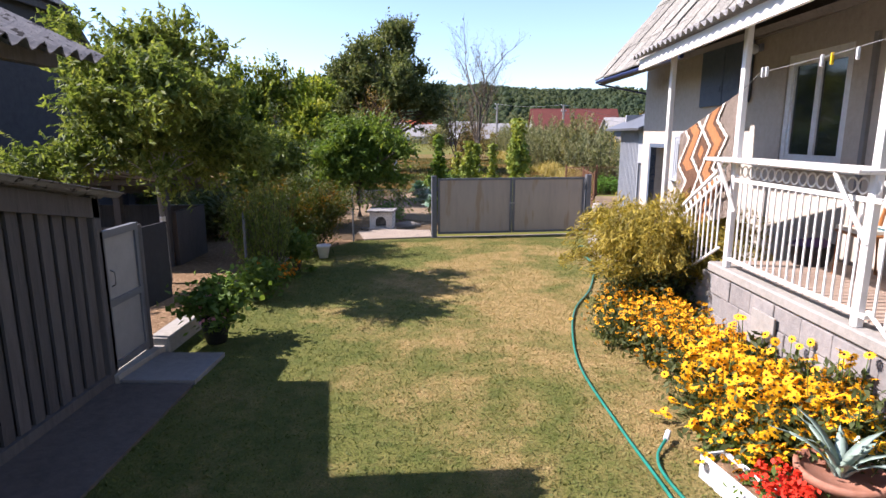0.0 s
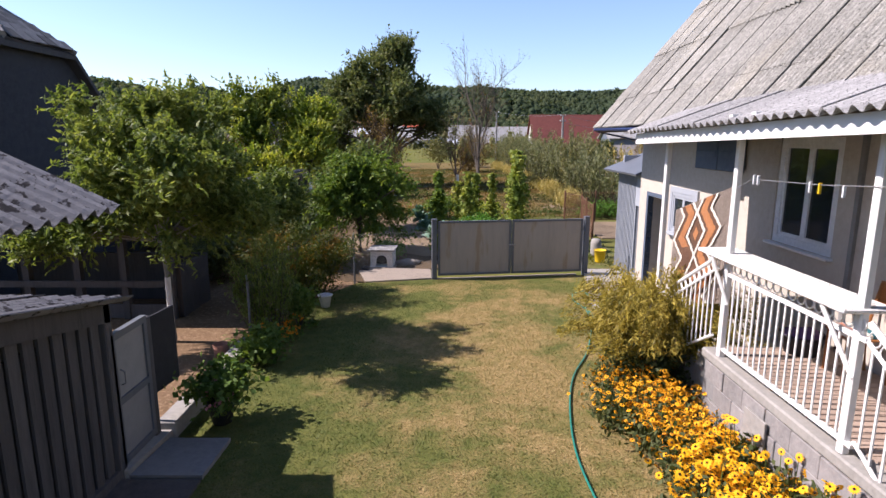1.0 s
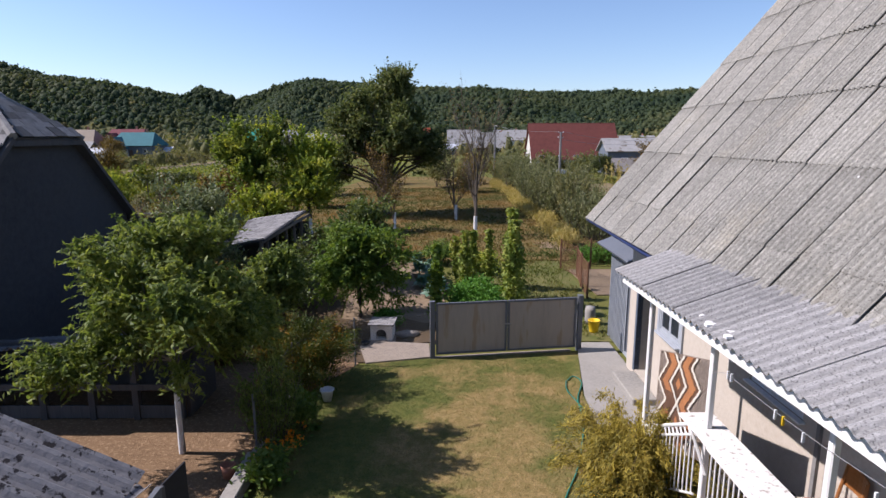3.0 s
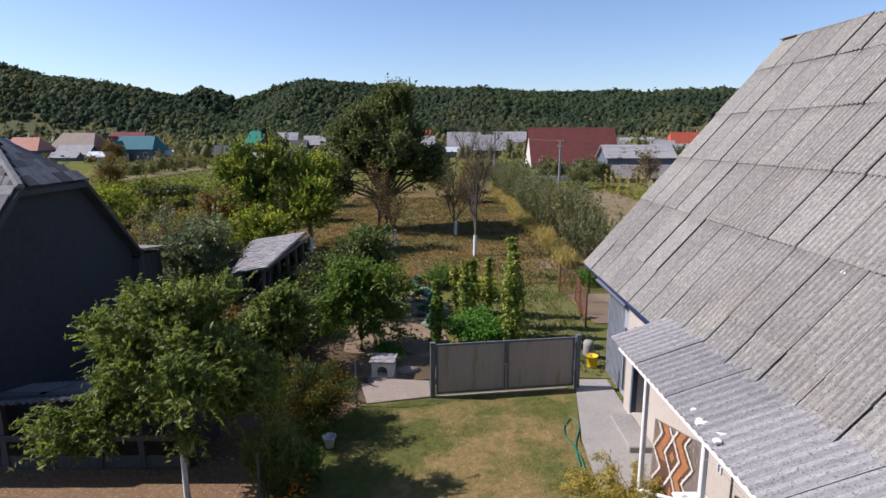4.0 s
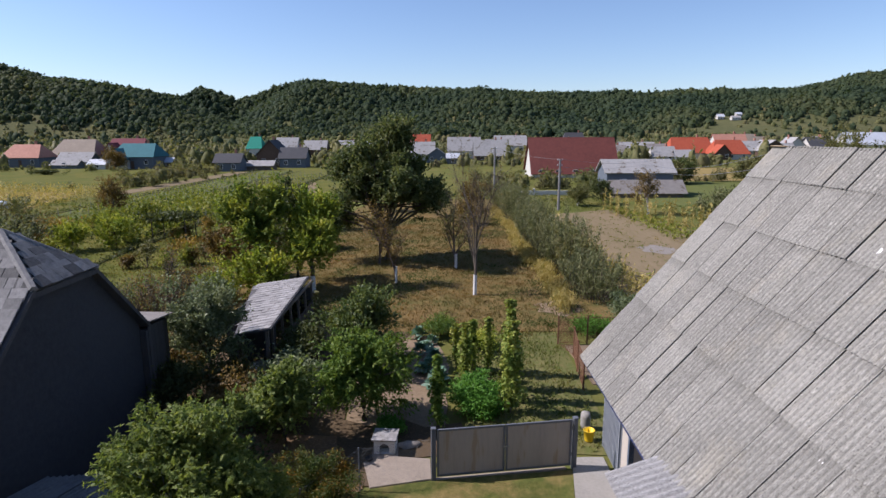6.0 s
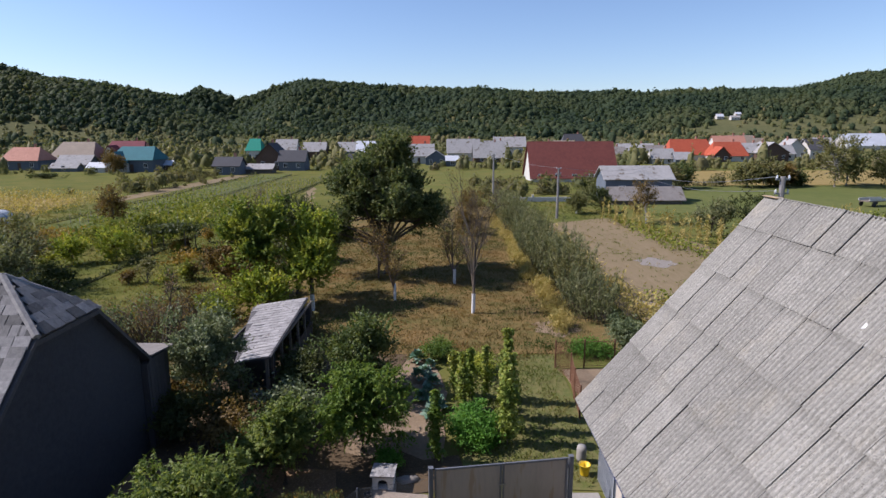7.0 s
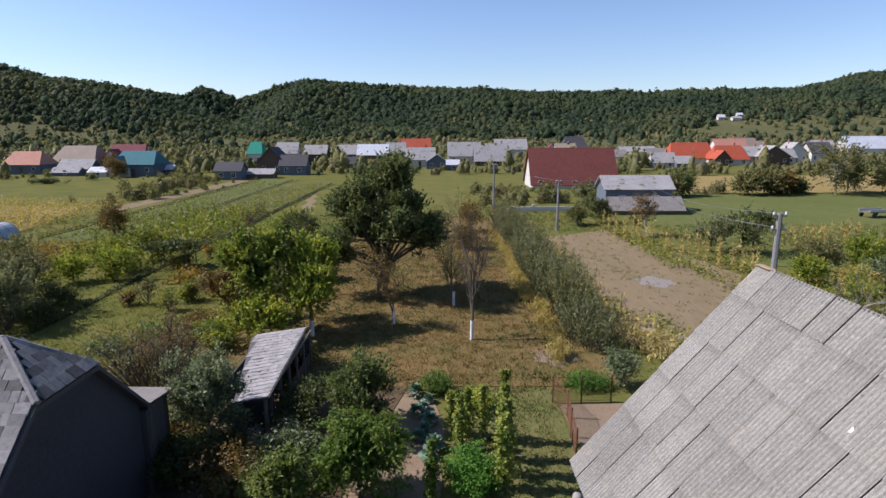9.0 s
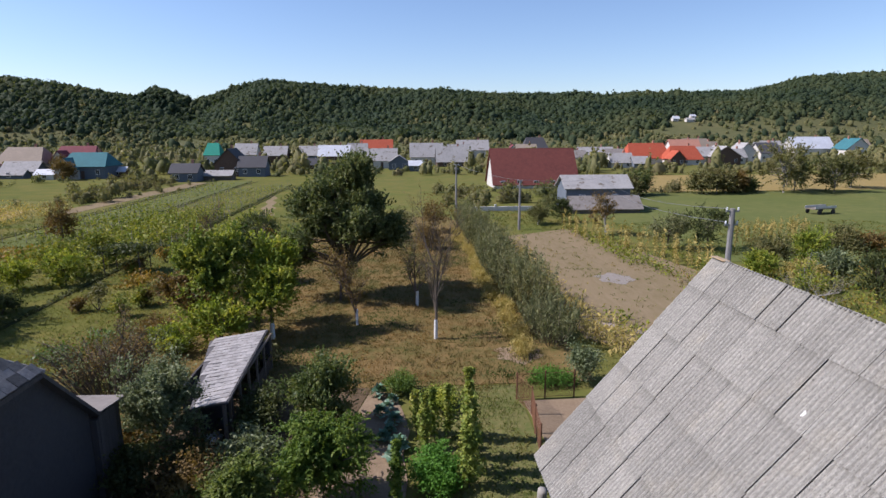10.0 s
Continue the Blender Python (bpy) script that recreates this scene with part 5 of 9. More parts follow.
part("body", bm, M["yellow_plastic"], bucket, smooth=True)
part("handle", tube(bmesh.new(), [(0.165, 0, 0.33), (0.14, 0, 0.4), (0, 0, 0.46), (-0.14, 0, 0.4), (-0.165, 0, 0.33)], 0.005, 5), M["metal_grey"], bucket)
barrel = base("barrel", (4.35, 15.9, 0), "pale concrete-coloured water barrel beyond the annex", "barrel")
part("body", lathe(bmesh.new(), [(0.0, 0.0), (0.13, 0.0), (0.15, 0.12), (0.15, 0.4), (0.13, 0.52), (0.0, 0.52)], 18), M["concrete"], barrel, smooth=True)

# ---- garden gate ----
def garden_gate():
    a, b = Vector((-0.21, 13.33, 0)), Vector((3.53, 13.86, 0))
    turn = math.degrees(math.atan2(b.y - a.y, b.x - a.x))
    width = (b - a).length
    g = base("garden_gate", a, "double gate of pale sheet panels in dark steel frames", "gate", turn=turn)
    for x in (0.0, width):
        post = part("post", boxes((x - 0.06, x + 0.06, -0.06, 0.06, -0.1, 1.44), bevel=0.008), M["steel_grey"], g)
        part("post_cap", boxes((x - 0.065, x + 0.065, -0.065, 0.065, 1.441, 1.455)), M["steel_grey"], post)
    half = (width - 0.2) / 2
    for k in range(2):
        x0 = 0.09 + k * (half + 0.02)
        x1 = x0 + half
        leaf_fr = part("leaf_frame", boxes((x0, x0 + 0.05, -0.025, 0.025, 0.08, 1.4), (x1 - 0.05, x1, -0.025, 0.025, 0.08, 1.4),
                                           (x0 + 0.05, x1 - 0.05, -0.025, 0.025, 0.08, 0.13), (x0 + 0.05, x1 - 0.05, -0.025, 0.025, 1.35, 1.4)), M["steel_grey"], g)
        part("panel", boxes((x0 + 0.05, x1 - 0.05, -0.004, 0.004, 0.13, 1.35)), M["gate_sheet"], leaf_fr, "streaked pale metal sheet")
        for zz in (0.35, 1.1):
            xx = x0 - 0.012 if k == 0 else x1 + 0.012
            part("hinge", tube(bmesh.new(), [(xx, 0, zz), (xx, 0, zz + 0.1)], 0.014, 6), M["steel_grey"], leaf_fr)
    part("latch", boxes((0.09 + half - 0.06, 0.09 + half + 0.1, -0.05, -0.026, 0.78, 0.81)), M["metal_grey"], g)
    return g


garden_gate()
tagged(obj("gate_sill", boxes((-0.05, 3.55, -0.05, 0.05, -0.05, 0.012)), M["paver"]), "worn earth-stained strip under the gate", "kerb", kind="structure").matrix_basis = pose(-0.2, 13.34, 0, 0, 0, 8)

# ---- dog house on its slab ----
sheet("kennel_slab", [(-1.82, 12.95), (-0.28, 13.32), (-0.32, 14.25), (-1.22, 14.36), (-1.24, 15.06), (-1.92, 15.1), (-1.95, 14.4), (-2.12, 14.05)], 0.03, "paver", "pale worn slab before the kennel", "slab")


def dog_house():
    k = base("dog_house", (-1.58, 14.75, 0.03), "small white dog house with a shingled roof on a slab", "dog house", turn=-4)
    bm = bmesh.new()
    w, d, h = 0.29, 0.28, 0.42
    box(bm, -w, w, d - 0.03, d, 0, h)
    box(bm, -w, -w + 0.03, -d + 0.03, d - 0.03, 0, h)
    box(bm, w - 0.03, w, -d + 0.03, d - 0.03, 0, h)
    box(bm, -w + 0.03, w - 0.03, -d + 0.03, d - 0.03, 0, 0.02)
    part("body", bm, M["white"], k)
    bm = bmesh.new()
    arc = [(-0.14, 0.0)] + [(-0.14 * math.cos(a), 0.17 + 0.14 * math.sin(a)) for a in (math.pi * i / 10 for i in range(11))] + [(0.14, 0.0)]
    n = len(arc)
    outer = [(-w, 0.0)] + [(-w + 2 * w * i / (n - 3), h) for i in range(n - 2)] + [(w, 0.0)]
    for y in (-d, -d + 0.03):
        vi = [bm.verts.new((x, y, z)) for x, z in arc]
        vo = [bm.verts.new((x, y, z)) for x, z in outer]
        for i in range(n - 1):
            bm.faces.new((vi[i], vi[i + 1], vo[i + 1], vo[i]) if y == -d else (vo[i], vo[i + 1], vi[i + 1], vi[i]))
    part("front", bm, M["wall_white"], k, "front with an arched opening")
    # dark panel for the shade behind the arch
    part("inside", boxes((-w + 0.04, w - 0.04, 0.0, 0.02, 0.03, h - 0.02)), M["dark_in"], k)
    rf = part("roof", boxes((-w - 0.05, w + 0.05, -d - 0.07, d + 0.05, h, h + 0.035), bevel=0.006), M["shingle"], k, "grey shingled flat roof")
    for r in range(4):
        for c in range(6):
            part("shingle", boxes((-w - 0.055 + c * 0.116, -w + 0.055 + c * 0.116, -d - 0.08 + r * 0.165, -d + 0.085 + r * 0.165, h + 0.036 + 0.004 * (r % 2), h + 0.048 + 0.004 * (r % 2))), M["shingle"], rf)
    return k


dog_house()
bowl = base("dog_bowl", (-1.98, 14.2, 0.03), "dark dog bowl beside the kennel", "bowl")
sack = base("sack", (-0.95, 14.93, 0.0), "grey crumpled sack lying beside the kennel", "sack", turn=8)
bm = bmesh.new()
bmesh.ops.create_icosphere(bm, subdivisions=3, radius=1.0)
for v in bm.verts:
    w = 1 + 0.12 * math.sin(v.co.x * 7 + v.co.y * 4) + 0.08 * math.sin(v.co.y * 11 + v.co.z * 5)
    v.co = Vector((v.co.x * 0.34 * w, v.co.y * 0.17 * w, max(v.co.z, -0.4) * 0.1 * w + 0.045))
part("body", bm, M["ash"], sack, smooth=True)
part("body", lathe(bmesh.new(), [(0, 0), (0.09, 0), (0.12, 0.07), (0.11, 0.07), (0.08, 0.015), (0, 0.015)], 16), M["rubber"], bowl, smooth=True)

# ---- slatted coop wall, its gates and the kerb ----
coop = base("slatted_shed", (-3.23, 1.94, 0), "dark slatted wooden shed with a corrugated top", "shed")
c_inv = Matrix.Translation((3.3, -2.0, 0))


def cpart(name, bm, material, label=""):
    ob = part(name, bm, M[material], coop, label)
    ob.matrix_parent_inverse = c_inv
    return ob


def coop_top(y):
    return 1.80 + (5.25 - y) * 0.19


# dark sheet for the shade seen between the slats
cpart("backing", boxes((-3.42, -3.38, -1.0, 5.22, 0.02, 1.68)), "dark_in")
bm = bmesh.new()
v = [bm.verts.new(p) for p in ((-3.3, -1.0, coop_top(-1.0) - 0.18), (-3.3, 5.26, coop_top(5.26) - 0.18), (-3.3, 5.26, coop_top(5.26)), (-3.3, -1.0, coop_top(-1.0)),
                               (-3.24, -1.0, coop_top(-1.0) - 0.18), (-3.24, 5.26, coop_top(5.26) - 0.18), (-3.24, 5.26, coop_top(5.26)), (-3.24, -1.0, coop_top(-1.0)))]
for f in ((0, 1, 2, 3), (7, 6, 5, 4), (0, 4, 5, 1), (3, 2, 6, 7), (1, 5, 6, 2), (0, 3, 7, 4)):
    bm.faces.new([v[i] for i in f])
cpart("top_board", bm, "wood_dark")
cpart("bottom_board", boxes((-3.32, -3.25, -1.0, 5.26, 0.0, 0.12)), "wood_dark")
cpart("corner_post", boxes((-3.36, -3.24, 5.16, 5.28, 0.0, 1.84), bevel=0.01), "wood_dark")
for k in range(38):
    y = 5.02 - k * 0.165
    cpart("slat", boxes((-3.31, -3.285, y, y + 0.115, 0.12, coop_top(y) - 0.15)), "wood_dark")
lean_sheet = wave_sheet(0.9, 4.3, 6, 0.025)
lean_sheet.materials.append(M["asbestos_dark"])
for k in range(3):
    s = new("roof_sheet", lean_sheet)
    s.parent, s.matrix_parent_inverse = coop, c_inv
    s.matrix_basis = Matrix.Translation((-3.08 - k * 0.86, 5.42, coop_top(5.42) + 0.05 + 0.008 * (k % 2))) @ Matrix.Rotation(-math.atan(0.19), 4, "X") @ Matrix.Rotation(radians(180), 4, "Z") @ pose(0, 0, 0)
cpart("side_wall", boxes((-5.6, -3.38, 5.14, 5.2, 0.0, 1.7)), "wood_dark")

yard_gate = base("yard_gate", (-3.2, 5.17, 0.13), "grey two-panel wooden yard gate with a latch", "gate")
part("gate_frame", boxes((-0.03, 0.03, 0.0, 0.06, 0, 1.36), (-0.03, 0.03, 0.60, 0.66, 0, 1.36), (-0.03, 0.03, 0.06, 0.60, 1.29, 1.36), (-0.03, 0.03, 0.06, 0.60, 0.0, 0.07), (-0.03, 0.03, 0.06, 0.60, 0.62, 0.69)), M["steel_grey"], yard_gate)
part("upper_panel", boxes((-0.008, 0.008, 0.06, 0.60, 0.69, 1.29)), M["door_sheet"], yard_gate)
part("lower_panel", boxes((-0.008, 0.008, 0.06, 0.60, 0.07, 0.62)), M["door_sheet"], yard_gate)
part("handle", tube(bmesh.new(), [(0.03, 0.1, 0.82), (0.07, 0.1, 0.84), (0.07, 0.1, 0.96), (0.03, 0.1, 0.98)], 0.008, 5), M["metal_grey"], yard_gate)
gp = base("gate_post", (-3.22, 5.86, 0.0), "dark wooden gate post", "post")
part("shaft", boxes((-0.05, 0.05, -0.05, 0.05, -0.05, 1.46), bevel=0.01), M["wood_dark"], gp)
bp = base("hanging_panel", (-3.24, 6.24, 0.5), "black tarred panel fixed beside the gate post", "panel")
part("panel", boxes((-0.015, 0.015, -0.32, 0.26, 0, 0.9), bevel=0.004), M["tar"], bp)
bp.rotation_euler = (0, 0, radians(-6))
part("stay", boxes((-0.02, 0.02, -0.27, -0.23, -0.5, 0.0)), M["wood_dark"], bp)
tagged(obj("kerb", boxes((-3.26, -3.02, 5.95, 8.75, -0.05, 0.19), (-3.24, -3.04, 8.76, 12.4, -0.05, 0.12), bevel=0.015), M["concrete"]), "rough concrete kerb wall along the chicken yard", "kerb", kind="structure")
sheet("threshold", [(-3.3, 5.14), (-3.13, 5.14), (-3.07, 5.95), (-3.3, 5.95)], 0.1, "concrete", "pale worn concrete threshold under the gate", "kerb")
sheet("slab", [(-3.12, 5.14), (-2.4, 5.14), (-2.38, 5.86), (-3.06, 5.86)], 0.05, "concrete_dark", "concrete slab before the gate", "slab")
sheet("pavement_shed", [(-3.26, -3.0), (-2.35, -3.0), (-2.4, 5.1), (-3.26, 5.1)], 0.03, "path_dark", "worn concrete path along the slatted shed, coloured darker for its shadow", "path")

# ---- shed with the mossy corrugated roof ----
barn = base("barn", (-4.4, 0.0, 0), "old shed with a mossy corrugated roof", "barn")
b_inv = Matrix.Translation((4.4, 0, 0))


def bpart(name, bm, material, label=""):
    ob = part(name, bm, M[material], barn, label)
    ob.matrix_parent_inverse = b_inv
    return ob


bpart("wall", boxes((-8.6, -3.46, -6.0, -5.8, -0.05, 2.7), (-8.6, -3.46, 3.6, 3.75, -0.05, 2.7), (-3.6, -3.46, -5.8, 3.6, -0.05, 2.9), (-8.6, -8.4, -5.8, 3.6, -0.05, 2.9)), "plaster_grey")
mossy = wave_sheet(1.16, 2.0, 8, 0.03)
mossy.materials.append(M["asbestos_dark"])
b_slope = math.atan2(0.47, 1.0)
for col in range(9):
    for row in range(2):
        for sgn in (1, -1):
            s = new("roof_sheet", mossy)
            s.parent, s.matrix_parent_inverse = barn, b_inv
            y = 3.95 - col * 1.1
            if sgn > 0:
                s.matrix_basis = (Matrix.Translation((-2.26, y, 2.86)) @ Matrix.Rotation(b_slope, 4, "Y") @ Matrix.Translation((-row * 1.86, 0, 0.03 * row + 0.012 * (col % 2)))
                                  @ Matrix.Rotation(radians(90), 4, "Z") @ Matrix.Translation((-1.16, 0, 0)))
            else:
                s.matrix_basis = (Matrix.Translation((-9.1, y, 2.86)) @ Matrix.Rotation(-b_slope, 4, "Y") @ Matrix.Translation((row * 1.86, 0, 0.03 * row + 0.012 * (col % 2)))
                                  @ Matrix.Rotation(radians(-90), 4, "Z"))
bpart("rafter", boxes((-2.6, -2.5, -5.8, 3.85, 2.8, 2.9)), "wood_dark")

# ---- open poultry shelter ----
pen = base("poultry_shelter", (-7.0, 10.4, 0), "dark open poultry shelter with wooden posts", "shelter")
p_inv = Matrix.Translation((7.0, -10.4, 0))


def ppart(name, bm, material, label=""):
    ob = part(name, bm, M[material], pen, label)
    ob.matrix_parent_inverse = p_inv
    return ob


for x in (-8.6, -7.7, -6.75, -5.9, -5.05):
    ppart("post", boxes((x - 0.06, x + 0.06, 10.22, 10.34, -0.05, 1.6)), "wood_dark")
ppart("rail", boxes((-8.7, -5.0, 10.19, 10.24, 0.62, 0.74)), "wood_dark")
ppart("sill_board", boxes((-8.7, -5.0, 10.24, 10.28, 0.02, 0.28)), "wood_dark")
ppart("beam", boxes((-8.9, -4.9, 10.2, 10.34, 1.5, 1.6)), "wood_dark")
ppart("back_wall", boxes((-8.9, -4.95, 11.6, 11.7, -0.05, 0.98), (-4.98, -4.9, 10.35, 11.6, -0.05, 1.0)), "wood_dark")
pen_sheet = wave_sheet(1.16, 2.1, 8, 0.028)
pen_sheet.materials.append(M["asbestos_black"])
for k in range(4):
    s = new("roof_sheet", pen_sheet)
    s.parent, s.matrix_parent_inverse = pen, p_inv
    s.matrix_basis = Matrix.Translation((-9.1 + k * 1.1, 9.85, 1.52 + 0.006 * (k % 2) + k * 0.07)) @ Matrix.Rotation(radians(-3.6), 4, "Y") @ Matrix.Rotation(radians(-13), 4, "X")

# ---- neighbour's dark house with the half-hipped slate roof ----
lh = base("neighbour_house", (-12.0, 13.5, 0), "neighbour's grey plastered house with a half-hipped slate roof", "house")
l_inv = Matrix.Translation((12.0, -13.5, 0))


def lpart(name, bm, material, label="", parent=None):
    ob = part(name, bm, M[material], parent or lh, label)
    if parent is None:
        ob.matrix_parent_inverse = l_inv
    return ob


LX, RY, RZ = -9.3, 13.52, 6.5
bm = bmesh.new()
prof = ((10.3, -0.05), (16.75, -0.05), (16.75, 3.25), (14.62, 5.3), (12.42, 5.3), (10.3, 3.4))
a = [bm.verts.new((LX, y, z)) for y, z in prof]
b = [bm.verts.new((-19.0, y, z)) for y, z in prof]
bm.faces.new(a)
bm.faces.new(b[::-1])
for i in range(6):
    bm.faces.new((a[i], b[i], b[(i + 1) % 6], a[(i + 1) % 6]))
bmesh.ops.recalc_face_normals(bm, faces=bm.faces)
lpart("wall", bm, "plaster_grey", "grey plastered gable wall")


def slab_face(bm, pts, thick):
    """A slab with the given upper outline, thickened downwards along its normal."""
    pts = [Vector(p) for p in pts]
    n = (pts[1] - pts[0]).cross(pts[2] - pts[0]).normalized()
    if n.z < 0:
        pts.reverse()
        n = -n
    top = [bm.verts.new(p) for p in pts]
    low = [bm.verts.new(p - n * thick) for p in pts]
    bm.faces.new(top)
    bm.faces.new(low[::-1])
    k = len(pts)
    for i in range(k):
        bm.faces.new((low[i], low[(i + 1) % k], top[(i + 1) % k], top[i]))
    return n


roof_rows = {"near": [(-9.05, 12.3, 5.388), (-10.55, RY, RZ), (-19.3, RY, RZ), (-19.3, 9.9, 3.2), (-9.05, 9.9, 3.2)],
             "hip": [(-9.05, 12.3, 5.388), (-9.05, 14.7, 5.313), (-10.55, RY, RZ)],
             "far": [(-9.05, 14.7, 5.313), (-9.05, 17.0, 3.0), (-19.3, 17.0, 3.0), (-19.3, RY, RZ), (-10.55, RY, RZ)]}
bm = bmesh.new()
for pts in roof_rows.values():
    slab_face(bm, pts, 0.1)
l_roof = lpart("roof", bm, "wood_dark")
tile_bm = boxes((-0.205, 0.205, -0.17, 0.17, 0.0, 0.022), bevel=0.005)
tile_me = bpy.data.meshes.new("slate")
tile_bm.to_mesh(tile_me)
tile_bm.free()
tile_me.materials.append(M["slate"])


def slates(corner, along, upward, inside, cols, rows):
    """Rows of slates over a roof face; along and upward are unit vectors of the face."""
    along, upward = Vector(along).normalized(), Vector(upward).normalized()
    nrm = along.cross(upward).normalized()
    for r in range(rows):
        for c in range(cols):
            p = Vector(corner) + along * ((c + (0.5 if r % 2 else 0.0)) * 0.385) + upward * (r * 0.27 + 0.14)
            if not inside(p):
                p = p - along * 0.19
                if not inside(p):
                    continue
            s = new("slate", tile_me)
            s.parent = l_roof
            m = Matrix((along, upward, nrm)).transposed().to_4x4()
            s.matrix_basis = Matrix.Translation(p + nrm * (0.026 + rng_r.uniform(0, 0.022))) @ m @ pose(0, 0, 0, 3.2, rng_r.uniform(-1.2, 1.2), rng_r.uniform(-2.5, 2.5)) @ Matrix.Diagonal((0.915, 0.98, 1, 1))


slates((-9.05, 12.3, 5.388), (0, 1, 0), (-1.5, 0, 1.13), lambda p: 12.3 + (p.x + 9.05) / -1.5 * 1.22 + 0.1 < p.y < 14.7 - (p.x + 9.05) / -1.5 * 1.18 - 0.1, 7, 7)
slates((-14.9, 9.9, 3.2), (1, 0, 0), (0, 3.62, 3.3), lambda p: p.x < -9.3 and p.y < RY and (p.y < 12.3 or p.x < -9.05 - (p.y - 12.3) / 1.22 * 1.5 - 0.12), 16, 18)
bm = bmesh.new()
tube(bm, [(-9.05, 12.3, 5.41), (-10.55, RY, RZ + 0.02)], 0.09, 6)
tube(bm, [(-9.05, 14.7, 5.34), (-10.55, RY, RZ + 0.04)], 0.08, 6)
tube(bm, [(-10.55, RY, RZ + 0.04), (-19.3, RY, RZ + 0.04)], 0.07, 6)
lpart("hip_cap", bm, "slate", "pale slate hip caps", parent=l_roof)
lpart("barge_board", boxes((-9.12, -9.06, 12.3, 14.7, 5.2, 5.32)), "wood_dark")

ls = base("lean_to", (-9.75, 17.55, 0), "dark wooden lean-to against the neighbour's house", "shed")
part("wall", boxes((-0.7, 0.62, -0.75, 0.6, -0.05, 2.85)), M["wood_dark"], ls)
for k in range(6):
    part("board", boxes((0.622, 0.645, -0.64 + k * 0.195, -0.46 + k * 0.195, -0.05, 2.95 - k * 0.02)), M["wood_dark"], ls)
bm = bmesh.new()
slab_face(bm, [(-0.9, -0.7, 3.2), (0.8, -0.75, 3.17), (0.8, 0.75, 2.97), (-0.9, 0.75, 3.0)], 0.035)
part("roof", bm, M["tile_worn"], ls, "pale weathered board roof")

# ---- low open shed with the pale shingle roof ----
hut = base("woodshed", (-7.4, 23.6, 0), "low dark woodshed with a pale shingle roof", "shed")
h_inv = Matrix.Translation((7.4, -23.6, 0))


def kpart(name, bm, material, label="", parent=None):
    ob = part(name, bm, M[material], parent or hut, label)
    if parent is None:
        ob.matrix_parent_inverse = h_inv
    return ob


bm = bmesh.new()
slab_face(bm, [(-6.22, 19.8, 1.85), (-6.6, 27.6, 1.85), (-9.3, 27.2, 1.45), (-7.6, 19.9, 1.58)], 0.07)
h_roof = kpart("roof", bm, "wood_dark")
sh_me = bpy.data.meshes.new("shingle")
sbm = boxes((-0.155, 0.155, -0.2, 0.2, 0, 0.012))
sbm.to_mesh(sh_me)
sbm.free()
sh_me.materials.append(M["shingle"])
for r in range(20):
    for c in range(9):
        y = 20.05 + r * 0.38
        right = -6.27 - (y - 19.8) / 7.8 * 0.38
        left = -7.55 - (y - 19.9) / 7.3 * 1.68
        x = right - 0.16 - c * 0.31
        if x < left + 0.1:
            continue
        z = 1.85 - (right - x) / (right - left) * (0.27 + 0.13 * (y - 19.8) / 7.8)
        s = new("shingle", sh_me)
        s.parent = h_roof
        s.matrix_basis = Matrix.Translation((x, y, z + 0.012 + rng_r.uniform(0, 0.01))) @ pose(0, 0, 0, -1.5, -9, rng_r.uniform(-2, 2))
for k in range(6):
    kpart("side_post", boxes((-6.47, -6.38, 20.6 + k * 1.3, 20.7 + k * 1.3, -0.05, 1.74)), "wood_old")
kpart("side_wall", boxes((-6.46, -6.42, 20.1, 27.3, -0.05, 0.7)), "wood_brown")
kpart("top_beam", boxes((-6.47, -6.39, 20.0, 27.4, 1.62, 1.73)), "wood_old")
# dark floor colour carries the shade inside the open shed
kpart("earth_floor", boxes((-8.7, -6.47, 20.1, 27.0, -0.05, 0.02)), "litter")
for k in range(9):
    logs = base("log_stack", (-8.2 + 0.1 * (k % 2), 21.8 + k * 0.58, 0.02), "stack of old split logs in the woodshed", "logs", "stored logs")
    part("logs", boxes(*[(0.0, 0.5, -0.25 + 0.125 * i, -0.135 + 0.125 * i, 0.14 * j, 0.13 + 0.14 * j) for i in range(4) for j in range(4 + k % 3)], bevel=0.02), M["wood_brown"], logs)
kpart("back_wall", boxes((-9.0, -6.46, 27.1, 27.16, -0.05, 1.4), (-8.8, -8.72, 22.2, 27.1, -0.05, 1.4)), "wood_dark")
# added dark wall that stands in for the shade inside
kpart("inner_wall", boxes((-8.4, -6.5, 21.2, 21.26, -0.05, 1.5), (-7.75, -7.69, 20.0, 21.2, -0.05, 1.45)), "wood_dark")
for x in (-7.45, -6.43):
    kpart("post", boxes((x - 0.06, x + 0.06, 19.95, 20.07, -0.05, 1.62 + (x + 7.45) * 0.13)), "wood_old")
for k in range(5):
    pail = base("stored_pot", (-7.2 + 0.18 * (k % 3), 20.2 + 0.22 * (k // 2), 0), "old pale enamel pot stored in the shed", "pot", "pots in the shed")
    part("body", lathe(bmesh.new(), [(0, 0), (0.1, 0), (0.13, 0.22), (0.12, 0.22), (0.09, 0.02), (0, 0.02)], 14), M["white_plastic" if k % 2 else "metal_grey"], pail, smooth=True)

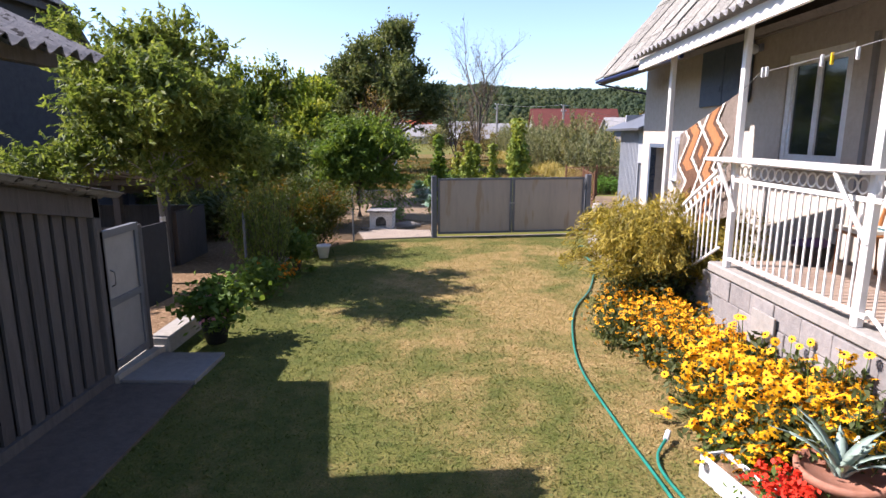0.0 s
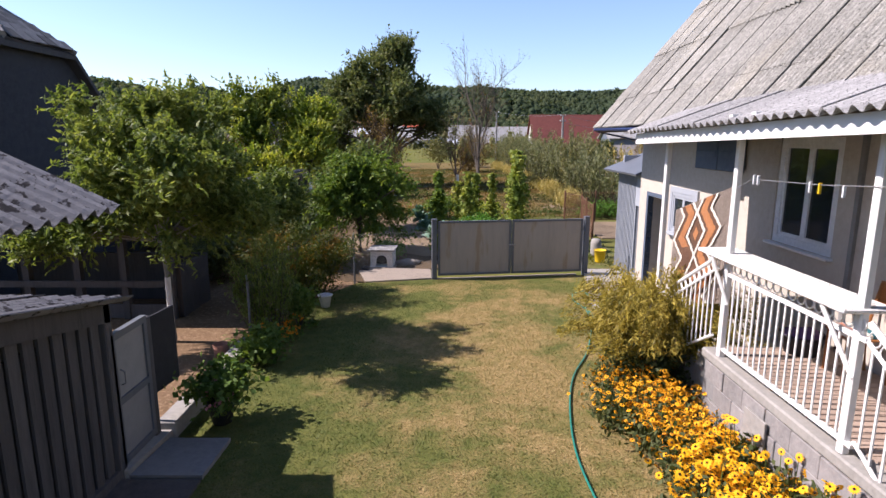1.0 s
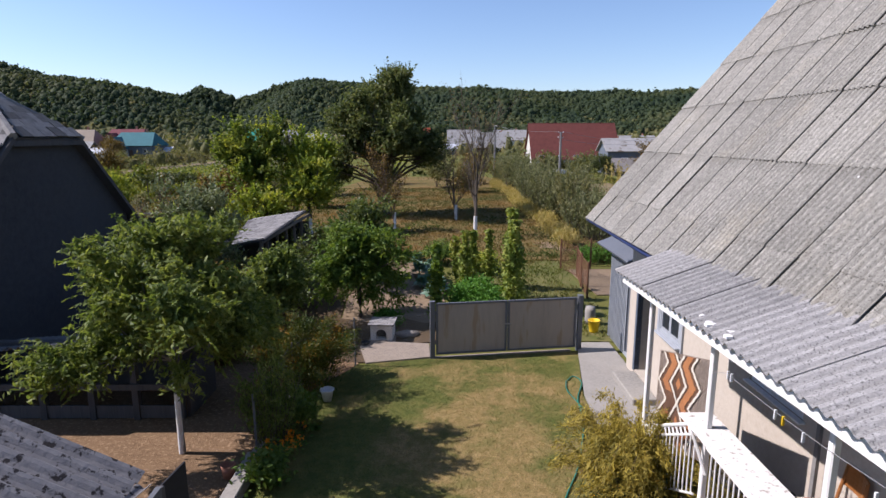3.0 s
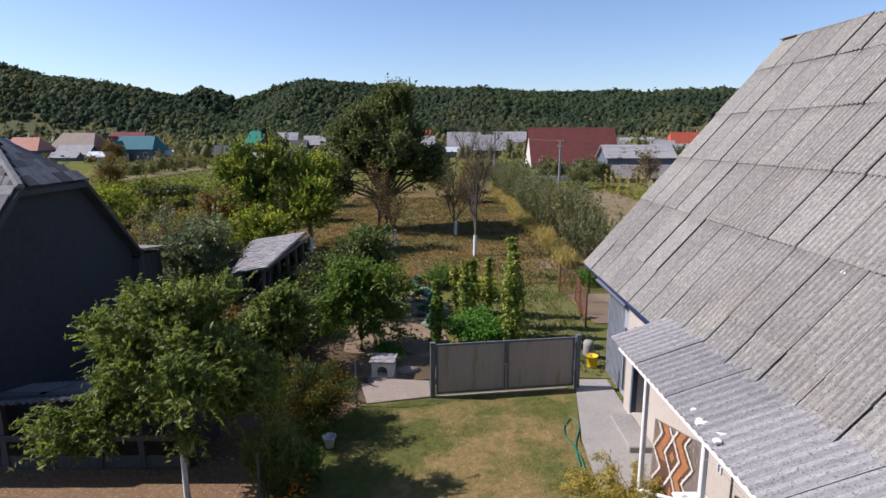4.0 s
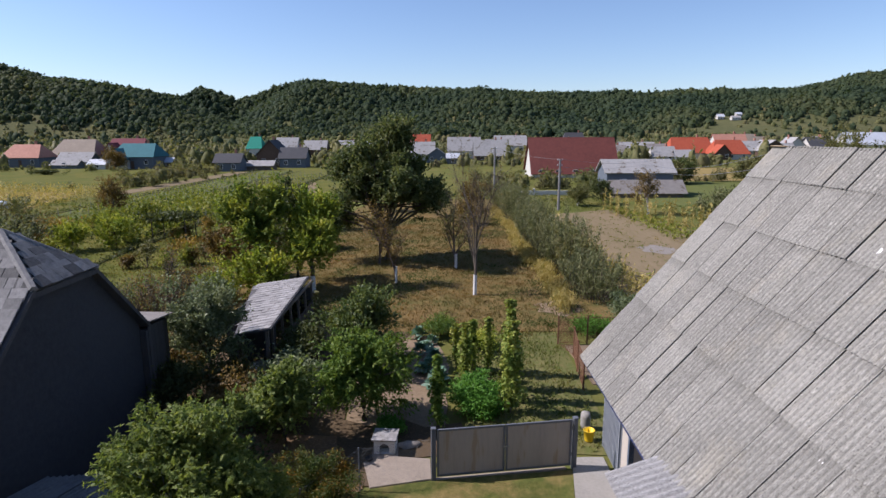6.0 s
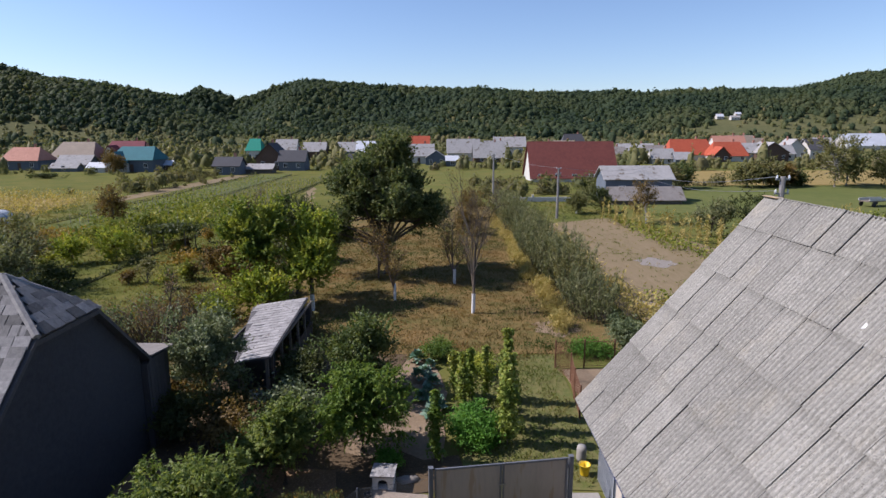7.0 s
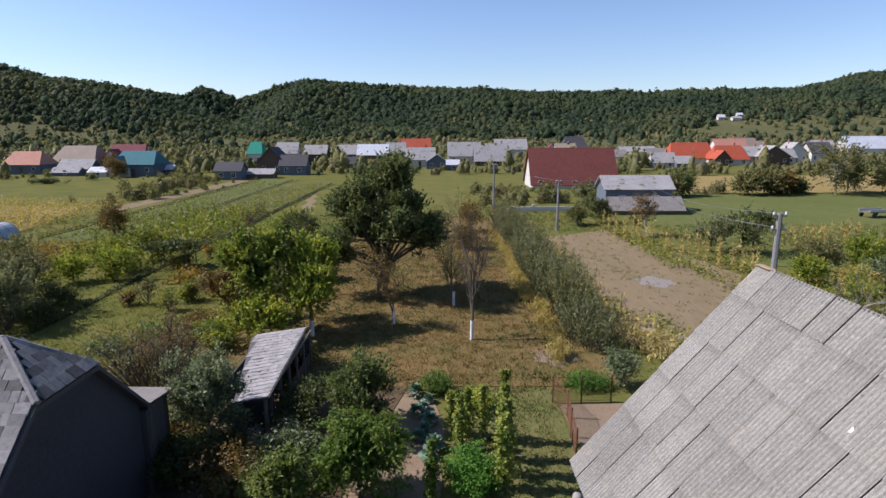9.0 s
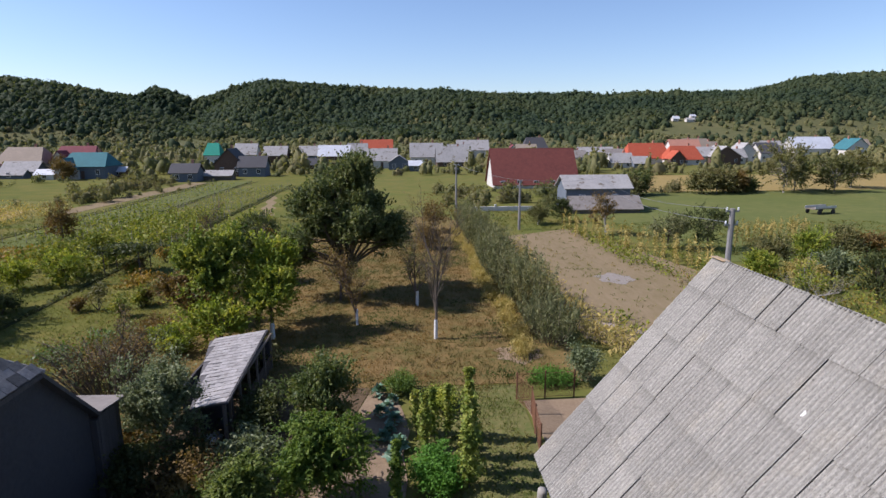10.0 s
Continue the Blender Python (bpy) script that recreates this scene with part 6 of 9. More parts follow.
# ---- yard trees and shrubs ----
tree("peach_tree", (-4.5, 9.03, 0), 2.7, (1.3, 1.4, 1.15), 0.042, 27000, 0.118, "leaf_peach", "leafy green peach tree with a leaning pale trunk", bark="bark_pale", limewash=1.1, clumps=62, spread=0.2, seed=3, lean=(-0.15, 0.2), fork=0.1, droop=0.5, leaf_wide=0.33, twig=0.34, per=9,
     lobes=((-0.9, -0.4, 2.0, 0.5, 0.5, 0.4, 2200), (-1.45, -0.8, 1.9, 0.45, 0.45, 0.28, 1700), (1.05, 0.4, 2.2, 0.6, 0.7, 0.6, 4200), (0.1, 0.2, 3.6, 0.9, 0.9, 0.5, 5500), (-0.6, 0.2, 3.2, 0.6, 0.7, 0.5, 2200), (0.75, -1.15, 2.9, 0.5, 0.5, 0.45, 3200), (0.8, -0.2, 2.7, 0.7, 0.7, 0.5, 4200)))
tree("cherry_tree", (-2.45, 16.45, 0), 1.85, (1.4, 1.2, 1.4), 0.08, 26000, 0.14, "leaf_cherry", "round green cherry tree with drooping leaves by the kennel", clumps=110, spread=0.22, seed=5, droop=1.1, leaf_wide=0.38, twig=0.42, shell=0.25)
tree("plum_tree", (-4.45, 14.8, 0), 1.5, (0.8, 0.8, 0.9), 0.06, 12000, 0.13, "leaf_peach", "green young fruit tree in the yard", clumps=60, spread=0.22, seed=6, droop=0.5)
tree("plum_tree", (-3.05, 20.8, 0), 1.75, (1.4, 1.4, 1.4), 0.08, 14000, 0.14, "leaf_plum", "broad leafy plum tree behind the yard", clumps=60, spread=0.3, seed=8, shell=0.25)
tree("pear_tree", (-8.15, 18.9, 0), 2.35, (1.4, 1.25, 1.75), 0.07, 25000, 0.11, "leaf_pear", "dense grey-green pear tree beside the woodshed", clumps=110, spread=0.24, seed=9, shell=0.2, up=0.5)
wand_shrub("asparagus_bush", (-2.95, 11.7, 0), 1.05, 1.75, 11, "leaf_orange", "feathery amber and green asparagus bush", wands=64, per=420, leaf=0.08, ratio=0.26, arch=0.5, loose=0.13, low=0.12, thick=0.006, bark="wood_dark")
wand_shrub("broom_bush", (-3.0, 9.35, 0), 0.6, 1.9, 12, "leaf_peach", "tall thin-stemmed green bush by the kerb", wands=75, per=60, leaf=0.1, ratio=0.22, loose=0.06, thick=0.008)
hp = base("flower_pot", (-2.64, 6.3, 0), "dark brown flower pot at the lawn edge", "pot")
part("body", lathe(bmesh.new(), [(0, 0.01), (0.11, 0.01), (0.16, 0.26), (0.175, 0.265), (0.175, 0.3), (0.15, 0.3), (0.14, 0.26), (0, 0.25)], 18), M["rubber"], hp, smooth=True)
bush("geranium", (-2.64, 6.3, 0.24), (0.34, 0.34, 0.24), 1500, 0.085, "leaf_bright", "round-leaved green geranium in the dark pot", clumps=40, spread=0.09, seed=13, wide=0.8)
bush("rose_bush", (-2.6, 9.9, 0), (0.42, 0.42, 0.35), 1200, 0.1, "leaf_bright", "green rose bush with a pale flower", clumps=30, spread=0.1, seed=14, wide=0.6)
bush("rose_bush", (-2.75, 8.1, 0), (0.32, 0.36, 0.28), 900, 0.1, "leaf_bright", "low green bush along the kerb", clumps=30, spread=0.1, seed=15, wide=0.6)
bush("nettle_clump", (-5.6, 13.2, 0), (1.3, 1.2, 0.55), 4000, 0.13, "leaf_dark", "dark weedy undergrowth behind the shelter", "undergrowth", clumps=50, spread=0.25, seed=16)
bush("nettle_clump", (-6.6, 17.0, 0), (1.4, 1.6, 0.6), 4000, 0.13, "leaf_brown", "brown and green weeds before the woodshed", "undergrowth", clumps=50, spread=0.3, seed=17)
# two added clumps whose dark leaves stand in for black shade
bush("nettle_clump", (-8.7, 17.4, 0), (1.0, 1.2, 0.8), 4500, 0.13, "leaf_dark", "dark weeds added to fill the deep shade by the lean-to", "undergrowth", clumps=50, spread=0.25, seed=116)
bush("nettle_clump", (-7.3, 18.2, 0), (0.9, 1.2, 0.6), 3500, 0.13, "leaf_dark", "dark weeds added to fill the deep shade under the pear tree", "undergrowth", clumps=50, spread=0.25, seed=117)
bush("nettle_clump", (-9.6, 19.9, 0), (1.0, 1.3, 0.7), 3500, 0.13, "leaf_brown", "brown weeds behind the lean-to", "undergrowth", clumps=50, spread=0.25, seed=118)
bush("nettle_clump", (-5.6, 21.5, 0), (0.8, 1.8, 0.6), 4000, 0.13, "leaf_dark", "dark weeds beside the woodshed", "undergrowth", clumps=50, spread=0.25, seed=119)
bush("nettle_clump", (-5.3, 16.2, 0), (1.2, 1.0, 0.7), 4500, 0.13, "leaf_plum", "leafy dark undergrowth behind the peach tree", "undergrowth", clumps=50, spread=0.25, seed=120)
bush("nettle_clump", (-4.9, 18.0, 0), (1.0, 1.4, 0.8), 4000, 0.14, "leaf_pear", "leafy undergrowth between the trees", "undergrowth", clumps=50, spread=0.25, seed=18)


def small_flowers(name, at, spread, n, material, label, seed, size=0.035):
    """Loose blossoms over a low plant."""
    rng = np.random.default_rng(seed)
    root = base(name, at, label, "flowers")
    c = rng.normal(size=(n, 3)) * np.array(spread)
    c[:, 2] = np.abs(c[:, 2]) + 0.12
    c2 = np.repeat(c, 6, axis=0) + rng.normal(size=(6 * n, 3)) * size * 0.35
    part("blossom", leaf_mesh("blossom", c2, size, size * 0.7, 1.0, rng), M[material], root)
    g = rng.normal(size=(n * 8, 3)) * np.array((spread[0], spread[1], spread[2] * 0.8))
    g[:, 2] = np.abs(g[:, 2]) + 0.02
    part("foliage", leaf_mesh("foliage", g, 0.07, 0.03, 0.4, rng), M["leaf_bright"], root)


small_flowers("marigolds", (-2.62, 9.15, 0), (0.12, 0.2, 0.12), 26, "petal_orange", "orange marigolds along the lawn edge", 21, 0.05)
small_flowers("marigolds", (-2.85, 8.55, 0.1), (0.1, 0.15, 0.1), 18, "petal_orange", "orange marigolds by the kerb", 22, 0.05)
small_flowers("pink_flowers", (-2.55, 6.12, 0.2), (0.1, 0.1, 0.1), 14, "petal_pink", "faded pink flowers in the dark pot", 23, 0.05)
pot = base("white_pot", (-2.36, 11.0, 0), "white plastic flower bucket on the lawn edge", "pot")
part("body", lathe(bmesh.new(), [(0, 0.01), (0.085, 0.01), (0.13, 0.24), (0.142, 0.245), (0.142, 0.265), (0.125, 0.265), (0.08, 0.03), (0, 0.03)], 18), M["white_plastic"], pot, smooth=True)
part("rim", lathe(bmesh.new(), [(0.143, 0.24), (0.15, 0.245), (0.15, 0.262), (0.143, 0.266)], 18), M["white_plastic"], pot)
sp = base("clay_pot", (-3.42, 8.3, 0), "small faded clay pot in the chicken yard", "pot")
part("body", lathe(bmesh.new(), [(0, 0.01), (0.09, 0.01), (0.12, 0.24), (0.11, 0.24), (0.08, 0.03), (0, 0.03)], 16), M["terracotta"], sp, smooth=True)
gn = base("garden_ornament", (-3.35, 11.9, 0.12), "small pale stone garden ornament", "ornament")
part("body", lathe(bmesh.new(), [(0, 0), (0.09, 0), (0.08, 0.1), (0.06, 0.16), (0.085, 0.22), (0.07, 0.3), (0.04, 0.36), (0, 0.4)], 14), M["concrete"], gn, smooth=True)

# golden shrub by the stairs
wand_shrub("golden_shrub", (2.82, 7.32, 0), 0.9, 1.95, 31, "leaf_gold", "golden feathery shrub beside the porch stairs", wands=125, per=310, leaf=0.08, ratio=0.17, arch=0.95, loose=0.07, low=0.3, thick=0.008)
bush("dark_shrub", (2.85, 7.3, 0), (0.8, 0.8, 0.42), 9000, 0.07, "leaf_dark", "dark green growth under the golden shrub", clumps=40, spread=0.15, seed=32)

# ---- bed of coneflowers ----
def flower_mesh(name, size, petals=11, petal="petal"):
    bm = bmesh.new()
    for k in range(petals):
        a = 2 * math.pi * k / petals
        w = 0.20
        pts = [(0.18, 0, 0.05), (0.6, -w, 0.03), (1.0, 0, -0.12), (0.6, w, 0.03)]
        v = [bm.verts.new(Vector((size * (x * math.cos(a) - y * math.sin(a)), size * (x * math.sin(a) + y * math.cos(a)), size * z))) for x, y, z in pts]
        bm.faces.new(v)
    n0 = len(bm.faces)
    r = bmesh.ops.create_icosphere(bm, subdivisions=1, radius=size * 0.24, matrix=Matrix.Translation((0, 0, size * 0.07)))
    bm.faces.ensure_lookup_table()
    for f in bm.faces[n0:]:
        f.material_index = 1
    me = bpy.data.meshes.new(name)
    bm.to_mesh(me)
    bm.free()
    me.materials.append(M[petal])
    me.materials.append(M["cone"])
    return me


flower_near = [flower_mesh("flower", s, p) for s, p in ((0.036, 11), (0.043, 12), (0.05, 12))]
flower_far = [flower_mesh("flower", s, p, "petal_far") for s, p in ((0.024, 9), (0.03, 10), (0.035, 11))]


def coneflowers(at, radius, height, n, seed, big):
    """One clump: single flowers in front, the crowd behind joined."""
    rng = np.random.default_rng(seed)
    root = base("coneflower_plant", at, "clump of yellow coneflowers with dark centres by the plinth", "flowers", "coneflower bed")
    pts = rng.normal(size=(650, 3)) * np.array((radius * 0.5, radius * 0.5, height * 0.25))
    pts[:, 2] = np.clip(height * 0.36 + pts[:, 2], 0.03, height * 0.85)
    part("foliage", leaf_mesh("foliage", pts, 0.09, 0.035, 0.3, rng), M["leaf_dark"], root)
    bm = bmesh.new()
    crowd = bmesh.new()
    for k in range(n):
        x, y = rng.normal(size=2) * radius * 0.58
        z = height * rng.uniform(0.62, 1.12) - 0.3 * (x * x + y * y) / max(radius, 0.1)
        me = (flower_near if big else flower_far)[int(rng.integers(0, 3))]
        m = Matrix.Translation((x, y, max(z, 0.1))) @ Euler((rng.normal() * 0.5 - 0.35, rng.normal() * 0.5 - 0.4, rng.uniform(0, 6.28))).to_matrix().to_4x4()
        if k < 15:
            f = new("flower", me)
            f.parent = root
            f.matrix_basis = m
            tube(bm, [(x * 0.6, y * 0.6, 0.0), (x, y, z)], 0.004, 3, cap=False)
        else:
            n0 = len(crowd.verts)
            crowd.from_mesh(me)
            crowd.verts.ensure_lookup_table()
            bmesh.ops.transform(crowd, matrix=m, verts=crowd.verts[n0:])
    part("stem", bm, M["leaf_bright"], root)
    tagged(part("blossoms", crowd, [M["petal" if big else "petal_far"], M["cone"]], root), kind="stuff")


for k, (x, y, h) in enumerate(((2.35, 7.1, 0.5), (2.65, 7.0, 0.55), (2.2, 6.65, 0.5), (2.55, 6.5, 0.55), (2.15, 6.2, 0.48), (2.5, 6.05, 0.55), (2.75, 6.2, 0.5), (2.35, 5.7, 0.5), (2.7, 5.6, 0.52), (2.45, 5.25, 0.5),
                               (2.75, 5.1, 0.5), (2.4, 4.8, 0.5), (2.7, 4.65, 0.52), (2.35, 4.4, 0.5), (2.7, 4.25, 0.55), (2.3, 4.0, 0.46), (2.55, 3.9, 0.56), (2.82, 3.85, 0.6), (2.25, 3.72, 0.4), (2.78, 3.62, 0.58))):
    coneflowers((x, y, 0), 0.32, h, 130 if y > 5 else 115, 100 + k, y < 5.2)
for k, (x, y, h, n) in enumerate(((2.86, 4.3, 0.72, 12), (2.86, 3.8, 0.85, 16), (2.9, 3.45, 0.82, 14), (2.8, 4.85, 0.7, 8))):
    coneflowers((x, y, 0), 0.2, h, n, 140 + k, True)

agave_pot = base("agave_pot", (2.53, 3.27, 0), "terracotta pot with a grey-green agave", "potted plant")
part("pot", lathe(bmesh.new(), [(0, 0.01), (0.16, 0.01), (0.225, 0.22), (0.26, 0.235), (0.265, 0.285), (0.235, 0.288), (0.22, 0.25), (0, 0.24)], 28), M["terracotta"], agave_pot, smooth=True)
rng_a = random.Random(9)
for k in range(11):
    a = k * 2.4 + rng_a.uniform(-0.2, 0.2)
    tilt = 0.06 + 0.04 * k
    ll = rng_a.uniform(0.34, 0.5)
    bm = bmesh.new()
    prev = None
    for i in range(6):
        f = i / 5
        r = ll * f
        out = r * math.sin(tilt + f * 0.55)
        up = r * math.cos(tilt + f * 0.55) + 0.22
        w = 0.045 * (1 - f ** 2.2) * (0.75 + 0.6 * f) + 0.002
        d_out, d_side = Vector((math.cos(a), math.sin(a), 0)), Vector((-math.sin(a), math.cos(a), 0))
        ring = [bm.verts.new(d_out * (out + o) + d_side * (s * w) + Vector((0, 0, up + o * 0.4))) for s, o in ((-1, 0.0), (0, 0.015), (1, 0.0), (0, 0.025 + 0.01 * (1 - f)))]
        if prev:
            for j in range(4):
                bm.faces.new((prev[j], prev[(j + 1) % 4], ring[(j + 1) % 4], ring[j]))
        prev = ring
    part("leaf", bm, M["agave"], agave_pot, smooth=True)
trough = base("planter", (1.97, 3.36, 0), "white flower trough with red flowers", "planter", turn=-78)
part("box", boxes((-0.3, 0.3, -0.1, -0.085, 0, 0.18), (-0.3, 0.3, 0.085, 0.1, 0, 0.18), (-0.3, -0.285, -0.085, 0.085, 0, 0.18), (0.285, 0.3, -0.085, 0.085, 0, 0.18), (-0.285, 0.285, -0.085, 0.085, 0.0, 0.02)), M["white_plastic"], trough)
part("soil", boxes((-0.284, 0.284, -0.084, 0.084, 0.021, 0.145)), M["dirt"], trough)
small_flowers("red_flowers", (2.13, 3.2, 0.06), (0.1, 0.12, 0.06), 90, "petal_red", "bright red flowers in the trough", 41, 0.04)
small_flowers("orange_flowers", (2.1, 3.62, 0.05), (0.1, 0.16, 0.14), 40, "petal", "small orange-yellow flowers by the trough", 42, 0.035)
small_flowers("white_flowers", (2.86, 3.3, 0.05), (0.1, 0.14, 0.14), 40, "petal_white", "small white flowers beside the agave pot", 43, 0.035)
bush("pot_greens", (2.62, 3.62, 0), (0.42, 0.3, 0.2), 1800, 0.07, "leaf_dark", "dark green leaves behind the agave pot", clumps=30, spread=0.1, seed=44, stems=0)

# ---- garden hose ----
hose = base("garden_hose", (1.5, 5.0, 0), "green rubber garden hose lying on the lawn", "hose")
o_inv = Matrix.Translation((-1.5, -5.0, 0))


def spline_pts(pts, n=8):
    out = []
    for i in range(len(pts) - 1):
        p0, p1, p2, p3 = (Vector(pts[max(i - 1, 0)]), Vector(pts[i]), Vector(pts[i + 1]), Vector(pts[min(i + 2, len(pts) - 1)]))
        for k in range(n):
            t = k / n
            out.append(0.5 * ((2 * p1) + (p2 - p0) * t + (2 * p0 - 5 * p1 + 4 * p2 - p3) * t * t + (3 * p1 - p0 - 3 * p2 + p3) * t ** 3))
    out.append(Vector(pts[-1]))
    return out


z = 0.022
h1 = part("tube", tube(bmesh.new(), spline_pts([(2.85, 11.95, z), (3.02, 12.15, z), (3.12, 11.8, z), (2.85, 11.0, z), (2.72, 10.0, z), (2.3, 8.6, z), (1.85, 7.6, z), (1.58, 6.6, z), (1.42, 5.5, z), (1.45, 4.3, z), (1.5, 3.5, z), (1.55, 2.6, z), (1.8, 1.5, z)]), 0.0125, 8), M["hose"], hose, smooth=True)
h2 = part("tube", tube(bmesh.new(), spline_pts([(2.8, 11.9, z), (2.72, 11.4, z), (2.85, 10.6, z), (2.8, 9.9, z)]), 0.0125, 8), M["hose"], hose, smooth=True)
h3 = part("tube", tube(bmesh.new(), spline_pts([(1.72, 4.02, 0.06), (1.6, 3.85, 0.03), (1.56, 3.6, z), (1.62, 3.1, z), (1.7, 2.4, z)]), 0.0125, 8), M["hose"], hose, smooth=True)
h4 = part("nozzle", tube(bmesh.new(), [(1.72, 4.02, 0.06), (1.78, 4.12, 0.075)], 0.021, 8), M["white_plastic"], hose, "white hose end piece")
for o in (h1, h2, h3, h4):
    o.matrix_parent_inverse = o_inv

# ---- chain link fence along the lawn edge ----
def chain_link(points, height):
    root = base("chain_link_fence", (*points[0], 0), "grey chain-link fence between lawn and yard", "fence")
    inv = Matrix.Translation((-points[0][0], -points[0][1], 0))
    for (xa, ya), (xb, yb) in zip(points, points[1:]):
        o = part("fence_post", tube(bmesh.new(), [(xb, yb, -0.05), (xb, yb, height + 0.05)], 0.02, 7), M["steel_grey"], root)
        o.matrix_parent_inverse = inv
        length = math.hypot(xb - xa, yb - ya)
        bmf = bmesh.new()
        step = 0.075
        n = int(length / step)
        rise = int(height / step)
        for k in range(-rise, n):
            for sgn in (1, -1):
                u0, u1 = (k, k + rise)
                z0, z1 = (0.0, 1.0) if sgn > 0 else (1.0, 0.0)
                g = (z1 - z0) / (u1 - u0)
                if u0 < 0:
                    z0, u0 = z0 - g * u0, 0
                if u1 > n:
                    z1, u1 = z1 - g * (u1 - n), n
                if u1 - u0 < 0.5:
                    continue
                tube(bmf, [(xa + (xb - xa) * u0 / n, ya + (yb - ya) * u0 / n, 0.03 + z0 * height), (xa + (xb - xa) * u1 / n, ya + (yb - ya) * u1 / n, 0.03 + z1 * height)], 0.0013, 3, cap=False)
        tube(bmf, [(xa, ya, height), (xb, yb, height)], 0.003, 3, cap=False)
        o = tagged(part("mesh", bmf, M["wire"], root), kind="stuff")
        o.matrix_parent_inverse = inv


chain_link([(-0.3, 13.3), (-2.05, 12.85), (-3.1, 11.2), (-3.12, 8.8)], 1.15)

# ---- vegetable garden ----
def bean_pole(at, height, radius, n, seed, material="leaf_bean"):
    n = int(n * 0.75)
    rng = np.random.default_rng(seed)
    root = base("bean_pole", at, "tall pole overgrown with yellow-green climbing beans", "climbing beans", "bean poles")
    part("stake", tube(bmesh.new(), [(0, 0, -0.1), (0.02, 0.01, height)], [0.022, 0.015], 6), M["wood_old"], root)
    zz = rng.uniform(0.05, 1.0, n) ** 0.8 * height
    ang = rng.uniform(0, 6.283, n)
    rr = radius * (0.15 + 0.95 * rng.random(n)) * (1.2 - 0.75 * zz / height) * (0.7 + 0.45 * np.sin(zz * 5.0 + ang * 2.0 + seed))
    c = np.stack([rr * np.cos(ang), rr * np.sin(ang), zz], 1)
    part("foliage", leaf_mesh("foliage", c, 0.13, 0.095, 0.3, rng, 0.4), M[material], root)


for k, (x, y, h, r, n) in enumerate(((2.2, 16.9, 2.7, 0.42, 2400), (2.34, 17.7, 2.8, 0.42, 2200), (-0.12, 15.85, 2.4, 0.3, 1900), (0.85, 19.3, 2.2, 0.36, 1300), (1.15, 19.9, 2.1, 0.36, 1100),
                                     (1.75, 20.2, 2.1, 0.3, 900), (2.4, 18.6, 2.9, 0.4, 1800), (2.5, 19.8, 2.9, 0.36, 1500), (0.55, 20.4, 1.8, 0.34, 900))):
    bean_pole((x, y, 0), h, r, n, 200 + k, "leaf_cherry" if k == 2 else "leaf_bean")


def cabbage(at, s, seed):
    rng = np.random.default_rng(seed)
    root = base("cabbage", at, "blue-green leafy cabbage with broad leaves in the garden", "cabbage", "cabbage row")
    n = 38
    ang = np.arange(n) * 2.4
    rise = np.linspace(0.05, 1.0, n)
    c = np.stack([(0.30 - 0.22 * rise) * s * np.cos(ang), (0.30 - 0.22 * rise) * s * np.sin(ang), (0.10 + 0.34 * rise) * s], 1)
    aim = np.stack([np.cos(ang), np.sin(ang), rise * 1.3 - 0.25], 1)
    part("leaves", leaf_mesh("leaves", c, 0.30 * s, 0.22 * s, 0.6, rng, 0.0, aim), M["leaf_cabbage"], root)
    part("stalk", tube(bmesh.new(), [(0, 0, -0.05), (0, 0, 0.35 * s)], [0.03, 0.015], 6), M["leaf_bean"], root)


for k in range(9):
    cabbage((-0.34 + 0.3 * math.sin(k * 2.1) - 0.05 * k, 18.7 + k * 0.62, 0), 0.92 + 0.2 * math.sin(k * 1.7), 300 + k)
bush("parsley_patch", (1.15, 17.3, 0), (0.85, 1.5, 0.42), 13000, 0.1, "leaf_parsley", "bright green patch of parsley and carrots", "herb patch", clumps=160, spread=0.16, seed=51, stems=0, wide=0.5, shell=0.05, up=0.6)
bush("garden_bush", (0.0, 24.0, 0), (0.75, 0.7, 0.45), 3500, 0.1, "leaf_bright", "low green garden bush at the orchard edge", clumps=40, spread=0.16, seed=52)
bush("weeds", (1.6, 22.5, 0), (0.9, 1.1, 0.35), 3000, 0.11, "leaf_yellow", "yellowing weeds among the beans", "weeds", clumps=50, spread=0.2, seed=53)
bush("low_greens", (-1.5, 15.6, 0), (0.5, 0.45, 0.22), 2500, 0.09, "leaf_parsley", "low yellow-green plants behind the kennel", "plants", clumps=30, spread=0.12, seed=54, stems=0)

# rusty mesh fence
fence = base("wire_fence", (5.1, 21.5, 0), "rusty wire mesh fence with iron posts", "fence")
f_inv = Matrix.Translation((-5.1, -21.5, 0))
F_PTS = [(4.95, 18.6), (5.1, 20.1), (5.3, 21.6), (4.95, 23.0), (6.2, 23.05), (7.5, 23.1)]
for x, y in F_PTS:
    o = part("post", tube(bmesh.new(), [(x, y, -0.1), (x, y, 1.25)], 0.035, 8), M["rust"], fence)
    o.matrix_parent_inverse = f_inv
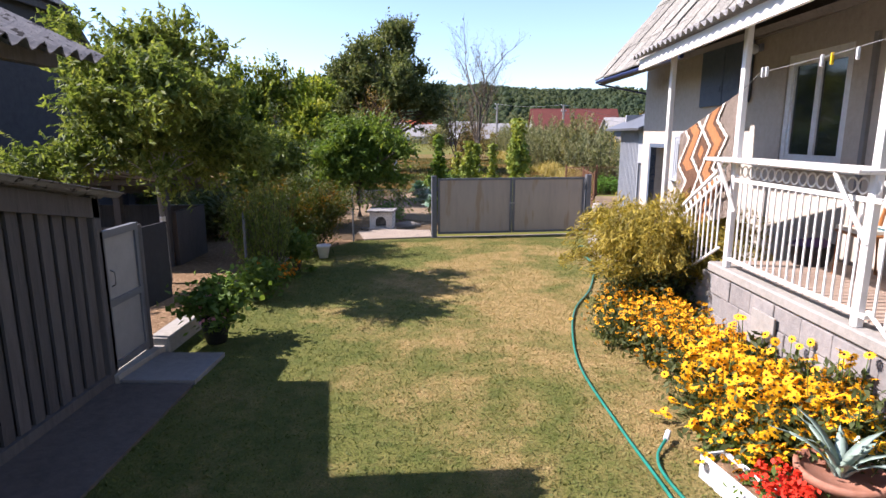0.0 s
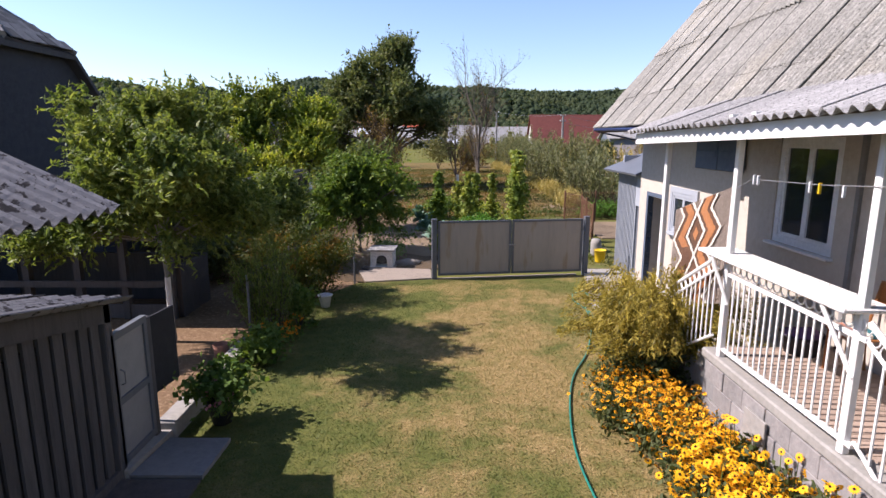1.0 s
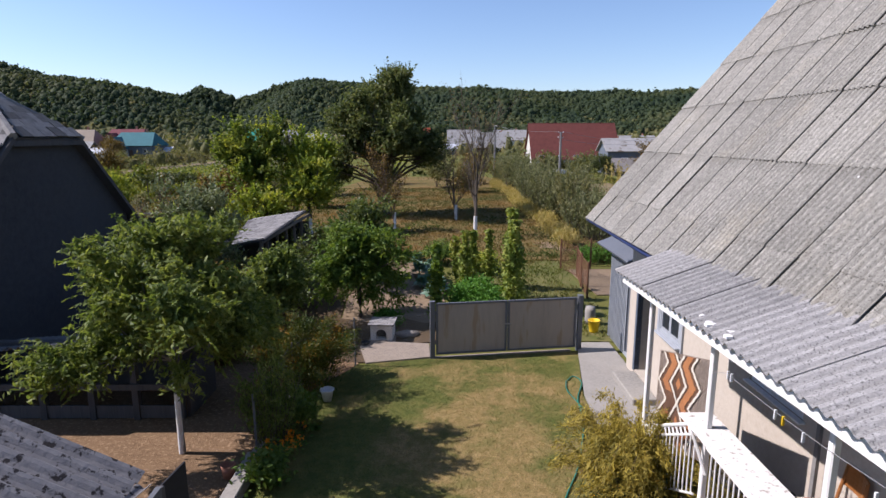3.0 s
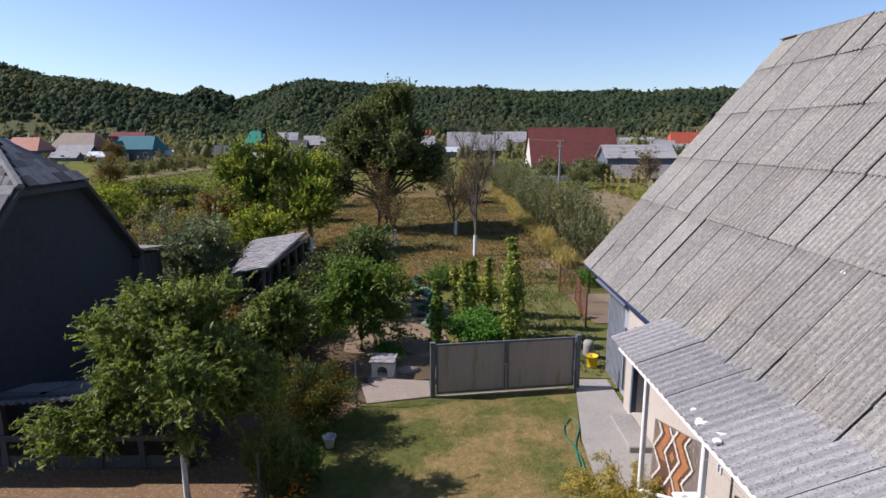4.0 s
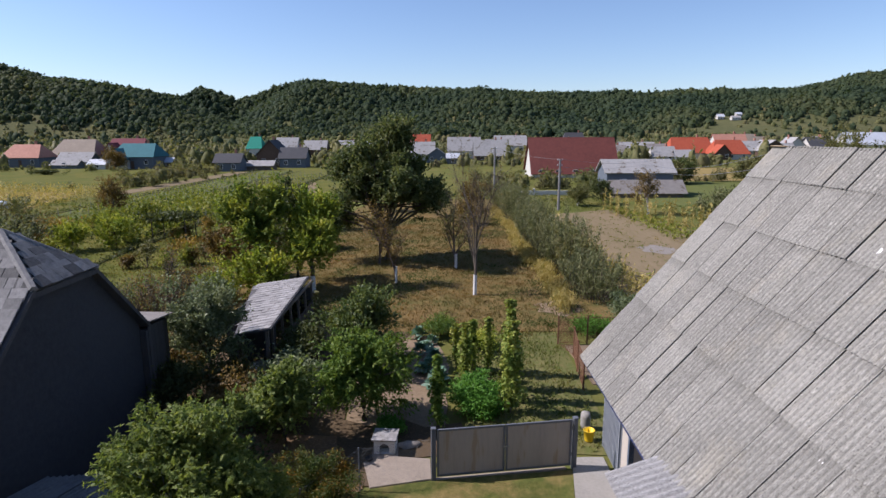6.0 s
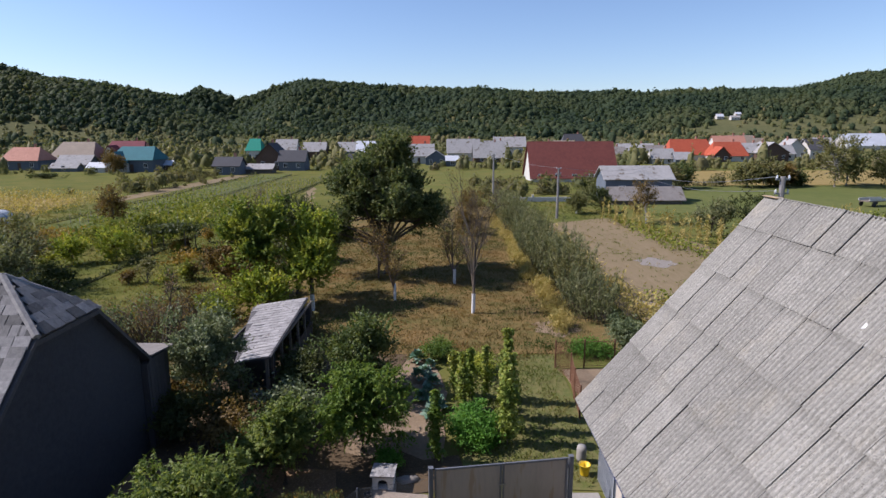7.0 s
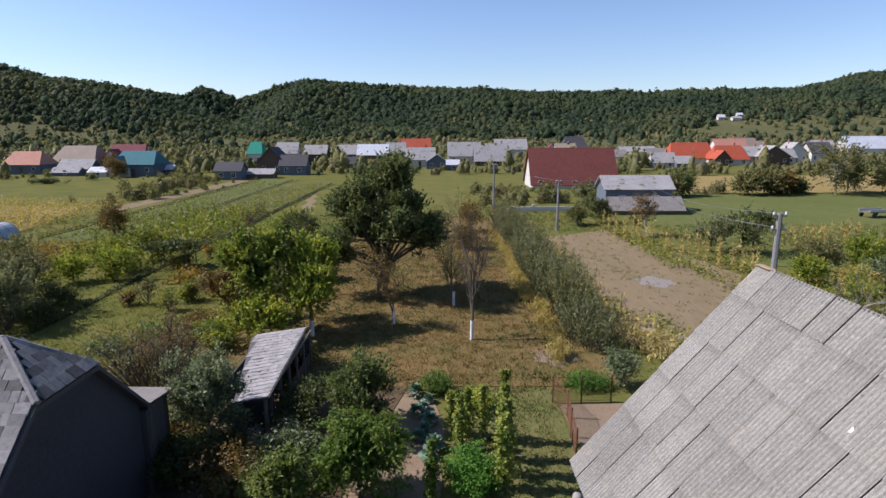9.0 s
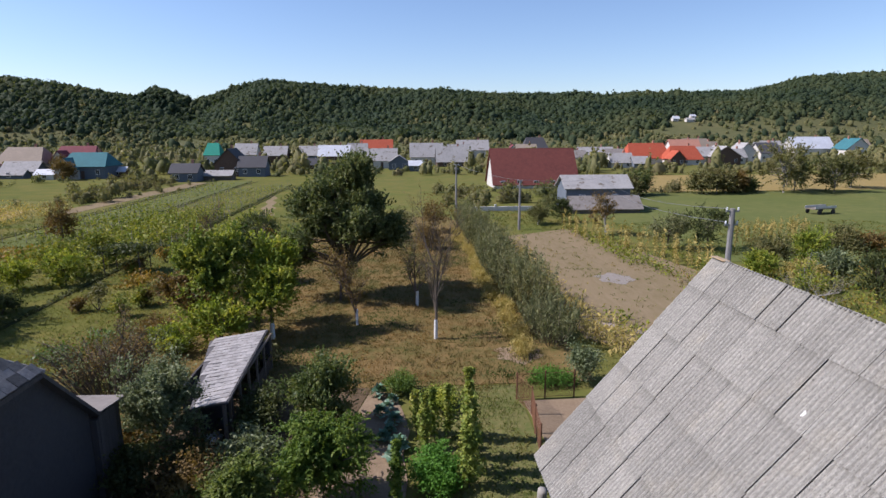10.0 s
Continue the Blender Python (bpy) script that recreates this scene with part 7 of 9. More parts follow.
for (xa, ya), (xb, yb) in zip(F_PTS, F_PTS[1:]):
    bm = bmesh.new()
    n = max(6, int(math.hypot(xb - xa, yb - ya) / 0.09))
    for k in range(-12, n):
        for sgn in (1, -1):
            a0, a1 = k, k + 12
            if sgn < 0:
                a0, a1 = a1, a0
            p = []
            for aa, zz in ((a0, 0.05), (a1, 1.13)):
                p.append((aa, zz))
            (u0, z0), (u1, z1) = p
            def clip_to(u0, z0, u1, z1):
                if u0 > u1:
                    u0, z0, u1, z1 = u1, z1, u0, z0
                g = (z1 - z0) / (u1 - u0)
                if u0 < 0:
                    z0, u0 = z0 - g * u0, 0
                if u1 > n:
                    z1, u1 = z1 - g * (u1 - n), n
                return u0, z0, u1, z1
            u0, z0, u1, z1 = clip_to(u0, z0, u1, z1)
            if u1 - u0 < 0.2:
                continue
            tube(bm, [(xa + (xb - xa) * u0 / n, ya + (yb - ya) * u0 / n, z0), (xa + (xb - xa) * u1 / n, ya + (yb - ya) * u1 / n, z1)], 0.004, 3, cap=False)
    for zz in (0.05, 1.15):
        tube(bm, [(xa, ya, zz), (xb, yb, zz)], 0.012, 4, cap=False)
    o = part("mesh", bm, M["rust"], fence)
    o.matrix_parent_inverse = f_inv
bush("hedge_end", (8.4, 24.6, 0), (0.7, 0.7, 0.9), 4000, 0.12, "leaf_pear", "slender green shrub beyond the fence", clumps=40, spread=0.2, seed=55)
bush("green_patch", (6.8, 24.6, 0), (1.4, 0.8, 0.25), 4000, 0.1, "leaf_parsley", "green low crop beyond the fence", "crop", clumps=50, spread=0.2, seed=56, stems=0)

# ---- orchard ----
tree("walnut_tree", (-3.9, 40.0, 0), 5.6, (3.8, 3.7, 3.0), 0.27, 44000, 0.25, "leaf_walnut", "large dark green walnut tree with several stems", clumps=72, spread=0.5, seed=61, fork=-0.2, n_limbs=18, shell=0.4, hollow=(0.3, -1.7, 2.6, 4.2), lobes=((-3.2, -0.4, 3.4, 1.3, 1.7, 1.4, 5000), (3.2, -0.3, 4.4, 0.9, 1.4, 1.2, 3500), (0.5, 0, 8.5, 1.6, 1.6, 1.2, 6000), (-2.2, 0, 6.6, 1.5, 1.6, 1.1, 5000)))
tree("apple_tree", (-7.3, 31.3, 0), 2.7, (1.3, 1.4, 1.3), 0.12, 7000, 0.2, "leaf_yellow", "yellow-green apple tree with a limewashed trunk", limewash=0.95, clumps=80, spread=0.34, seed=62)
tree("apple_tree", (-10.4, 31.6, 0), 3.7, (1.55, 1.5, 2.2), 0.12, 8500, 0.2, "leaf_apple", "upright yellow-green fruit tree with dense shoots", clumps=46, spread=0.36, seed=63, leaf_wide=0.6, twig=0.7, shell=0.3, lobes=((-1.3, 0, 4.6, 0.6, 0.6, 0.8, 1500), (1.0, 0.3, 5.2, 0.5, 0.5, 0.9, 1400)))
tree("apple_tree", (-7.6, 32.4, 0), 3.4, (1.2, 1.2, 2.0), 0.11, 6500, 0.2, "leaf_yellow", "upright yellow-green fruit tree among the others", clumps=40, spread=0.34, seed=68, leaf_wide=0.6, twig=0.7, shell=0.3, lobes=((0.9, 0, 4.4, 0.5, 0.5, 0.8, 1300),))
tree("apple_tree", (-9.0, 34.6, 0), 4.2, (0.8, 0.8, 1.9), 0.1, 4200, 0.2, "leaf_dark", "narrow dark green fruit tree behind the yellow ones", clumps=36, spread=0.3, seed=67, twig=0.6)
tree("apple_tree", (-13.0, 34.6, 0), 2.0, (1.8, 1.6, 1.4), 0.1, 6000, 0.2, "leaf_brown", "low browning fruit tree among yellow ones", clumps=60, spread=0.36, seed=69)
tree("apple_tree", (-9.6, 29.8, 0), 1.7, (1.7, 1.4, 1.1), 0.1, 4500, 0.2, "leaf_yellow", "low yellowing fruit tree behind the woodshed", clumps=70, spread=0.36, seed=64)
twig_tree("bare_tree", (1.85, 30.6, 0), 8.0, 2.3, 0.095, "nearly bare grey-brown tree with a limewashed trunk", 71, material="bark", limewash=1.15, leaves=500, leaf=0.1, levels=5)
twig_tree("bare_tree", (-2.75, 33.3, 0), 5.2, 1.3, 0.07, "thin browning fruit tree with a limewashed trunk", 72, limewash=1.0, leaves=1500, leaf=0.13)
twig_tree("bare_tree", (0.95, 37.0, 0), 5.4, 1.5, 0.09, "half-bare small tree with a limewashed trunk", 73, limewash=1.0, leaves=1200, leaf=0.14, leaf_mat="leaf_willow")
twig_tree("bare_tree", (-4.3, 38.5, 0), 4.2, 1.3, 0.08, "young half-bare orchard tree", 74, leaves=1200, leaf=0.14, leaf_mat="leaf_willow")
twig_tree("bare_shrub", (-12.6, 24.9, 0), 4.0, 4.0, 0.09, "grey spreading fruit tree with few leaves", 175, material="bark", leaves=900, leaf=0.12, leaf_mat="leaf_brown", category="fruit tree", levels=5)
wand_shrub("bare_shrub", (-12.9, 24.8, 0), 3.0, 3.3, 76, "leaf_pear", "wide twiggy shrub with bare grey stems and thin leaves", "shrub", wands=120, per=15, leaf=0.11, ratio=0.5, arch=0.45, loose=0.24, low=0.4, thick=0.022)
wand_shrub("bare_shrub", (-14.8, 26.6, 0), 2.2, 2.6, 78, "leaf_brown", "low grey twiggy shrub with browning leaves", "shrub", wands=80, per=24, leaf=0.12, ratio=0.5, arch=0.4, loose=0.24, low=0.3, thick=0.02)
wand_shrub("wild_shrub", (-12.0, 29.6, 0), 1.3, 1.7, 79, "leaf_yellow", "yellow-green shrub in dry grass", "shrub", wands=50, per=60, leaf=0.15, ratio=0.5, arch=0.3, loose=0.16, low=0.15, thick=0.015)
wand_shrub("wild_shrub", (-13.6, 31.8, 0), 1.4, 1.5, 80, "leaf_brown", "browning shrub in dry grass", "shrub", wands=50, per=55, leaf=0.15, ratio=0.4, arch=0.3, loose=0.18, low=0.1, thick=0.015)
wand_shrub("wild_shrub", (-11.2, 33.6, 0), 1.2, 1.9, 81, "leaf_apple", "leafy green shrub behind the fruit trees", "shrub", wands=46, per=70, leaf=0.16, ratio=0.5, arch=0.3, loose=0.18, low=0.1, thick=0.015)
rng_o = random.Random(12)
for k in range(24):
    y = 29.5 + k * 1.75
    x = 8.3 - (y - 29) * 0.02 + rng_o.uniform(-0.6, 0.6)
    wand_shrub("hedge_shrub", (x, y, 0), rng_o.uniform(1.2, 1.95), rng_o.uniform(3.0, 4.5) * (0.8 if k < 2 else 1.0), 400 + k, "leaf_silver" if k % 5 != 2 else "leaf_willow", "tall silvery-green hedge shrub of upright shoots", group="orchard hedge")
for k in range(15):
    y = 28.0 + k * 2.6
    bush("dry_grass_clump", (6.55 - k * 0.03 + rng_o.uniform(-0.4, 0.4), y, 0), (0.6, 1.2, 0.32), 1400, 0.34, "leaf_corn", "dry orange grass under the hedge", "grass clump", clumps=25, spread=0.2, seed=430 + k, group="hedge grass", wide=0.08, droop=-1.5, stems=0)
for k, (x, y, h) in enumerate(((-12.5, 41, 1.6), (-9.5, 44, 1.4), (-10.5, 53, 1.8), (2.5, 56, 1.5), (-0.5, 62, 2.2), (-6, 66, 2.0), (-15, 50, 1.7), (3.5, 66, 2.4), (-7.5, 27.5, 0.7), (-14.5, 38.5, 0.8))):
    bush("orchard_shrub", (x, y, 0), (h * 0.95, h * 0.9, h * 0.8), 2600, 0.22, ("leaf_willow", "leaf_yellow", "leaf_peach", "leaf_brown")[k % 4], "rounded shrub in the orchard grass", clumps=50, spread=0.35, seed=450 + k, group="orchard shrubs")


def crop_rows(name, rows, label, material, height, seed, leaf=0.3, per_m=22, wide=0.3, droop=0.0, jitter=0.25, gap=0.0):
    """Rows of a crop along y; rows of (x, y0, y1)."""
    rng = np.random.default_rng(seed)
    pts = []
    for x, y0, y1 in rows:
        n = int((y1 - y0) * per_m)
        yy = rng.uniform(y0, y1, n)
        tuft = 0.35 + 0.65 * np.abs(np.sin(yy * 2.1 + x)) ** 2
        zz = rng.random(n) * height * tuft
        pts.append(np.stack([x - (yy - 45) * 0.008 + rng.normal(size=n) * jitter, yy, zz + 0.05], 1))
    me = leaf_mesh(name, np.concatenate(pts), leaf, leaf * wide, 0.2, rng, droop)
    return tagged(obj(name, me, M[material]), label, "crop", kind="stuff")


crop_rows("vine_rows", [(-25.8 - 1.9 * k, 43 + (k % 3) * 3, 84 - k) for k in range(5)] + [(-17.5, 62, 78), (-20.0, 60, 80)], "rows of yellow-green vines on the strip", "leaf_vine", 1.6, 81, 0.3, 50, 0.75, 0.0, 0.3)
crop_rows("vine_rows_far", [(-37.0 - 2.1 * k, 62 + k, 96) for k in range(3)], "rows of low vines beyond the green strip", "leaf_vine", 0.9, 82, 0.3, 14, 0.7, 0.0, 0.2)
crop_rows("young_vines", [(-25.5 - 1.6 * k, 86, 126 - 2 * k) for k in range(6)] + [(-37.5 - 2.2 * k, 97, 132) for k in range(3)], "thin rows of young vines on the green strips", "leaf_vine", 0.7, 89, 0.28, 7, 0.6, 0.0, 0.15)
crop_rows("balk_weeds", [(-24.0, 27, 128), (-24.1, 40, 110), (-35.2, 52, 138), (-44.3, 62, 136)], "dark weeds along the balks", "leaf_dark", 0.35, 88, 0.22, 26, 0.4, -0.4, 0.16)
crop_rows("dry_crop", [(-50 - 2.2 * k, 60 + 1.2 * k, 90 + k * 0.5) for k in range(14)], "yellowing crop in the far strip", "leaf_corn", 1.5, 83, 0.42, 20, 0.3, -0.5)
crop_rows("orange_rows", [(-34.0 - 1.6 * k, 44 + k, 57) for k in range(5)] + [(-20.6, 42.5, 46.5), (-19.8, 43, 45.5), (-14.6, 40, 46)], "orange and yellow drying plants", "leaf_dry", 0.9, 87, 0.3, 60, 0.5, 0.0, 0.5)
crop_rows("corn_edge", [(20.2, 47, 66), (21.4, 43, 60), (13.2, 26.5, 34), (25.5, 44, 52)], "green and yellow plants along the field edge", "leaf_vine", 0.8, 85, 0.26, 40, 0.5, 0.0, 0.5)
crop_rows("weed_edge", [(11.2, 27, 37), (10.4, 29, 40), (12.0, 26, 31), (10.9, 40, 56)], "yellow weeds at the edge of the bare field", "leaf_corn", 1.2, 86, 0.4, 50, 0.2, -0.6, 0.5)


def corn_stalk(height, seed):
    rng = np.random.default_rng(seed)
    root = base("corn_stalk", (0, 0, -40), "tall dry yellow corn stalk at the field edge", "corn", "corn stalks")
    part("stem", tube(bmesh.new(), [(0, 0, -0.1), (0.05, 0.03, height * 0.6), (0.02, 0.08, height)], [0.03, 0.022, 0.008], 5), M["leaf_corn"], root)
    n = 46
    zz = rng.uniform(0.12, 1.0, n) * height
    ang = rng.uniform(0, 6.283, n)
    c = np.stack([0.14 * np.cos(ang), 0.14 * np.sin(ang), zz], 1)
    aim = np.stack([np.cos(ang) * 0.8, np.sin(ang) * 0.8, rng.uniform(-1.0, 0.5, n)], 1)
    part("leaves", leaf_mesh("leaves", c, 0.46, 0.085, 0.2, rng, 0.2, aim), M["leaf_corn"], root)
    return root


STALKS = [corn_stalk(2.7, 871), corn_stalk(2.1, 872), corn_stalk(2.4, 873)]
spots = []
for k in range(34):
    f = k / 33
    spots.append((18.9 + 5.9 * f + rng_o.uniform(-0.7, 0.7), 64.0 - 20 * f + rng_o.uniform(-0.5, 0.5)))
for k in range(26):
    spots.append((33.5 + k * 0.36 + rng_o.uniform(-0.3, 0.3), 54.6 + k * 0.1 + rng_o.uniform(-0.6, 0.6)))
for k, (x, y) in enumerate(spots):
    mm = pose(x, y, 0, rng_o.uniform(-6, 6), rng_o.uniform(-6, 6), rng_o.uniform(0, 360))
    if k < 3:
        STALKS[k].matrix_basis = mm
    else:
        copy_thing(STALKS[k % 3], mm)

for k, (x, y, h) in enumerate(((-26.3, 32.0, 4.6), (-28.6, 35.8, 5.2), (-31.5, 33.4, 5.4), (-29.8, 30.2, 4.6), (-33.5, 37.5, 5.0), (-31.0, 40.5, 4.2))):
    wand_shrub("bare_tree", (x, y, 0), 2.4, h, 90 + k, ("leaf_pear", "leaf_brown")[k % 2], "dark twiggy fruit tree with thinning leaves", "fruit tree", wands=46, per=60, leaf=0.16, ratio=0.45, arch=0.4, loose=0.22, low=0.3, thick=0.03)
for k, (x, y, h, r, mt) in enumerate(((-25.6, 32.4, 2.6, 1.5, "leaf_silver"), (-27.0, 35.4, 3.0, 1.9, "leaf_silver"), (-29.0, 38.0, 3.0, 2.0, "leaf_willow"))):
    tree("fruit_tree", (x, y, 0), h, (r, r, r * 0.85), 0.1, 4200, 0.19, mt, "grey-green old fruit tree over dark undergrowth", "fruit tree", clumps=46, spread=0.36, seed=730 + k, group="old fruit trees", shell=0.35, n_limbs=11)
for k, (x, y, r) in enumerate(((-24.6, 33.6, 1.2), (-25.8, 37.2, 1.3), (-27.4, 34.0, 1.5), (-26.8, 31.6, 1.2))):
    bush("undergrowth_shrub", (x, y, 0), (r, r * 0.9, r * 0.55), 1500, 0.18, "leaf_dark", "dark low undergrowth beneath the old fruit trees", clumps=40, spread=0.22, seed=740 + k, group="orchard undergrowth")
gh = base("greenhouse", (-48.9, 60.8, 0), "small tunnel greenhouse of pale plastic film", "greenhouse", turn=8)
bm = bmesh.new()
arc = [(math.cos(math.pi * k / 12) * 1.5, math.sin(math.pi * k / 12) * 1.6) for k in range(13)]
for r in (1.0, 0.985):
    rows_v = [[bm.verts.new((x * r, y, z * r)) for x, z in arc] for y in (-3.0, 3.0)]
    for k in range(12):
        bm.faces.new((rows_v[0][k], rows_v[0][k + 1], rows_v[1][k + 1], rows_v[1][k]))
part("film", bm, M["film"], gh)
for y in (-3.02, -1.5, 0.0, 1.5, 3.02):
    part("hoop", tube(bmesh.new(), [(x * 1.015, y, z * 1.015) for x, z in arc], 0.025, 5), M["metal_grey"], gh)

rng_s = random.Random(77)
for k in range(20):
    x, y = rng_s.uniform(-23, -12.5), rng_s.uniform(35, 62)
    r = rng_s.uniform(0.35, 0.8)
    bush("strip_bush", (x, y, 0), (r, r, r * rng_s.uniform(0.7, 1.3)), 900, 0.16, ("leaf_vine", "leaf_brown", "leaf_dry", "leaf_willow", "leaf_yellow")[k % 5], ("yellow-green bush on the grassy strip", "browning bush on the grassy strip", "amber drying bush on the grassy strip", "olive bush on the grassy strip", "yellowing bush on the grassy strip")[k % 5], clumps=24, spread=0.18, seed=700 + k, group="strip bushes")
crop_rows("dry_weeds", [(-12.0 - 0.9 * k, 36.5 + 0.5 * k, 47 - 0.4 * k) for k in range(6)] + [(-13 - 0.8 * k, 27, 34) for k in range(4)], "tall dry weeds round the fruit trees", "leaf_brown", 0.8, 91, 0.24, 34, 0.25, -0.5, 0.5)

def row_stakes(name, rows, gap, height, label, seed):
    """Thin wooden stakes along crop rows, joined; rows of (x, y0, y1)."""
    rng = np.random.default_rng(seed)
    v, f = [], []
    for x, y0, y1 in rows:
        for y in np.arange(y0, y1, gap):
            px, py, h = x - (y - 45) * 0.008 + rng.normal() * 0.12, y + rng.normal() * 0.15, height * rng.uniform(0.8, 1.1)
            k = len(v)
            lean = rng.normal(size=2) * 0.06
            v += [(px - 0.035, py, -0.05), (px + 0.035, py - 0.03, -0.05), (px + 0.01, py + 0.05, -0.05), (px + lean[0], py + lean[1], h)]
            f += [(k, k + 1, k + 3), (k + 1, k + 2, k + 3), (k + 2, k, k + 3)]
    return tagged(obj(name, quick_mesh(name, v, f), M["wood_dark"]), label, "stakes", kind="stuff")


row_stakes("vine_stakes", [(-25.8 - 1.9 * k, 56, 90) for k in range(5)] + [(-25.5 - 1.6 * k, 86, 126 - 2 * k) for k in range(6)] + [(-37.5 - 2.2 * k, 62, 132) for k in range(3)] + [(-24.0, 56, 128), (-35.2, 60, 138)], 1.9, 1.7, "thin wooden stakes along the vine rows", 92)
# tree and small shrubs of the far strips
tree("field_tree", (-34.6, 59.8, 0), 3.3, (1.0, 1.0, 1.4), 0.08, 1900, 0.18, "leaf_brown", "slender half-bare tree on the vine strip", clumps=40, spread=0.3, seed=580, twig=0.7)
tree("field_tree", (-84.5, 149.0, 0), 2.6, (2.6, 2.2, 2.2), 0.2, 3500, 0.4, "leaf_brown", "browning tree before the teal-roofed house", clumps=50, spread=0.6, seed=581)
tree("field_tree", (-93.0, 162.0, 0), 2.8, (2.0, 2.0, 2.4), 0.2, 3000, 0.4, "leaf_brown", "bare brown tree between village houses", clumps=50, spread=0.6, seed=582)
bush("low_hedge", (-90.0, 130.2, 0), (4.6, 0.7, 0.6), 2600, 0.3, "leaf_dark", "long low dark hedge on the far field", "hedge", clumps=60, spread=0.3, seed=584, stems=0, shell=0.05)

# pergola in the vineyard
perg = base("pergola", (-22.9, 48.2, 0), "dark vine-covered pergola on posts", "pergola")
for x in (-1.4, 1.4):
    for y in (-1.0, 1.0):
        part("post", tube(bmesh.new(), [(x, y, -0.1), (x, y, 1.9)], 0.05, 6), M["wood_old"], perg)
rng_p = np.random.default_rng(91)
cp = rng_p.normal(size=(3500, 3)) * np.array((1.0, 0.7, 0.16)) + np.array((0, 0, 2.0))
part("canopy", leaf_mesh("canopy", cp, 0.24, 0.18, 0.4, rng_p), M["leaf_dark"], perg)
for k, (x, y, r, mt) in enumerate(((-25.6, 44.0, 1.2, "leaf_yellow"), (-27.6, 47.0, 1.4, "leaf_vine"), (-33, 42, 1.6, "leaf_brown"),
                                   (-28.6, 43.3, 1.0, "leaf_yellow"), (-26.4, 51, 1.2, "leaf_vine"), (-35.0, 60.4, 1.5, "leaf_brown"), (-14.2, 57, 1.8, "leaf_dark"))):
    tree("fruit_tree", (x, y, 0), r * 1.35, (r, r, r * 0.8), 0.08, 2600, 0.2, mt, "small half-bare fruit tree by the vineyard", clumps=40, spread=0.3, seed=500 + k, group="vineyard trees", bark="bark")
bush("low_greens", (-16.4, 30.6, 0), (1.0, 1.5, 0.32), 1300, 0.24, "leaf_bright", "broad-leaved green vegetable bed on the strip", "plants", clumps=30, spread=0.2, seed=59, stems=0)
bush("low_greens", (-17.6, 29.0, 0), (1.2, 0.7, 0.3), 900, 0.22, "leaf_bright", "broad-leaved low green plants on the strip", "plants", clumps=24, spread=0.2, seed=57, stems=0)
twig_tree("bare_shrub", (-20.5, 62.0, 0), 5.0, 2.4, 0.08, "grey bare fruit tree on the strip", 77, material="bark", category="fruit tree", leaves=300, leaf=0.14)
twig_tree("field_tree", (23.0, 62.8, 0), 5.2, 2.6, 0.14, "half-bare grey tree with a limewashed trunk before the barn", 78, material="bark_pale", limewash=1.0, leaves=2600, leaf=0.2, leaf_mat="leaf_brown", category="tree")
for k, (x, y, r, mt) in enumerate(((26.2, 54.2, 1.75, "leaf_silver"), (29.7, 53.2, 2.2, "leaf_dark"), (31.0, 45.2, 1.3, "leaf_willow"), (34.5, 45.5, 1.5, "leaf_yellow"), (32, 39.6, 1.2, "leaf_pear"), (38, 46.5, 1.6, "leaf_willow"), (28.2, 42.5, 0.9, "leaf_yellow"), (41, 47, 1.3, "leaf_brown"), (29, 38.5, 1.0, "leaf_corn"), (17.0, 70.5, 1.1, "leaf_scrub"), (20.5, 72, 1.4, "leaf_dark"))):
    tree("field_tree", (x, y, 0), r * 1.2, (r * 1.1, r, r * 0.85), 0.1, 4200, 0.2, mt, "round leafy shrub at the field edge", clumps=60, spread=0.3, seed=520 + k, group="field edge trees", limewash=0.8 if k == 9 else 0.0)
tagged(obj("garden_wall", boxes((9.8, 19.6, 83.3, 83.55, -0.1, 0.62), (13.4, 13.7, 83.2, 83.6, 0.63, 0.95)), M["wall_white"]), "low white garden wall before the village", "wall", kind="structure")

crop_rows("rough_weeds", [(21.5 + 1.5 * k, 27 + 0.6 * k, 43 + 0.2 * k) for k in range(15)], "tall yellow-green weeds and dry stalks", "leaf_vine", 1.1, 93, 0.26, 26, 0.4, -0.3, 0.6)
crop_rows("rough_dry_weeds", [(22.0 + 2.0 * k, 28 + 0.6 * k, 44 + 0.2 * k) for k in range(11)], "dry brown stalks among the weeds", "leaf_dry", 1.3, 94, 0.3, 14, 0.2, -0.6, 0.6)
twig_tree("bare_tree", (22.6, 29.6, 0), 4.6, 2.2, 0.09, "pale grey bare fruit tree among the weeds", 176, material="bark_pale", leaves=700, leaf=0.14, leaf_mat="leaf_willow", levels=4)
twig_tree("bare_tree", (26.0, 34.5, 0), 4.0, 2.0, 0.08, "pale twiggy fruit tree with yellow leaves", 177, material="bark_pale", leaves=1500, leaf=0.15, leaf_mat="leaf_yellow", levels=4)
tree("field_tree", (32.0, 35.4, 0), 2.2, (1.7, 1.6, 1.7), 0.1, 6000, 0.16, "leaf_dark", "dense dark green tree beyond the roof", clumps=60, spread=0.3, seed=583)

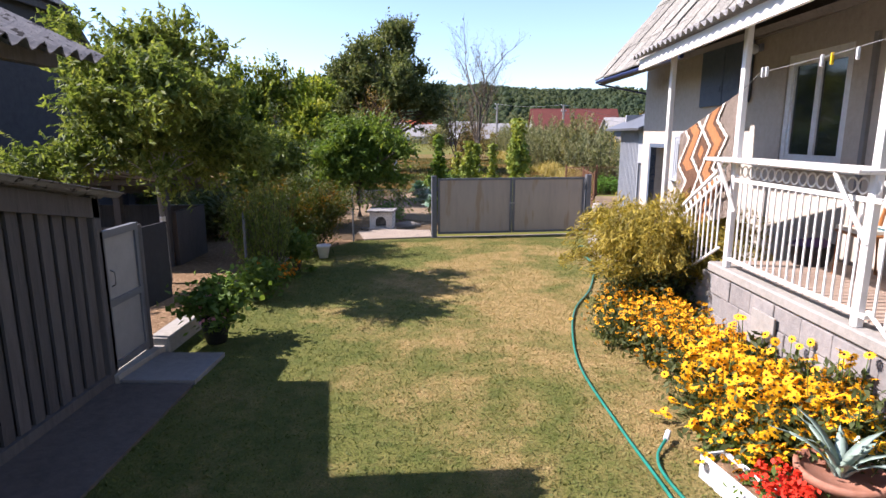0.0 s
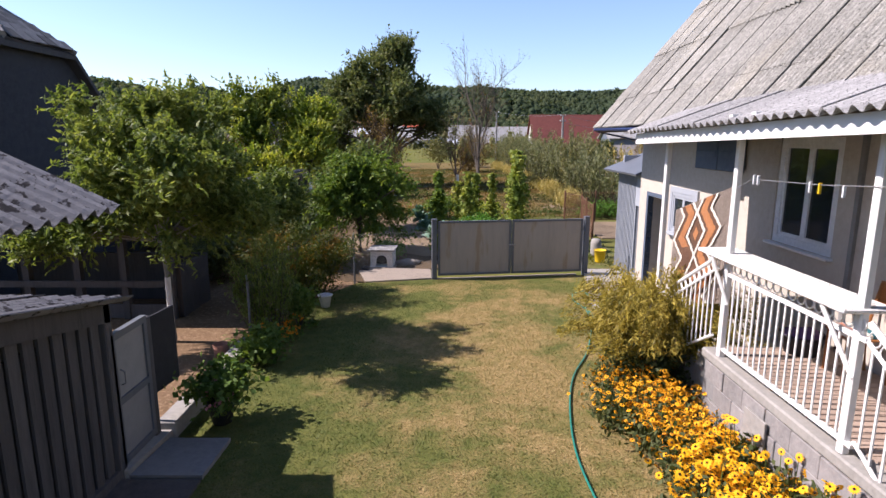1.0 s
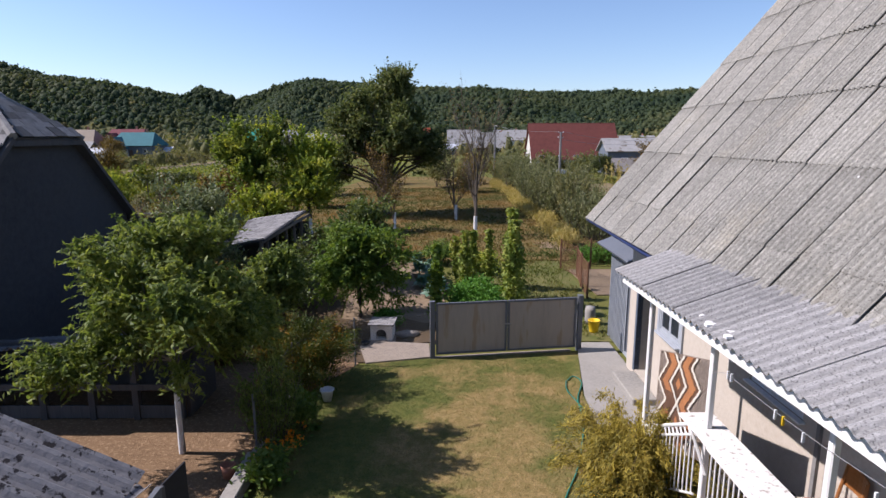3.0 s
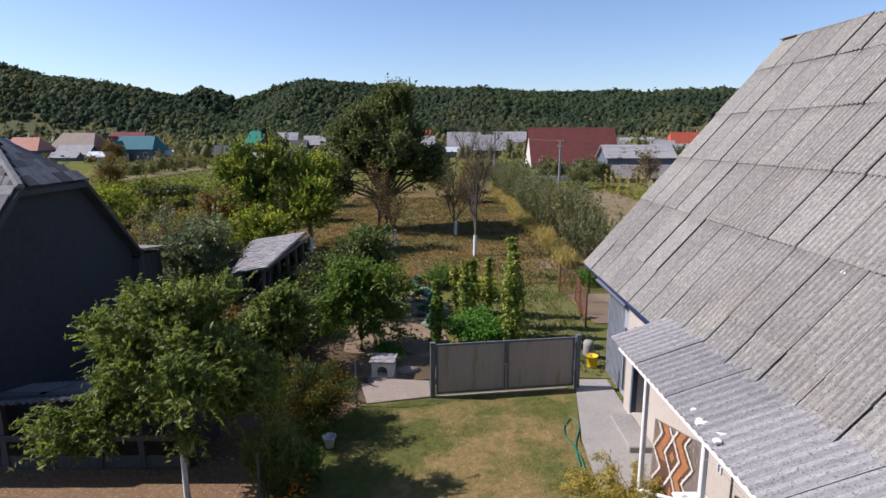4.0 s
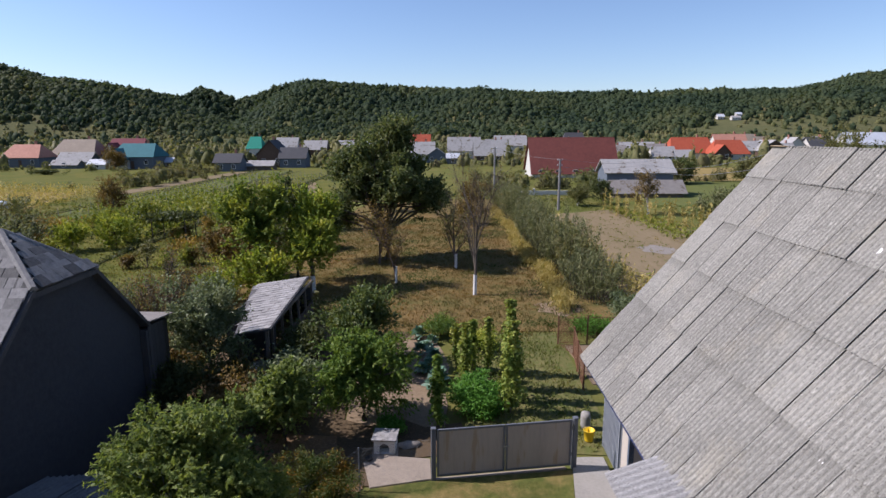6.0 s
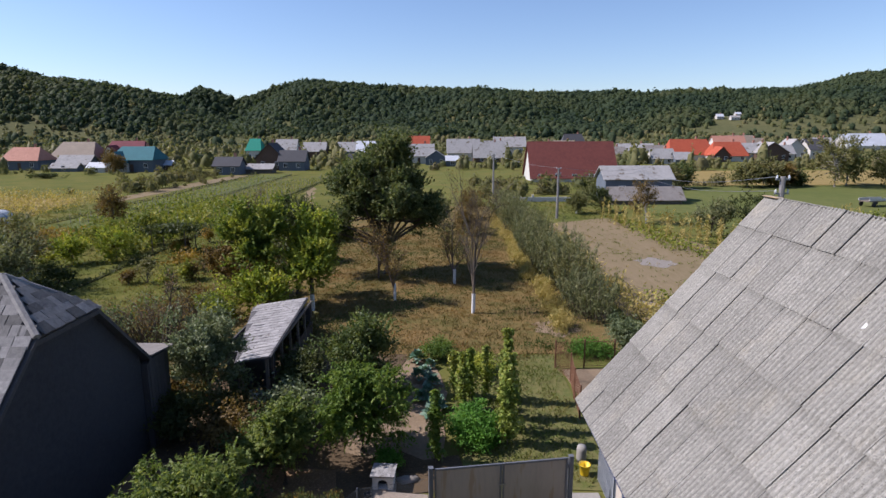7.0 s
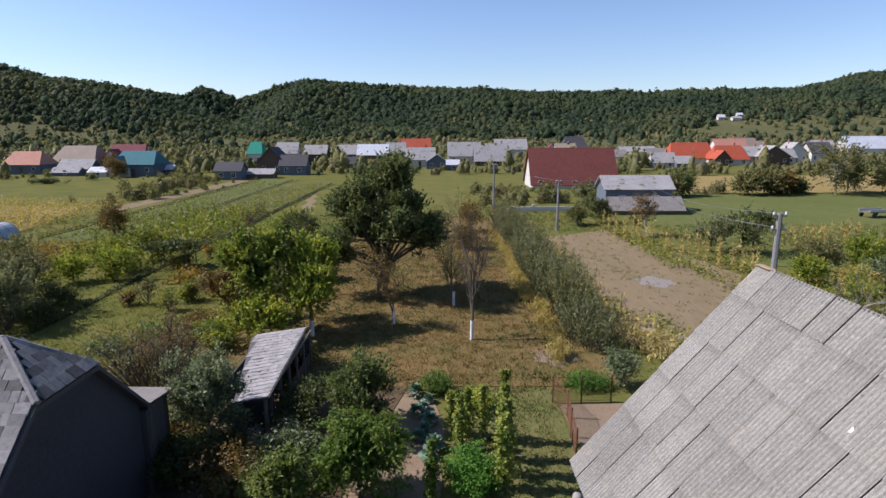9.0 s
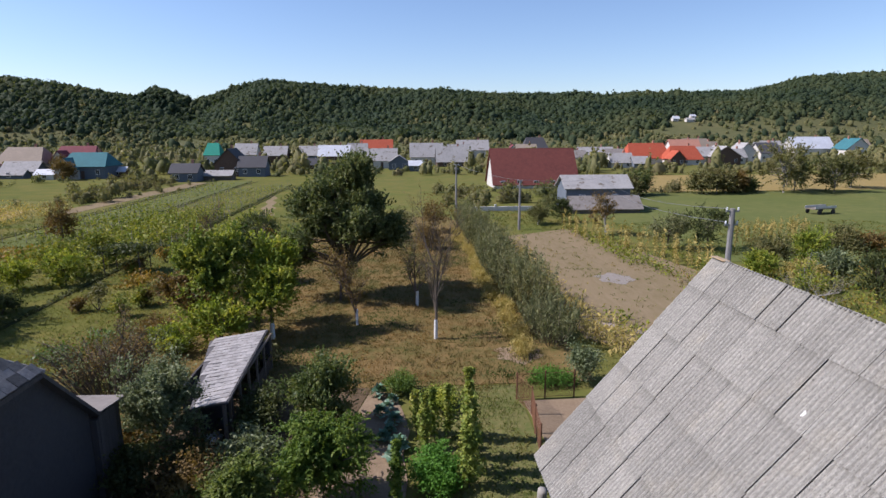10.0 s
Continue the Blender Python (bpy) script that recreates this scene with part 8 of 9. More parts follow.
# ---- power poles ----
def power_pole(at, height, label):
    root = base("power_pole", at, label, "power pole", "power poles")
    bm = bmesh.new()
    tube(bm, [(0, 0, -0.2), (0, 0, height)], [0.17, 0.11], 8)
    part("shaft", bm, M["concrete_dark"], root)
    for zz in (height - 0.15, height - 0.75):
        arm = part("crossarm", boxes((-0.3, 0.3, -0.04, 0.04, zz, zz + 0.07)), M["metal_grey"], root)
        for x in (-0.26, 0.26):
            part("insulator", lathe(bmesh.new(), [(0, 0), (0.03, 0), (0.05, 0.04), (0.03, 0.08), (0.045, 0.11), (0, 0.15)], 8, Matrix.Translation((x, 0, zz + 0.07))), M["white_plastic"], arm)
    return root


power_pole((14.55, 24.2, 0), 8.05, "grey concrete power pole behind the roof")
power_pole((13.75, 66.6, 0), 5.9, "grey concrete power pole by the field")
power_pole((7.65, 82.7, 0), 6.9, "thin grey power pole before the village")


def cable(a, b, sag, name="power_line"):
    a, b = Vector(a), Vector(b)
    pts = [a.lerp(b, k / 10) - Vector((0, 0, sag * 4 * (k / 10) * (1 - k / 10))) for k in range(11)]
    ob = base(name, a, "thin grey overhead power line", "cable", "power lines")
    o = part("conductor", tube(bmesh.new(), pts, 0.013, 4, cap=False), M["metal_grey"], ob)
    o.matrix_parent_inverse = Matrix.Translation(-a)


cable((14.3, 24.2, 8.05), (29.5, 84, 5.0), 1.0)
cable((14.3, 24.2, 7.45), (29.0, 84, 4.6), 1.0)
cable((14.0, 66.6, 5.9), (30.0, 84, 4.8), 0.4)
cable((13.5, 66.6, 5.9), (7.65, 82.7, 6.9), 0.3)
cable((14.0, 66.6, 5.0), (30.0, 84, 4.4), 0.4)

# ---- village ----
HOUSES = []


def village_house(x, y, w, d, eave, ridge, wall, roof_mat, label, along="x", windows=3, hip=0.0, turn=0.0, chimney=True, over=0.4, sink=0.0, rows=1):
    """A village house with gabled or half-hipped roof, windows, door and chimney."""
    root = base("village_house", (x, y, float(hill(np.array(x), np.array(y))) - sink), label, "house", "village houses", turn=turn)
    HOUSES.append((x, y, w))
    if along == "y":
        w, d = d, w
    bm = bmesh.new()
    peak = eave if hip else ridge - 0.12
    pf = ((-d / 2, -0.3), (d / 2, -0.3), (d / 2, eave), (0, peak), (-d / 2, eave))
    a = [bm.verts.new((-w / 2, p, q)) for p, q in pf]
    b = [bm.verts.new((w / 2, p, q)) for p, q in pf]
    bm.faces.new(a[::-1])
    bm.faces.new(b)
    for i in range(5):
        bm.faces.new((a[i], a[(i + 1) % 5], b[(i + 1) % 5], b[i]))
    bmesh.ops.recalc_face_normals(bm, faces=bm.faces)
    wl = part("wall", bm, M[wall], root)
    bm = bmesh.new()
    k = over * (ridge - eave) / (d / 2)
    h = hip * w / 2
    for s in (-1, 1):
        pts = [(-w / 2 - over, s * (d / 2 + over), eave - k), (w / 2 + over, s * (d / 2 + over), eave - k), (w / 2 + over - h, 0, ridge), (-w / 2 - over + h, 0, ridge)]
        slab_face(bm, pts, 0.14)
    if hip:
        for s in (-1, 1):
            slab_face(bm, [(s * (w / 2 + over), d / 2 + over, eave - k), (s * (w / 2 + over), -d / 2 - over, eave - k), (s * (w / 2 + over - h), 0, ridge)], 0.14)
    rf = part("roof", bm, M[roof_mat], root)
    if along == "y":
        rf.rotation_euler = wl.rotation_euler = (0, 0, radians(90))
    if chimney:
        part("chimney", boxes((w * 0.18, w * 0.18 + 0.5, 0.2, 0.7, ridge - 0.9, ridge + 0.8), (w * 0.18 - 0.05, w * 0.18 + 0.55, 0.15, 0.75, ridge + 0.8, ridge + 0.9)), M["tile_salmon"], rf)
    front = -d / 2 if along == "x" else -w / 2
    wide = w if along == "x" else d
    for k2 in range(windows):
        xx = -wide / 2 + wide * (k2 + 0.5) / windows
        zc = max(1.0, eave * 0.5)
        if k2 == windows // 2 and windows > 2 and eave > 2.3:
            part("door", boxes((xx - 0.45, xx + 0.45, front - 0.03, front + 0.05, 0, 2.0)), M["wall_brown"], root)
            continue
        wn_ = part("window", boxes((xx - 0.5, xx + 0.5, front - 0.04, front + 0.05, zc - 0.6, zc + 0.6)), M["white_frame"], root)
        for x0 in (xx - 0.42, xx + 0.03):
            part("pane", boxes((x0, x0 + 0.39, front - 0.06, front - 0.042, zc - 0.52, zc + 0.52)), M["glass"], wn_)
    return root


village_house(27.4, 122.5, 17.5, 11, 1.2, 8.1, "wall_white", "tile_red", "large house with a dark red tiled roof and white gable", windows=5, chimney=False)
village_house(28.7, 85.0, 9.6, 5, 3.5, 5.1, "wall_blue", "tile_grey", "grey weathered barn with a pale sheet roof", windows=2, chimney=False)
village_house(29.0, 81.2, 9.8, 3.6, 0.9, 2.35, "wood_old", "tile_worn", "low lean-to shed before the barn", windows=0, chimney=False)
village_house(-118, 165, 10.5, 8, 3.0, 6.3, "wall_blue", "tile_salmon", "house with a salmon tiled roof", hip=0.35)
village_house(-111, 178, 13, 10, 3.2, 7.6, "wall_white", "tile_tan", "house with a tan half-hipped roof", hip=0.3)
village_house(-102, 162, 9, 6, 1.9, 4.2, "wall_blue", "tile_grey", "low grey-roofed shed in the village", windows=2, chimney=False)
village_house(-98, 182, 12, 9, 3.6, 7.8, "wall_white", "tile_maroon", "house with a maroon roof and white gable", hip=0.2)
village_house(-82, 157, 11, 9, 3.4, 6.6, "wall_blue", "tile_teal", "house with a teal sheet roof", hip=0.25)
village_house(-85.5, 153.6, 5.5, 4.2, 2.8, 5.4, "wall_white", "tile_teal", "white gabled wing of the teal-roofed house", along="y", windows=2, chimney=False)
village_house(-90.5, 152.5, 4.5, 3.4, 1.5, 2.6, "wall_white", "tin_white", "low pale outbuilding beside the teal-roofed house", windows=1, chimney=False)
village_house(-100.5, 177.2, 5.0, 4.4, 3.4, 6.6, "wall_white", "tile_maroon", "white gabled wing of the maroon-roofed house", along="y", windows=1, chimney=False)
village_house(-101.5, 156, 7, 3.2, 1.2, 2.3, "wall_blue", "tile_grey", "low pale-roofed shed before the village", windows=1, chimney=False)
village_house(-40.5, 159, 7, 6, 2.8, 5.4, "wall_blue", "tile_dark", "dark blue-grey house with a dark roof", windows=2)
village_house(-29.5, 190, 4.5, 4, 1.6, 3.4, "wall_brown", "tile_dark", "small dark brown shed at the field end", windows=1, chimney=False)
village_house(3.5, 175, 3.6, 3, 2.0, 3.2, "wall_blue", "tin_white", "tiny pale shed between the trees", windows=1, chimney=False)
village_house(-1.5, 183, 6.5, 4.6, 2.4, 4.6, "wall_blue", "tile_grey", "light blue gabled house in the village", along="y", windows=2, chimney=False)
village_house(22.5, 236, 9, 6, 3.4, 6.8, "wall_white", "tile_grey", "grey-roofed house behind the barn", windows=2)
village_house(46.5, 246, 6, 5, 3.2, 6.4, "wall_white", "tile_maroon", "white gabled house with a dark red roof", along="y", windows=1)
village_house(66, 222, 9, 6, 2.2, 4.6, "wall_white", "tile_worn", "low weathered house with a worn roof", windows=2)
village_house(84, 226, 8, 6, 2.6, 5.0, "wall_white", "tile_worn", "low worn-roofed house in the village", windows=2)
village_house(95, 196.5, 5.2, 5, 2.6, 5.2, "wall_brown", "tile_orange", "orange-roofed gabled porch wing", along="y", windows=2, chimney=False)
village_house(121, 205, 7, 6, 2.6, 5.4, "wall_white", "tile_grey", "small white house with a pale grey roof", windows=2)
village_house(124, 232, 10, 7, 3.6, 7.6, "wall_white", "tile_tan", "tan-roofed house among the others")
village_house(150, 232, 9, 7, 3.6, 7.2, "wall_white", "tile_grey", "white house with a pale roof beyond the trees", windows=2)
village_house(160, 246, 8, 6, 3.4, 6.8, "wall_white", "tile_worn", "worn-roofed house behind the meadow trees", windows=2)
village_house(215, 262, 10, 8, 4.0, 8.0, "wall_white", "tile_tan", "pale-walled house at the end of the village", windows=2)
village_house(281, 552, 5, 4, 2.0, 3.6, "wall_white", "tin_white", "small white cottage on the hillside", windows=1, chimney=False)
village_house(248, 536, 4.5, 4, 1.8, 3.2, "wall_white", "tile_tan", "tan-roofed cottage on the hillside", windows=1, chimney=False)
village_house(-76.5, 160, 4, 3, 1.7, 2.7, "wall_brown", "tin_white", "tiny shed with a bright tin roof", windows=1, chimney=False)
village_house(-52.5, 143, 6.2, 5, 2.4, 4.3, "wall_blue", "tile_dark", "small dark blue-grey house", windows=2)
village_house(-46, 147, 6.5, 4, 1.3, 2.4, "wood_old", "tile_grey", "low grey lean-to shed by the field", windows=0, chimney=False)
village_house(-47, 162, 7.5, 8, 3.6, 7.4, "wall_brown", "tile_dark", "dark brown gabled village house", along="y", windows=2)
village_house(-65, 203, 4.9, 6, 4.6, 8.2, "wall_white", "tile_green", "tall house with a bright green roof", hip=0.4, windows=2)
village_house(-57, 215, 7.5, 7, 4.2, 7.8, "wall_white", "tile_grey", "white house with a grey roof")
village_house(-49, 226, 8.5, 7, 3.4, 6.6, "wall_brown", "tile_grey", "brown-walled house with a grey roof")
village_house(-36, 225, 8, 7, 3.4, 6.6, "wall_blue", "tile_grey", "blue-grey house with a grey roof", windows=2)
village_house(-24.5, 207, 10.5, 7, 3.8, 7.2, "wall_brown", "tin_white", "house with a bright white tin roof")
village_house(-17.5, 222, 7, 6, 4, 7.6, "wall_white", "tile_grey", "house with a grey roof behind")
village_house(-11, 236, 12.5, 8, 4.2, 8.8, "wall_white", "tile_orange", "house with an orange-red roof")
village_house(-7.2, 193, 9.5, 7, 2.8, 6.4, "wall_white", "tile_grey", "white house with a pale grey roof")
village_house(8.2, 212, 11.5, 8, 3.2, 7.8, "wall_white", "tile_grey", "white house with a broad grey roof")
village_house(16.6, 200, 10.6, 8, 2.0, 6.8, "wall_brown", "tile_grey", "broad barn with a grey sheet roof", windows=2)
village_house(112, 226, 12, 8, 4.6, 8.6, "wall_white", "tile_salmon", "brick-red roofed house behind the orange ones")
village_house(31, 262, 14, 9, 4, 8.2, "wall_white", "tile_grey", "long house with a grey roof")
village_house(50, 235, 8, 7, 4, 6.8, "wall_white", "tile_tan", "house with a tan roof behind the red one")
village_house(57, 250, 11, 9, 4, 9.4, "wall_white", "tile_dark", "house with a dark hipped roof", hip=0.4)
village_house(78, 232, 14, 8, 2.8, 5.6, "wall_white", "tile_grey", "low white house with a grey roof")
village_house(89, 208, 15.5, 9, 2.5, 7.5, "wall_white", "tile_orange", "house with an orange-red tiled roof", hip=0.2)
village_house(99.5, 201, 12, 8, 2.3, 6.6, "wall_white", "tile_orange", "lower house with an orange-red roof", hip=0.3)
village_house(71, 186, 7.2, 6, 2.0, 4.8, "wall_white", "tile_grey", "small house with a pale grey roof", windows=2)
village_house(76.5, 183, 5, 5, 1.8, 3.8, "wall_blue", "tile_grey", "little grey shed in the village", windows=1, chimney=False)
village_house(113, 200, 11, 9, 3.2, 6.6, "wall_brown", "tile_grey", "brown gabled house with a grey roof", along="y")
village_house(108, 202, 8, 8, 3.2, 6.2, "wall_white", "tile_grey", "house with a grey roof beside it")
village_house(131, 216, 8, 7, 3.6, 7.4, "wall_white", "tile_grey", "tall white house with a steep grey roof", along="y")
village_house(139, 214, 8, 8, 3.8, 7.4, "wall_white", "tile_dark", "white house with a dark roof")
village_house(130, 252, 11, 8, 4.4, 8.6, "wall_brown", "tile_tan", "house with a brown roof on rising ground")
village_house(188, 258, 19, 10, 4.2, 9.2, "wall_white", "tin_white", "long house with a bright pale roof")
village_house(200, 246, 12, 9, 4.0, 8.6, "wall_white", "tile_teal", "white gabled house with a blue-grey roof", along="y")
village_house(172, 262, 9, 8, 4.0, 7.4, "wall_white", "tile_grey", "small white house with a grey roof")
village_house(262, 548, 6, 5, 2.4, 4.6, "wall_white", "tin_white", "white house on the hillside")
village_house(273, 541, 8, 5, 2.2, 3.8, "wall_white", "tile_grey", "second white house on the hillside")

cart = base("hay_cart", (58.8, 76.5, 0), "pale flat wooden farm cart in the meadow", "cart", turn=15)
part("bed", boxes((-2.0, 2.0, -0.75, 0.75, 0.7, 0.82)), M["wood_old"], cart)
for yy in (-0.78, 0.78):
    part("side_board", boxes((-2.0, 2.0, yy - 0.03, yy + 0.03, 0.84, 1.15)), M["wall_white"], cart)
for xx in (-1.3, 1.3):
    for yy in (-0.9, 0.9):
        wm = Matrix.Translation((xx, yy, 0.36)) @ Matrix.Rotation(radians(90), 4, "X")
        part("wheel", lathe(bmesh.new(), [(0, -0.08), (0.3, -0.08), (0.36, -0.05), (0.36, 0.05), (0.3, 0.08), (0, 0.08)], 14, wm), M["rubber"], cart)


# ---- woods ----
def dome(fine):
    """The upper part of a ball, as corners and triangles."""
    bm = bmesh.new()
    bmesh.ops.create_icosphere(bm, subdivisions=fine, radius=1.0)
    bmesh.ops.delete(bm, geom=[f for f in bm.faces if f.calc_center_median().z < -0.2], context="FACES")
    v = np.array([x.co[:] for x in bm.verts])
    bm.verts.index_update()
    f = np.array([[x.index for x in p.verts] for p in bm.faces])
    bm.free()
    return v, f


DOMES = {1: dome(1), 2: dome(2)}


def woods(name, xs, ys, radii, heights, material, label, seed, category="forest", tufts=14, tuft=0.36, thin=0.9, ragged=0.5, fine=2):
    """Many far crowns in one mesh: lumpy bodies clothed in leaf tufts."""
    rng = np.random.default_rng(seed)
    n = len(xs)
    zs = hill(xs, ys)
    cen = np.stack([xs, ys, zs + heights * 0.22], 1)
    rad = np.stack([radii * rng.uniform(0.8, 1.2, n), radii * rng.uniform(0.8, 1.2, n), heights * 0.78], 1)
    dome_v, dome_f = DOMES[fine]
    turn = rng.uniform(0, 6.283, n)
    ct, st = np.cos(turn)[:, None], np.sin(turn)[:, None]
    ball = np.stack([dome_v[None, :, 0] * ct - dome_v[None, :, 1] * st, dome_v[None, :, 0] * st + dome_v[None, :, 1] * ct, np.repeat(dome_v[None, :, 2], n, 0)], 2)
    v = ball * rad[:, None] * rng.uniform(0.6, 1.12, size=(n, len(dome_v), 1)) * thin + cen[:, None]
    f = dome_f[None] + (np.arange(n) * len(dome_v))[:, None, None]
    me = quick_mesh(name, v.reshape(-1, 3), f.reshape(-1, 3))
    body = tagged(obj(name, me, M[material], smooth=fine > 1), label, category, kind="stuff")
    u = unit(rng.normal(size=(n * tufts, 3)))
    u[:, 2] = np.abs(u[:, 2]) * 1.1 - 0.2
    lump = 1 + 0.22 * np.sin(u[:, 0] * 4 + np.repeat(xs, tufts)) * np.cos(u[:, 1] * 4 + u[:, 2] * 3 + np.repeat(ys, tufts))
    c = np.repeat(cen, tufts, 0) + u * np.repeat(rad, tufts, 0) * (rng.uniform(0.7, 1.05, size=(n * tufts, 1)) * lump[:, None])
    s = np.repeat(radii, tufts)[:, None] * tuft * rng.uniform(0.5, 1.3, size=(n * tufts, 1))
    face = unit(u + rng.normal(size=u.shape) * ragged)
    d = unit(np.cross(face, rng.normal(size=u.shape)))
    side = np.cross(face, d)
    vv = np.stack([c - d * s, c + side * s * 0.7, c + d * s, c - side * s * 0.7], 1)
    lv = quick_mesh(name + "_leaves", vv.reshape(-1, 3), np.arange(4 * n * tufts).reshape(-1, 4))
    obj("leaf_tufts", lv, M[material], body)
    return body


rng_w = np.random.default_rng(33)
N = 23000
wu = rng_w.uniform(-0.95, 1.02, N)
EDGE = ((-0.95, 500), (-0.76, 496), (-0.66, 492), (-0.56, 486), (-0.5, 480), (-0.42, 480), (-0.36, 485), (-0.3, 480), (-0.22, 462), (0.05, 455), (0.2, 470), (0.3, 492), (0.42, 520), (0.55, 538), (0.75, 530), (1.05, 530))
edge = np.interp(wu, [e[0] for e in EDGE], [e[1] for e in EDGE]) + 9 * np.sin(wu * 61) + 6 * np.sin(wu * 143)
wy = edge + (815 - edge) * rng_w.random(N) ** 0.95
grove = 0.5 + 0.5 * np.sin(wu * wy * 0.031 + 2 * np.sin(wy * 0.017)) * np.cos(wy * 0.041 + wu * 7)
wr = (2.3 + 2.7 * rng_w.random(N) ** 1.6) * (0.72 + 0.56 * grove)
far_y = np.arange(300.0, 820.0, 8.0)
top_z = hill(wu[:, None] * far_y[None], np.repeat(far_y[None], N, 0)) + 3.0
rise = np.where(far_y[None] < wy[:, None] - 14, (top_z - 11.5) / far_y[None], -1.0).max(1)
seen = (hill(wu * wy, wy) + 13.0 - 11.5) / wy > rise
ok = ~((wu > 0.462) & (wu < 0.52) & (wy < 556)) & seen
wu, wy, wr, N = wu[ok], wy[ok], wr[ok], int(ok.sum())
woods("forest", wu * wy, wy, wr, wr * rng_w.uniform(0.95, 1.9, N), "leaf_forest", "dense dark green broadleaf forest on the hills", 34, thin=0.92, tuft=0.3, ragged=0.55, tufts=13, fine=1)
N = 6200
sy = rng_w.uniform(262, 585, N)
su = rng_w.uniform(-0.95, 1.05, N)
sr = 0.7 + 2.6 * rng_w.random(N) ** 2.2
patchy = np.sin(su * sy * 0.045) + np.sin(sy * 0.05 + su * 9) + rng_w.normal(size=N) * 0.8
ok = ((patchy > -1.0) | (su < -0.4)) & ~((su > 0.462) & (su < 0.52) & (sy > 515))
sy, su, sr = sy[ok], su[ok], sr[ok]
woods("scrub", su * sy, sy, sr, sr * rng_w.uniform(1.1, 2.2, len(sr)), "leaf_scrub", "olive and brown scrub at the foot of the hills", 35, "scrub", tufts=12, tuft=0.3, thin=0.85, ragged=0.8, fine=1)
N = 260
ty = rng_w.uniform(330, 545, N)
tu = np.where(rng_w.random(N) < 0.5, rng_w.uniform(-0.95, -0.3, N), rng_w.uniform(0.15, 1.0, N))
ok = ~((tu > 0.45) & (tu < 0.53) & (ty > 480))
ty, tu = ty[ok], tu[ok]
tr = 1.8 + 2.4 * rng_w.random(len(ty)) ** 1.5
woods("slope_trees", tu * ty, ty, tr, tr * 2.1, "leaf_forest", "single dark trees on the scrubby slope", 39, "trees", tufts=26, tuft=0.22, thin=0.9, ragged=0.5)
N = 2300
vy = rng_w.uniform(152, 290, N)
vu = rng_w.uniform(-0.95, 1.05, N)
vr = 0.9 + 2.4 * rng_w.random(N) ** 2
ok = np.ones(N, bool)
for hx, hy, hw in HOUSES:
    ok &= ~((np.abs(vu * vy - hx) < hw * 0.5 + 1) & (np.abs(vy - hy) < 6))
    vr[(np.abs(vu * hy - hx) < hw * 0.5 + 0.6) & (vy < hy) & (vy > hy - 34)] *= 0.42
vy, vu, vr, N = vy[ok], vu[ok], vr[ok], int(ok.sum())
half = int(N * 0.62)
woods("village_trees", vu[:half] * vy[:half], vy[:half], vr[:half], vr[:half] * rng_w.uniform(1.2, 2.3, half), "leaf_scrub", "trees and bushes between the village houses", 36, "trees", tufts=30, tuft=0.24, thin=0.8, ragged=0.7)
woods("village_shrubs", vu[half:] * vy[half:], vy[half:], vr[half:] * 0.7, vr[half:] * rng_w.uniform(1.8, 3.0, N - half), "leaf_willow", "pale slender trees between the village houses", 38, "trees", tufts=30, tuft=0.24, thin=0.75, ragged=0.8)
gx = np.concatenate([rng_w.uniform(6, 40, 95), rng_w.uniform(42, 66, 10), rng_w.uniform(-60, -44, 22), rng_w.uniform(-130, -60, 46), rng_w.uniform(-62, -50, 40)])
gy = np.concatenate([rng_w.uniform(84.5, 116, 95), rng_w.uniform(104, 109, 10), rng_w.uniform(98, 142, 22), rng_w.uniform(140, 156, 46), rng_w.uniform(92, 140, 40)])
gr = 0.5 + 1.2 * rng_w.random(len(gx)) ** 1.7
for hx, hy, hw in HOUSES:
    gr[(np.abs(gx / gy * hy - hx) < hw * 0.5) & (gy < hy) & (gy > hy - 16)] *= 0.45
keep = ~((gx > 17) & (gx < 38) & (gy > 113) & (gy < 130)) & ~((gx > 22) & (gx < 35) & (gy < 90))
woods("garden_trees", gx[keep], gy[keep], gr[keep], gr[keep] * rng_w.uniform(1.4, 2.5, int(keep.sum())), "leaf_scrub", "garden trees and bushes before the village", 37, "trees", tufts=130, tuft=0.16, thin=0.6, ragged=0.9)
for k, (x, y, r, h, mt) in enumerate(((56.0, 104, 2.6, 3.8, "leaf_willow"), (59.5, 105, 3.0, 4.4, "leaf_scrub"), (63.0, 105.5, 2.4, 3.6, "leaf_brown"), (72.0, 104, 4.8, 10.4, "leaf_willow"), (77.0, 108, 3.4, 7.5, "leaf_walnut"), (83.0, 105, 3.6, 6.6, "leaf_scrub"),
                                      (43.5, 103, 2.3, 4.0, "leaf_walnut"), (40.5, 101, 1.9, 3.0, "leaf_scrub"), (66.5, 107, 1.4, 2.0, "leaf_walnut"), (92, 112, 4.0, 7.5, "leaf_willow"))):
    tree("meadow_tree", (x, y, 0), h * 0.55, (r, r, h * 0.45), 0.2, 4200, 0.45, mt, "broad olive-green tree at the meadow edge", up=0.9, clumps=80, spread=0.5, seed=600 + k, group="meadow trees", bark="bark_pale", droop=0.3)

